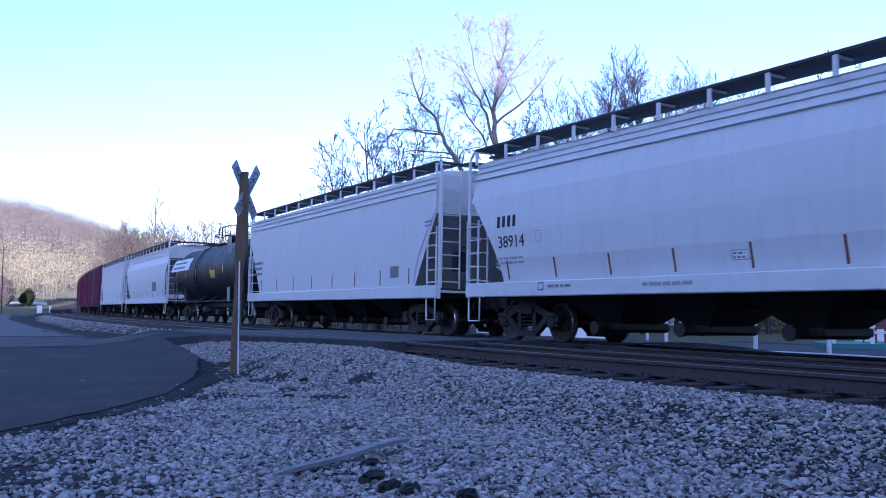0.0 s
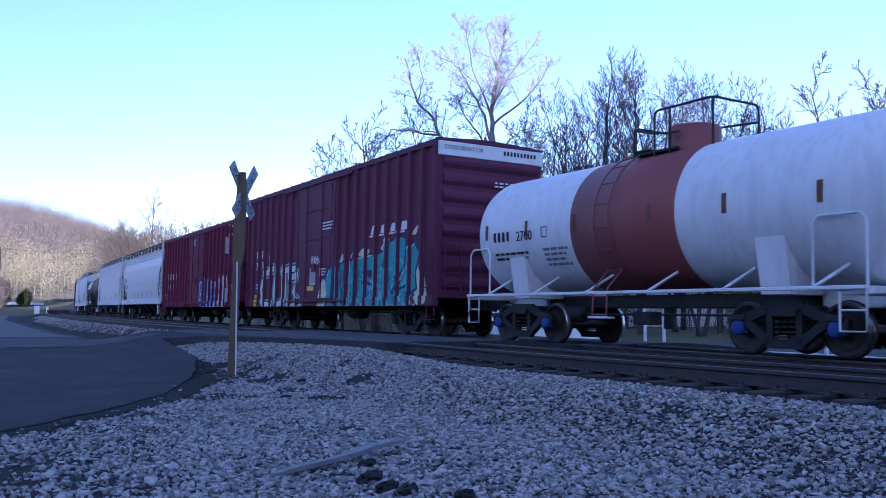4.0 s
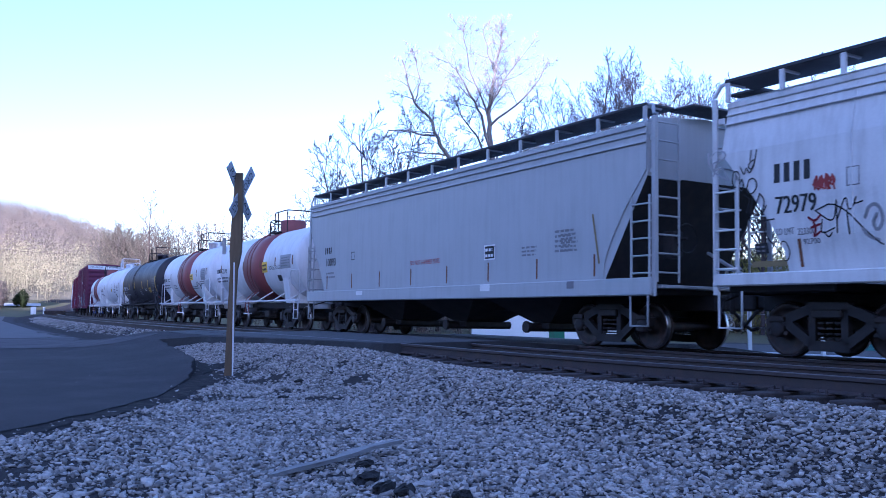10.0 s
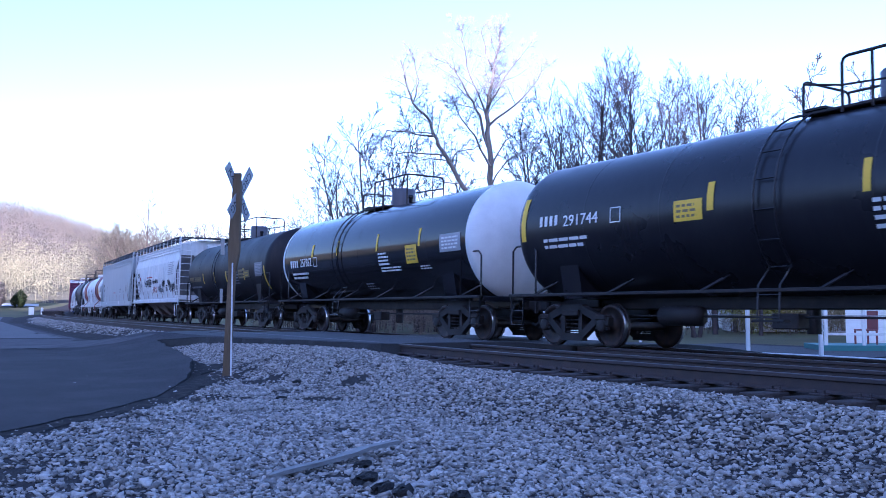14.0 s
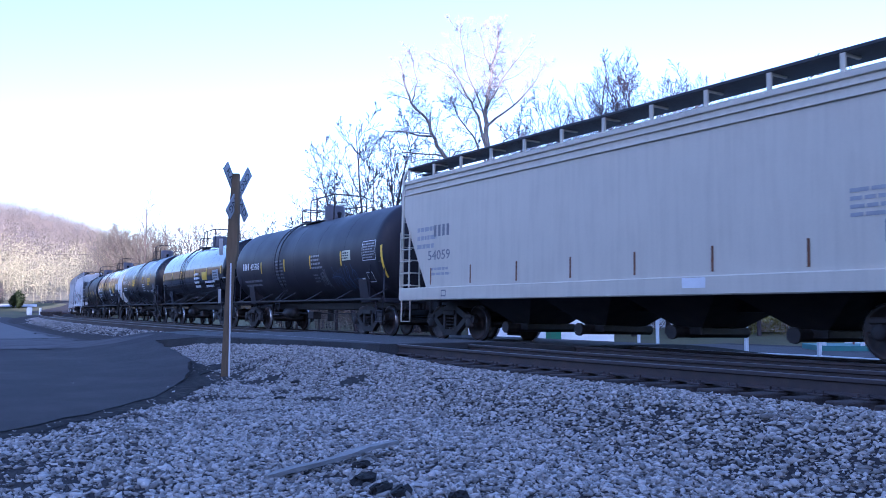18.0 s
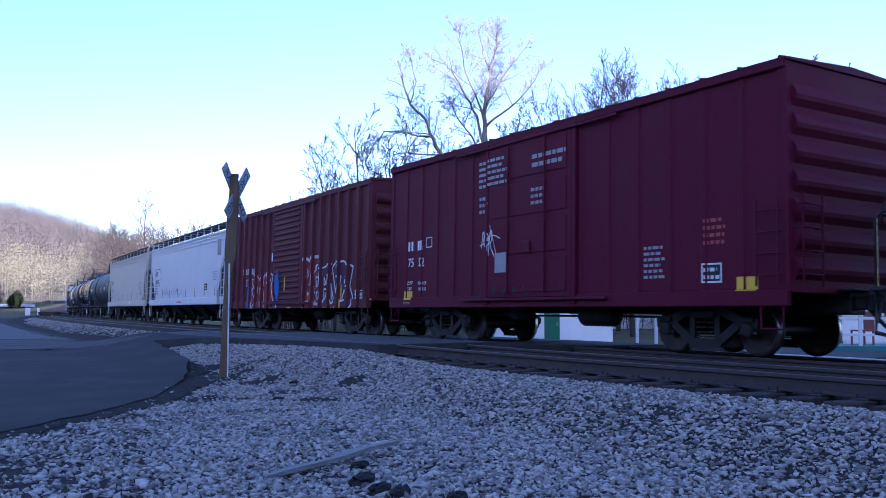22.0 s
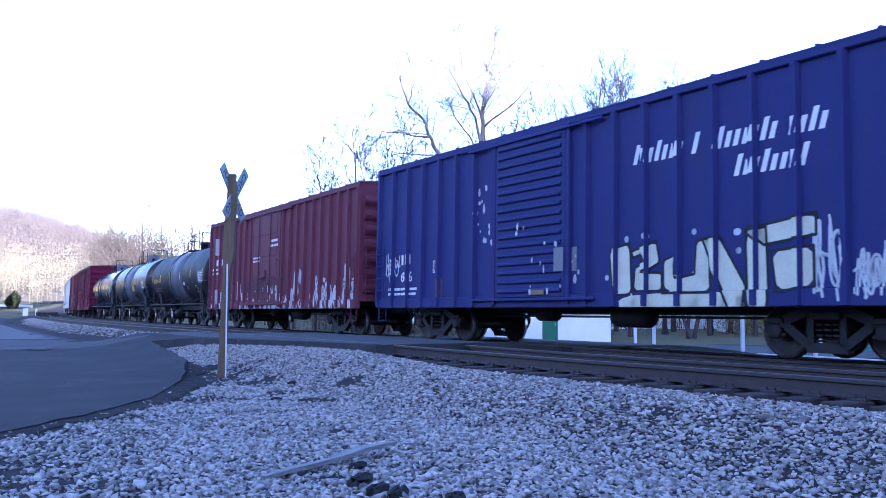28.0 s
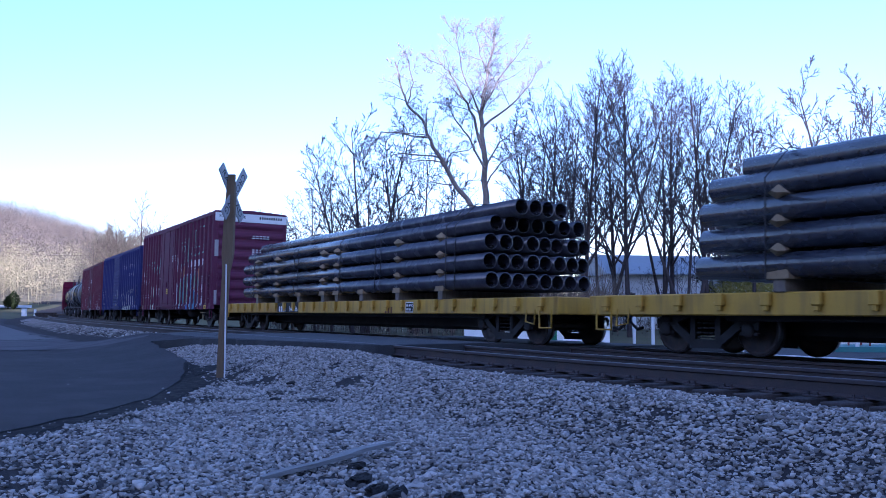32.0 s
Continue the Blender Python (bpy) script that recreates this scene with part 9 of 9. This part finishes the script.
sketch(BN3[0], -1.78, 2.84, 4.31, 1.72, [[(.04, .65), (.16, .69), (.16, .06), (.03, .03), (.04, .65)], [(.08, .56), (.13, .56), (.13, .44), (.08, .41), (.08, .56)], [(.20, .74), (.25, .74), (.25, .12), (.20, .12)], [(.29, .76), (.29, .09), (.49, .15), (.49, .32), (.36, .29), (.36, .76), (.29, .76)], [(.58, .91), (.64, .91), (.70, .44), (.82, .47), (.80, .94), (.96, .97), (.95, .29), (.57, .24), (.58, .91)]], "sp_green", 0.06, "graffiti_outline", "green sprayed outlines")
sketch(BN3[0], 6.81, 2.26, 3.84, 1.37, [[(.12, .74), (.12, .26), (.04, .05)], [(.25, .26), (.25, .74), (.38, .68), (.39, .32)], [(.54, .81), (.46, .74), (.44, .21)], [(.42, .53), (.53, .58)], [(.58, .28), (.58, .63), (.66, .63), (.66, .37), (.74, .66), (.76, .37)], [(.83, .79), (.83, .53), (.92, .53)], [(.93, .92), (.89, .32), (.81, .24)]], "sp_green", 0.1, "graffiti_outline", "pale green sprayed strokes")
marks(BN3[0], 4, -3.48, 2.81, 2.67, 0.23, "let_white", 0.35)
marks(BN3[0], 4, -3.40, 2.75, 2.69, 0.05, "let_white")
panel(WRW[0], 4.66, 0.57, 3.61, 1.59, [[(.02, .59), (.10, .70), (.20, .59), (.20, .05), (.06, .04)], [(.87, .11), (.95, .43), (.99, .05)]], "sp_blue", 0.006)
panel(WRW[0], 4.66, 0.57, 3.61, 1.59, [[(.18, .04), (.16, .59), (.29, .92), (.60, .98), (.71, .92), (.90, .93), (.97, .03)]], "sp_maroon", 0.008)
sketch(WRW[0], 4.66, 0.57, 3.61, 1.59, [[(.16, .03), (.29, .27), (.18, .54), (.32, .92), (.45, .76), (.68, .97), (.72, .91)], [(.45, .76), (.42, .54), (.48, .05)], [(.56, .91), (.53, .59), (.61, .05)], [(.71, .91), (.66, .65), (.72, .04)], [(.71, .70), (.84, .92), (.92, .86), (.87, .59), (.97, .11), (.97, .03)], [(.29, .59), (.37, .62), (.32, .38)], [(.19, .32), (.18, .05)]], "sp_white", 0.05, "graffiti_outline", "white sprayed outlines")
placard(EC1[0], -0.55, 1.90, 0.14, 0.45, "yellow")
placard(EC1[0], -3.09, 1.91, 0.13, 0.45, "yellow")
placard(EC1[0], -5.72, 1.50, 0.13, 0.86, "yellow")
placard(EC1[0], -4.62, 2.00, 0.93, 0.52, "let_mid", None, "let_grey", 7)
placard(EC1[0], -3.27, 1.99, 0.61, 0.28, "let_dim", None, "let_yellow", 2)
small_print(EC1[0], -1.34, 1.75, 1.09, 0.55, 5, "let_mid")
placard(FL1[0], 4.62, 0.67, 1.96, 0.34, "lamp_black")
marks(FL1[0], 4, 4.47, 0.69, 0.72, 0.19, "let_white")
words(FL1[0], "140786", 3.54, 0.70, 0.81, 0.18, "let_white", 0.012)
marks(FL1[0], 3, -3.70, 0.66, 0.50, 0.17, "rust")
placard(FL1[0], -4.88, 0.68, 0.42, 0.27, "lamp_black", "let_white", "let_white", 2)
placard(DPR[0], 3.54, 2.42, 0.14, 0.41, "yellow")
placard(DPR[0], 1.51, 2.37, 0.13, 0.45, "yellow")
placard(DPR[0], -1.24, 2.35, 0.11, 0.49, "yellow")
placard(DPR[0], -3.71, 2.35, 0.10, 0.47, "yellow")
for x in (3.42, 0.95, -1.49, -4.0):
    placard(EC2[0], x, 2.06, 0.11, 0.43, "yellow")
placard(EC2[0], -6.8, 1.62, 0.13, 0.9, "yellow")
small_print(EC2[0], 1.9, 1.57, 0.9, 0.94, 8, "let_mid")
small_print(EC2[0], -1.64, 2.02, 0.92, 0.5, 4, "let_grey")
small_print(EC2[0], -1.64, 1.6, 0.5, 0.3, 3, "let_mid")
placard(EC2[0], -4.15, 2.2, 0.62, 0.3, "sp_cream", None, "lamp_black", 3)
outline(EC2[0], -5.6, 2.13, 0.88, 0.56, 0.02, "let_white")
small_print(EC2[0], -5.66, 2.18, 0.78, 0.46, 6, "let_grey")
scrawl(EC2[0], -3.15, 1.35, 1.9, 0.7, 4, "sp_slate", 61, 0.022)
scrawl(EC2[0], -2.2, 1.42, 0.65, 0.6, 2, "let_mid", 62, 0.022)
placard(EC2[0], -5.2, 1.47, 0.2, 0.18, "let_white")
outline(EC2[0], -5.64, 1.52, 0.39, 0.29, 0.025, "let_white")
for x in (3.2, 1.3):
    placard(EC1[0], x, 1.9, 0.12, 0.45, "yellow")
marks(EC1[0], 4, 5.6, 2.02, 0.8, 0.22, "let_dim")
marks(EC1[0], 6, 4.7, 2.02, 1.15, 0.22, "let_dim")
small_print(EC1[0], 5.6, 1.7, 1.9, 0.16, 1, "let_mid")
placard(GAT[0], -3.6, 2.0, 0.12, 0.45, "yellow")
placard(GAT[0], 6.2, 1.7, 0.13, 0.9, "yellow")
placard(GAT[0], -6.05, 1.7, 0.13, 0.9, "yellow")
lay(GAT[0], "hazard_diamond", [[(-5.37, 1.41), (-5.53, 1.58), (-5.69, 1.41), (-5.53, 1.23)]], "let_red", 0.006, "red hazard diamond")
placard(GAT[0], -5.45, 1.37, 0.16, 0.08, "let_white")
placard(GAT[0], -3.73, 1.71, 0.72, 0.28, "let_yellow", None, "lamp_black", 2)
outline(GAT[0], -4.8, 1.52, 0.5, 0.31, 0.025, "let_white")
small_print(GAT[0], -5.1, 1.96, 0.88, 0.6, 6, "let_mid")
placard(UT2[0], 1.8, 2.28, 0.11, 0.44, "yellow")
end_words(BN2[0], "EXCESS HEIGHT CAR", "lamp_black", (7.617, 4.71, 1.15, 0.11))
end_words(BN3[0], "EXCESS HEIGHT CAR", "lamp_black", (7.817, 4.74, 1.15, 0.11))

motions()
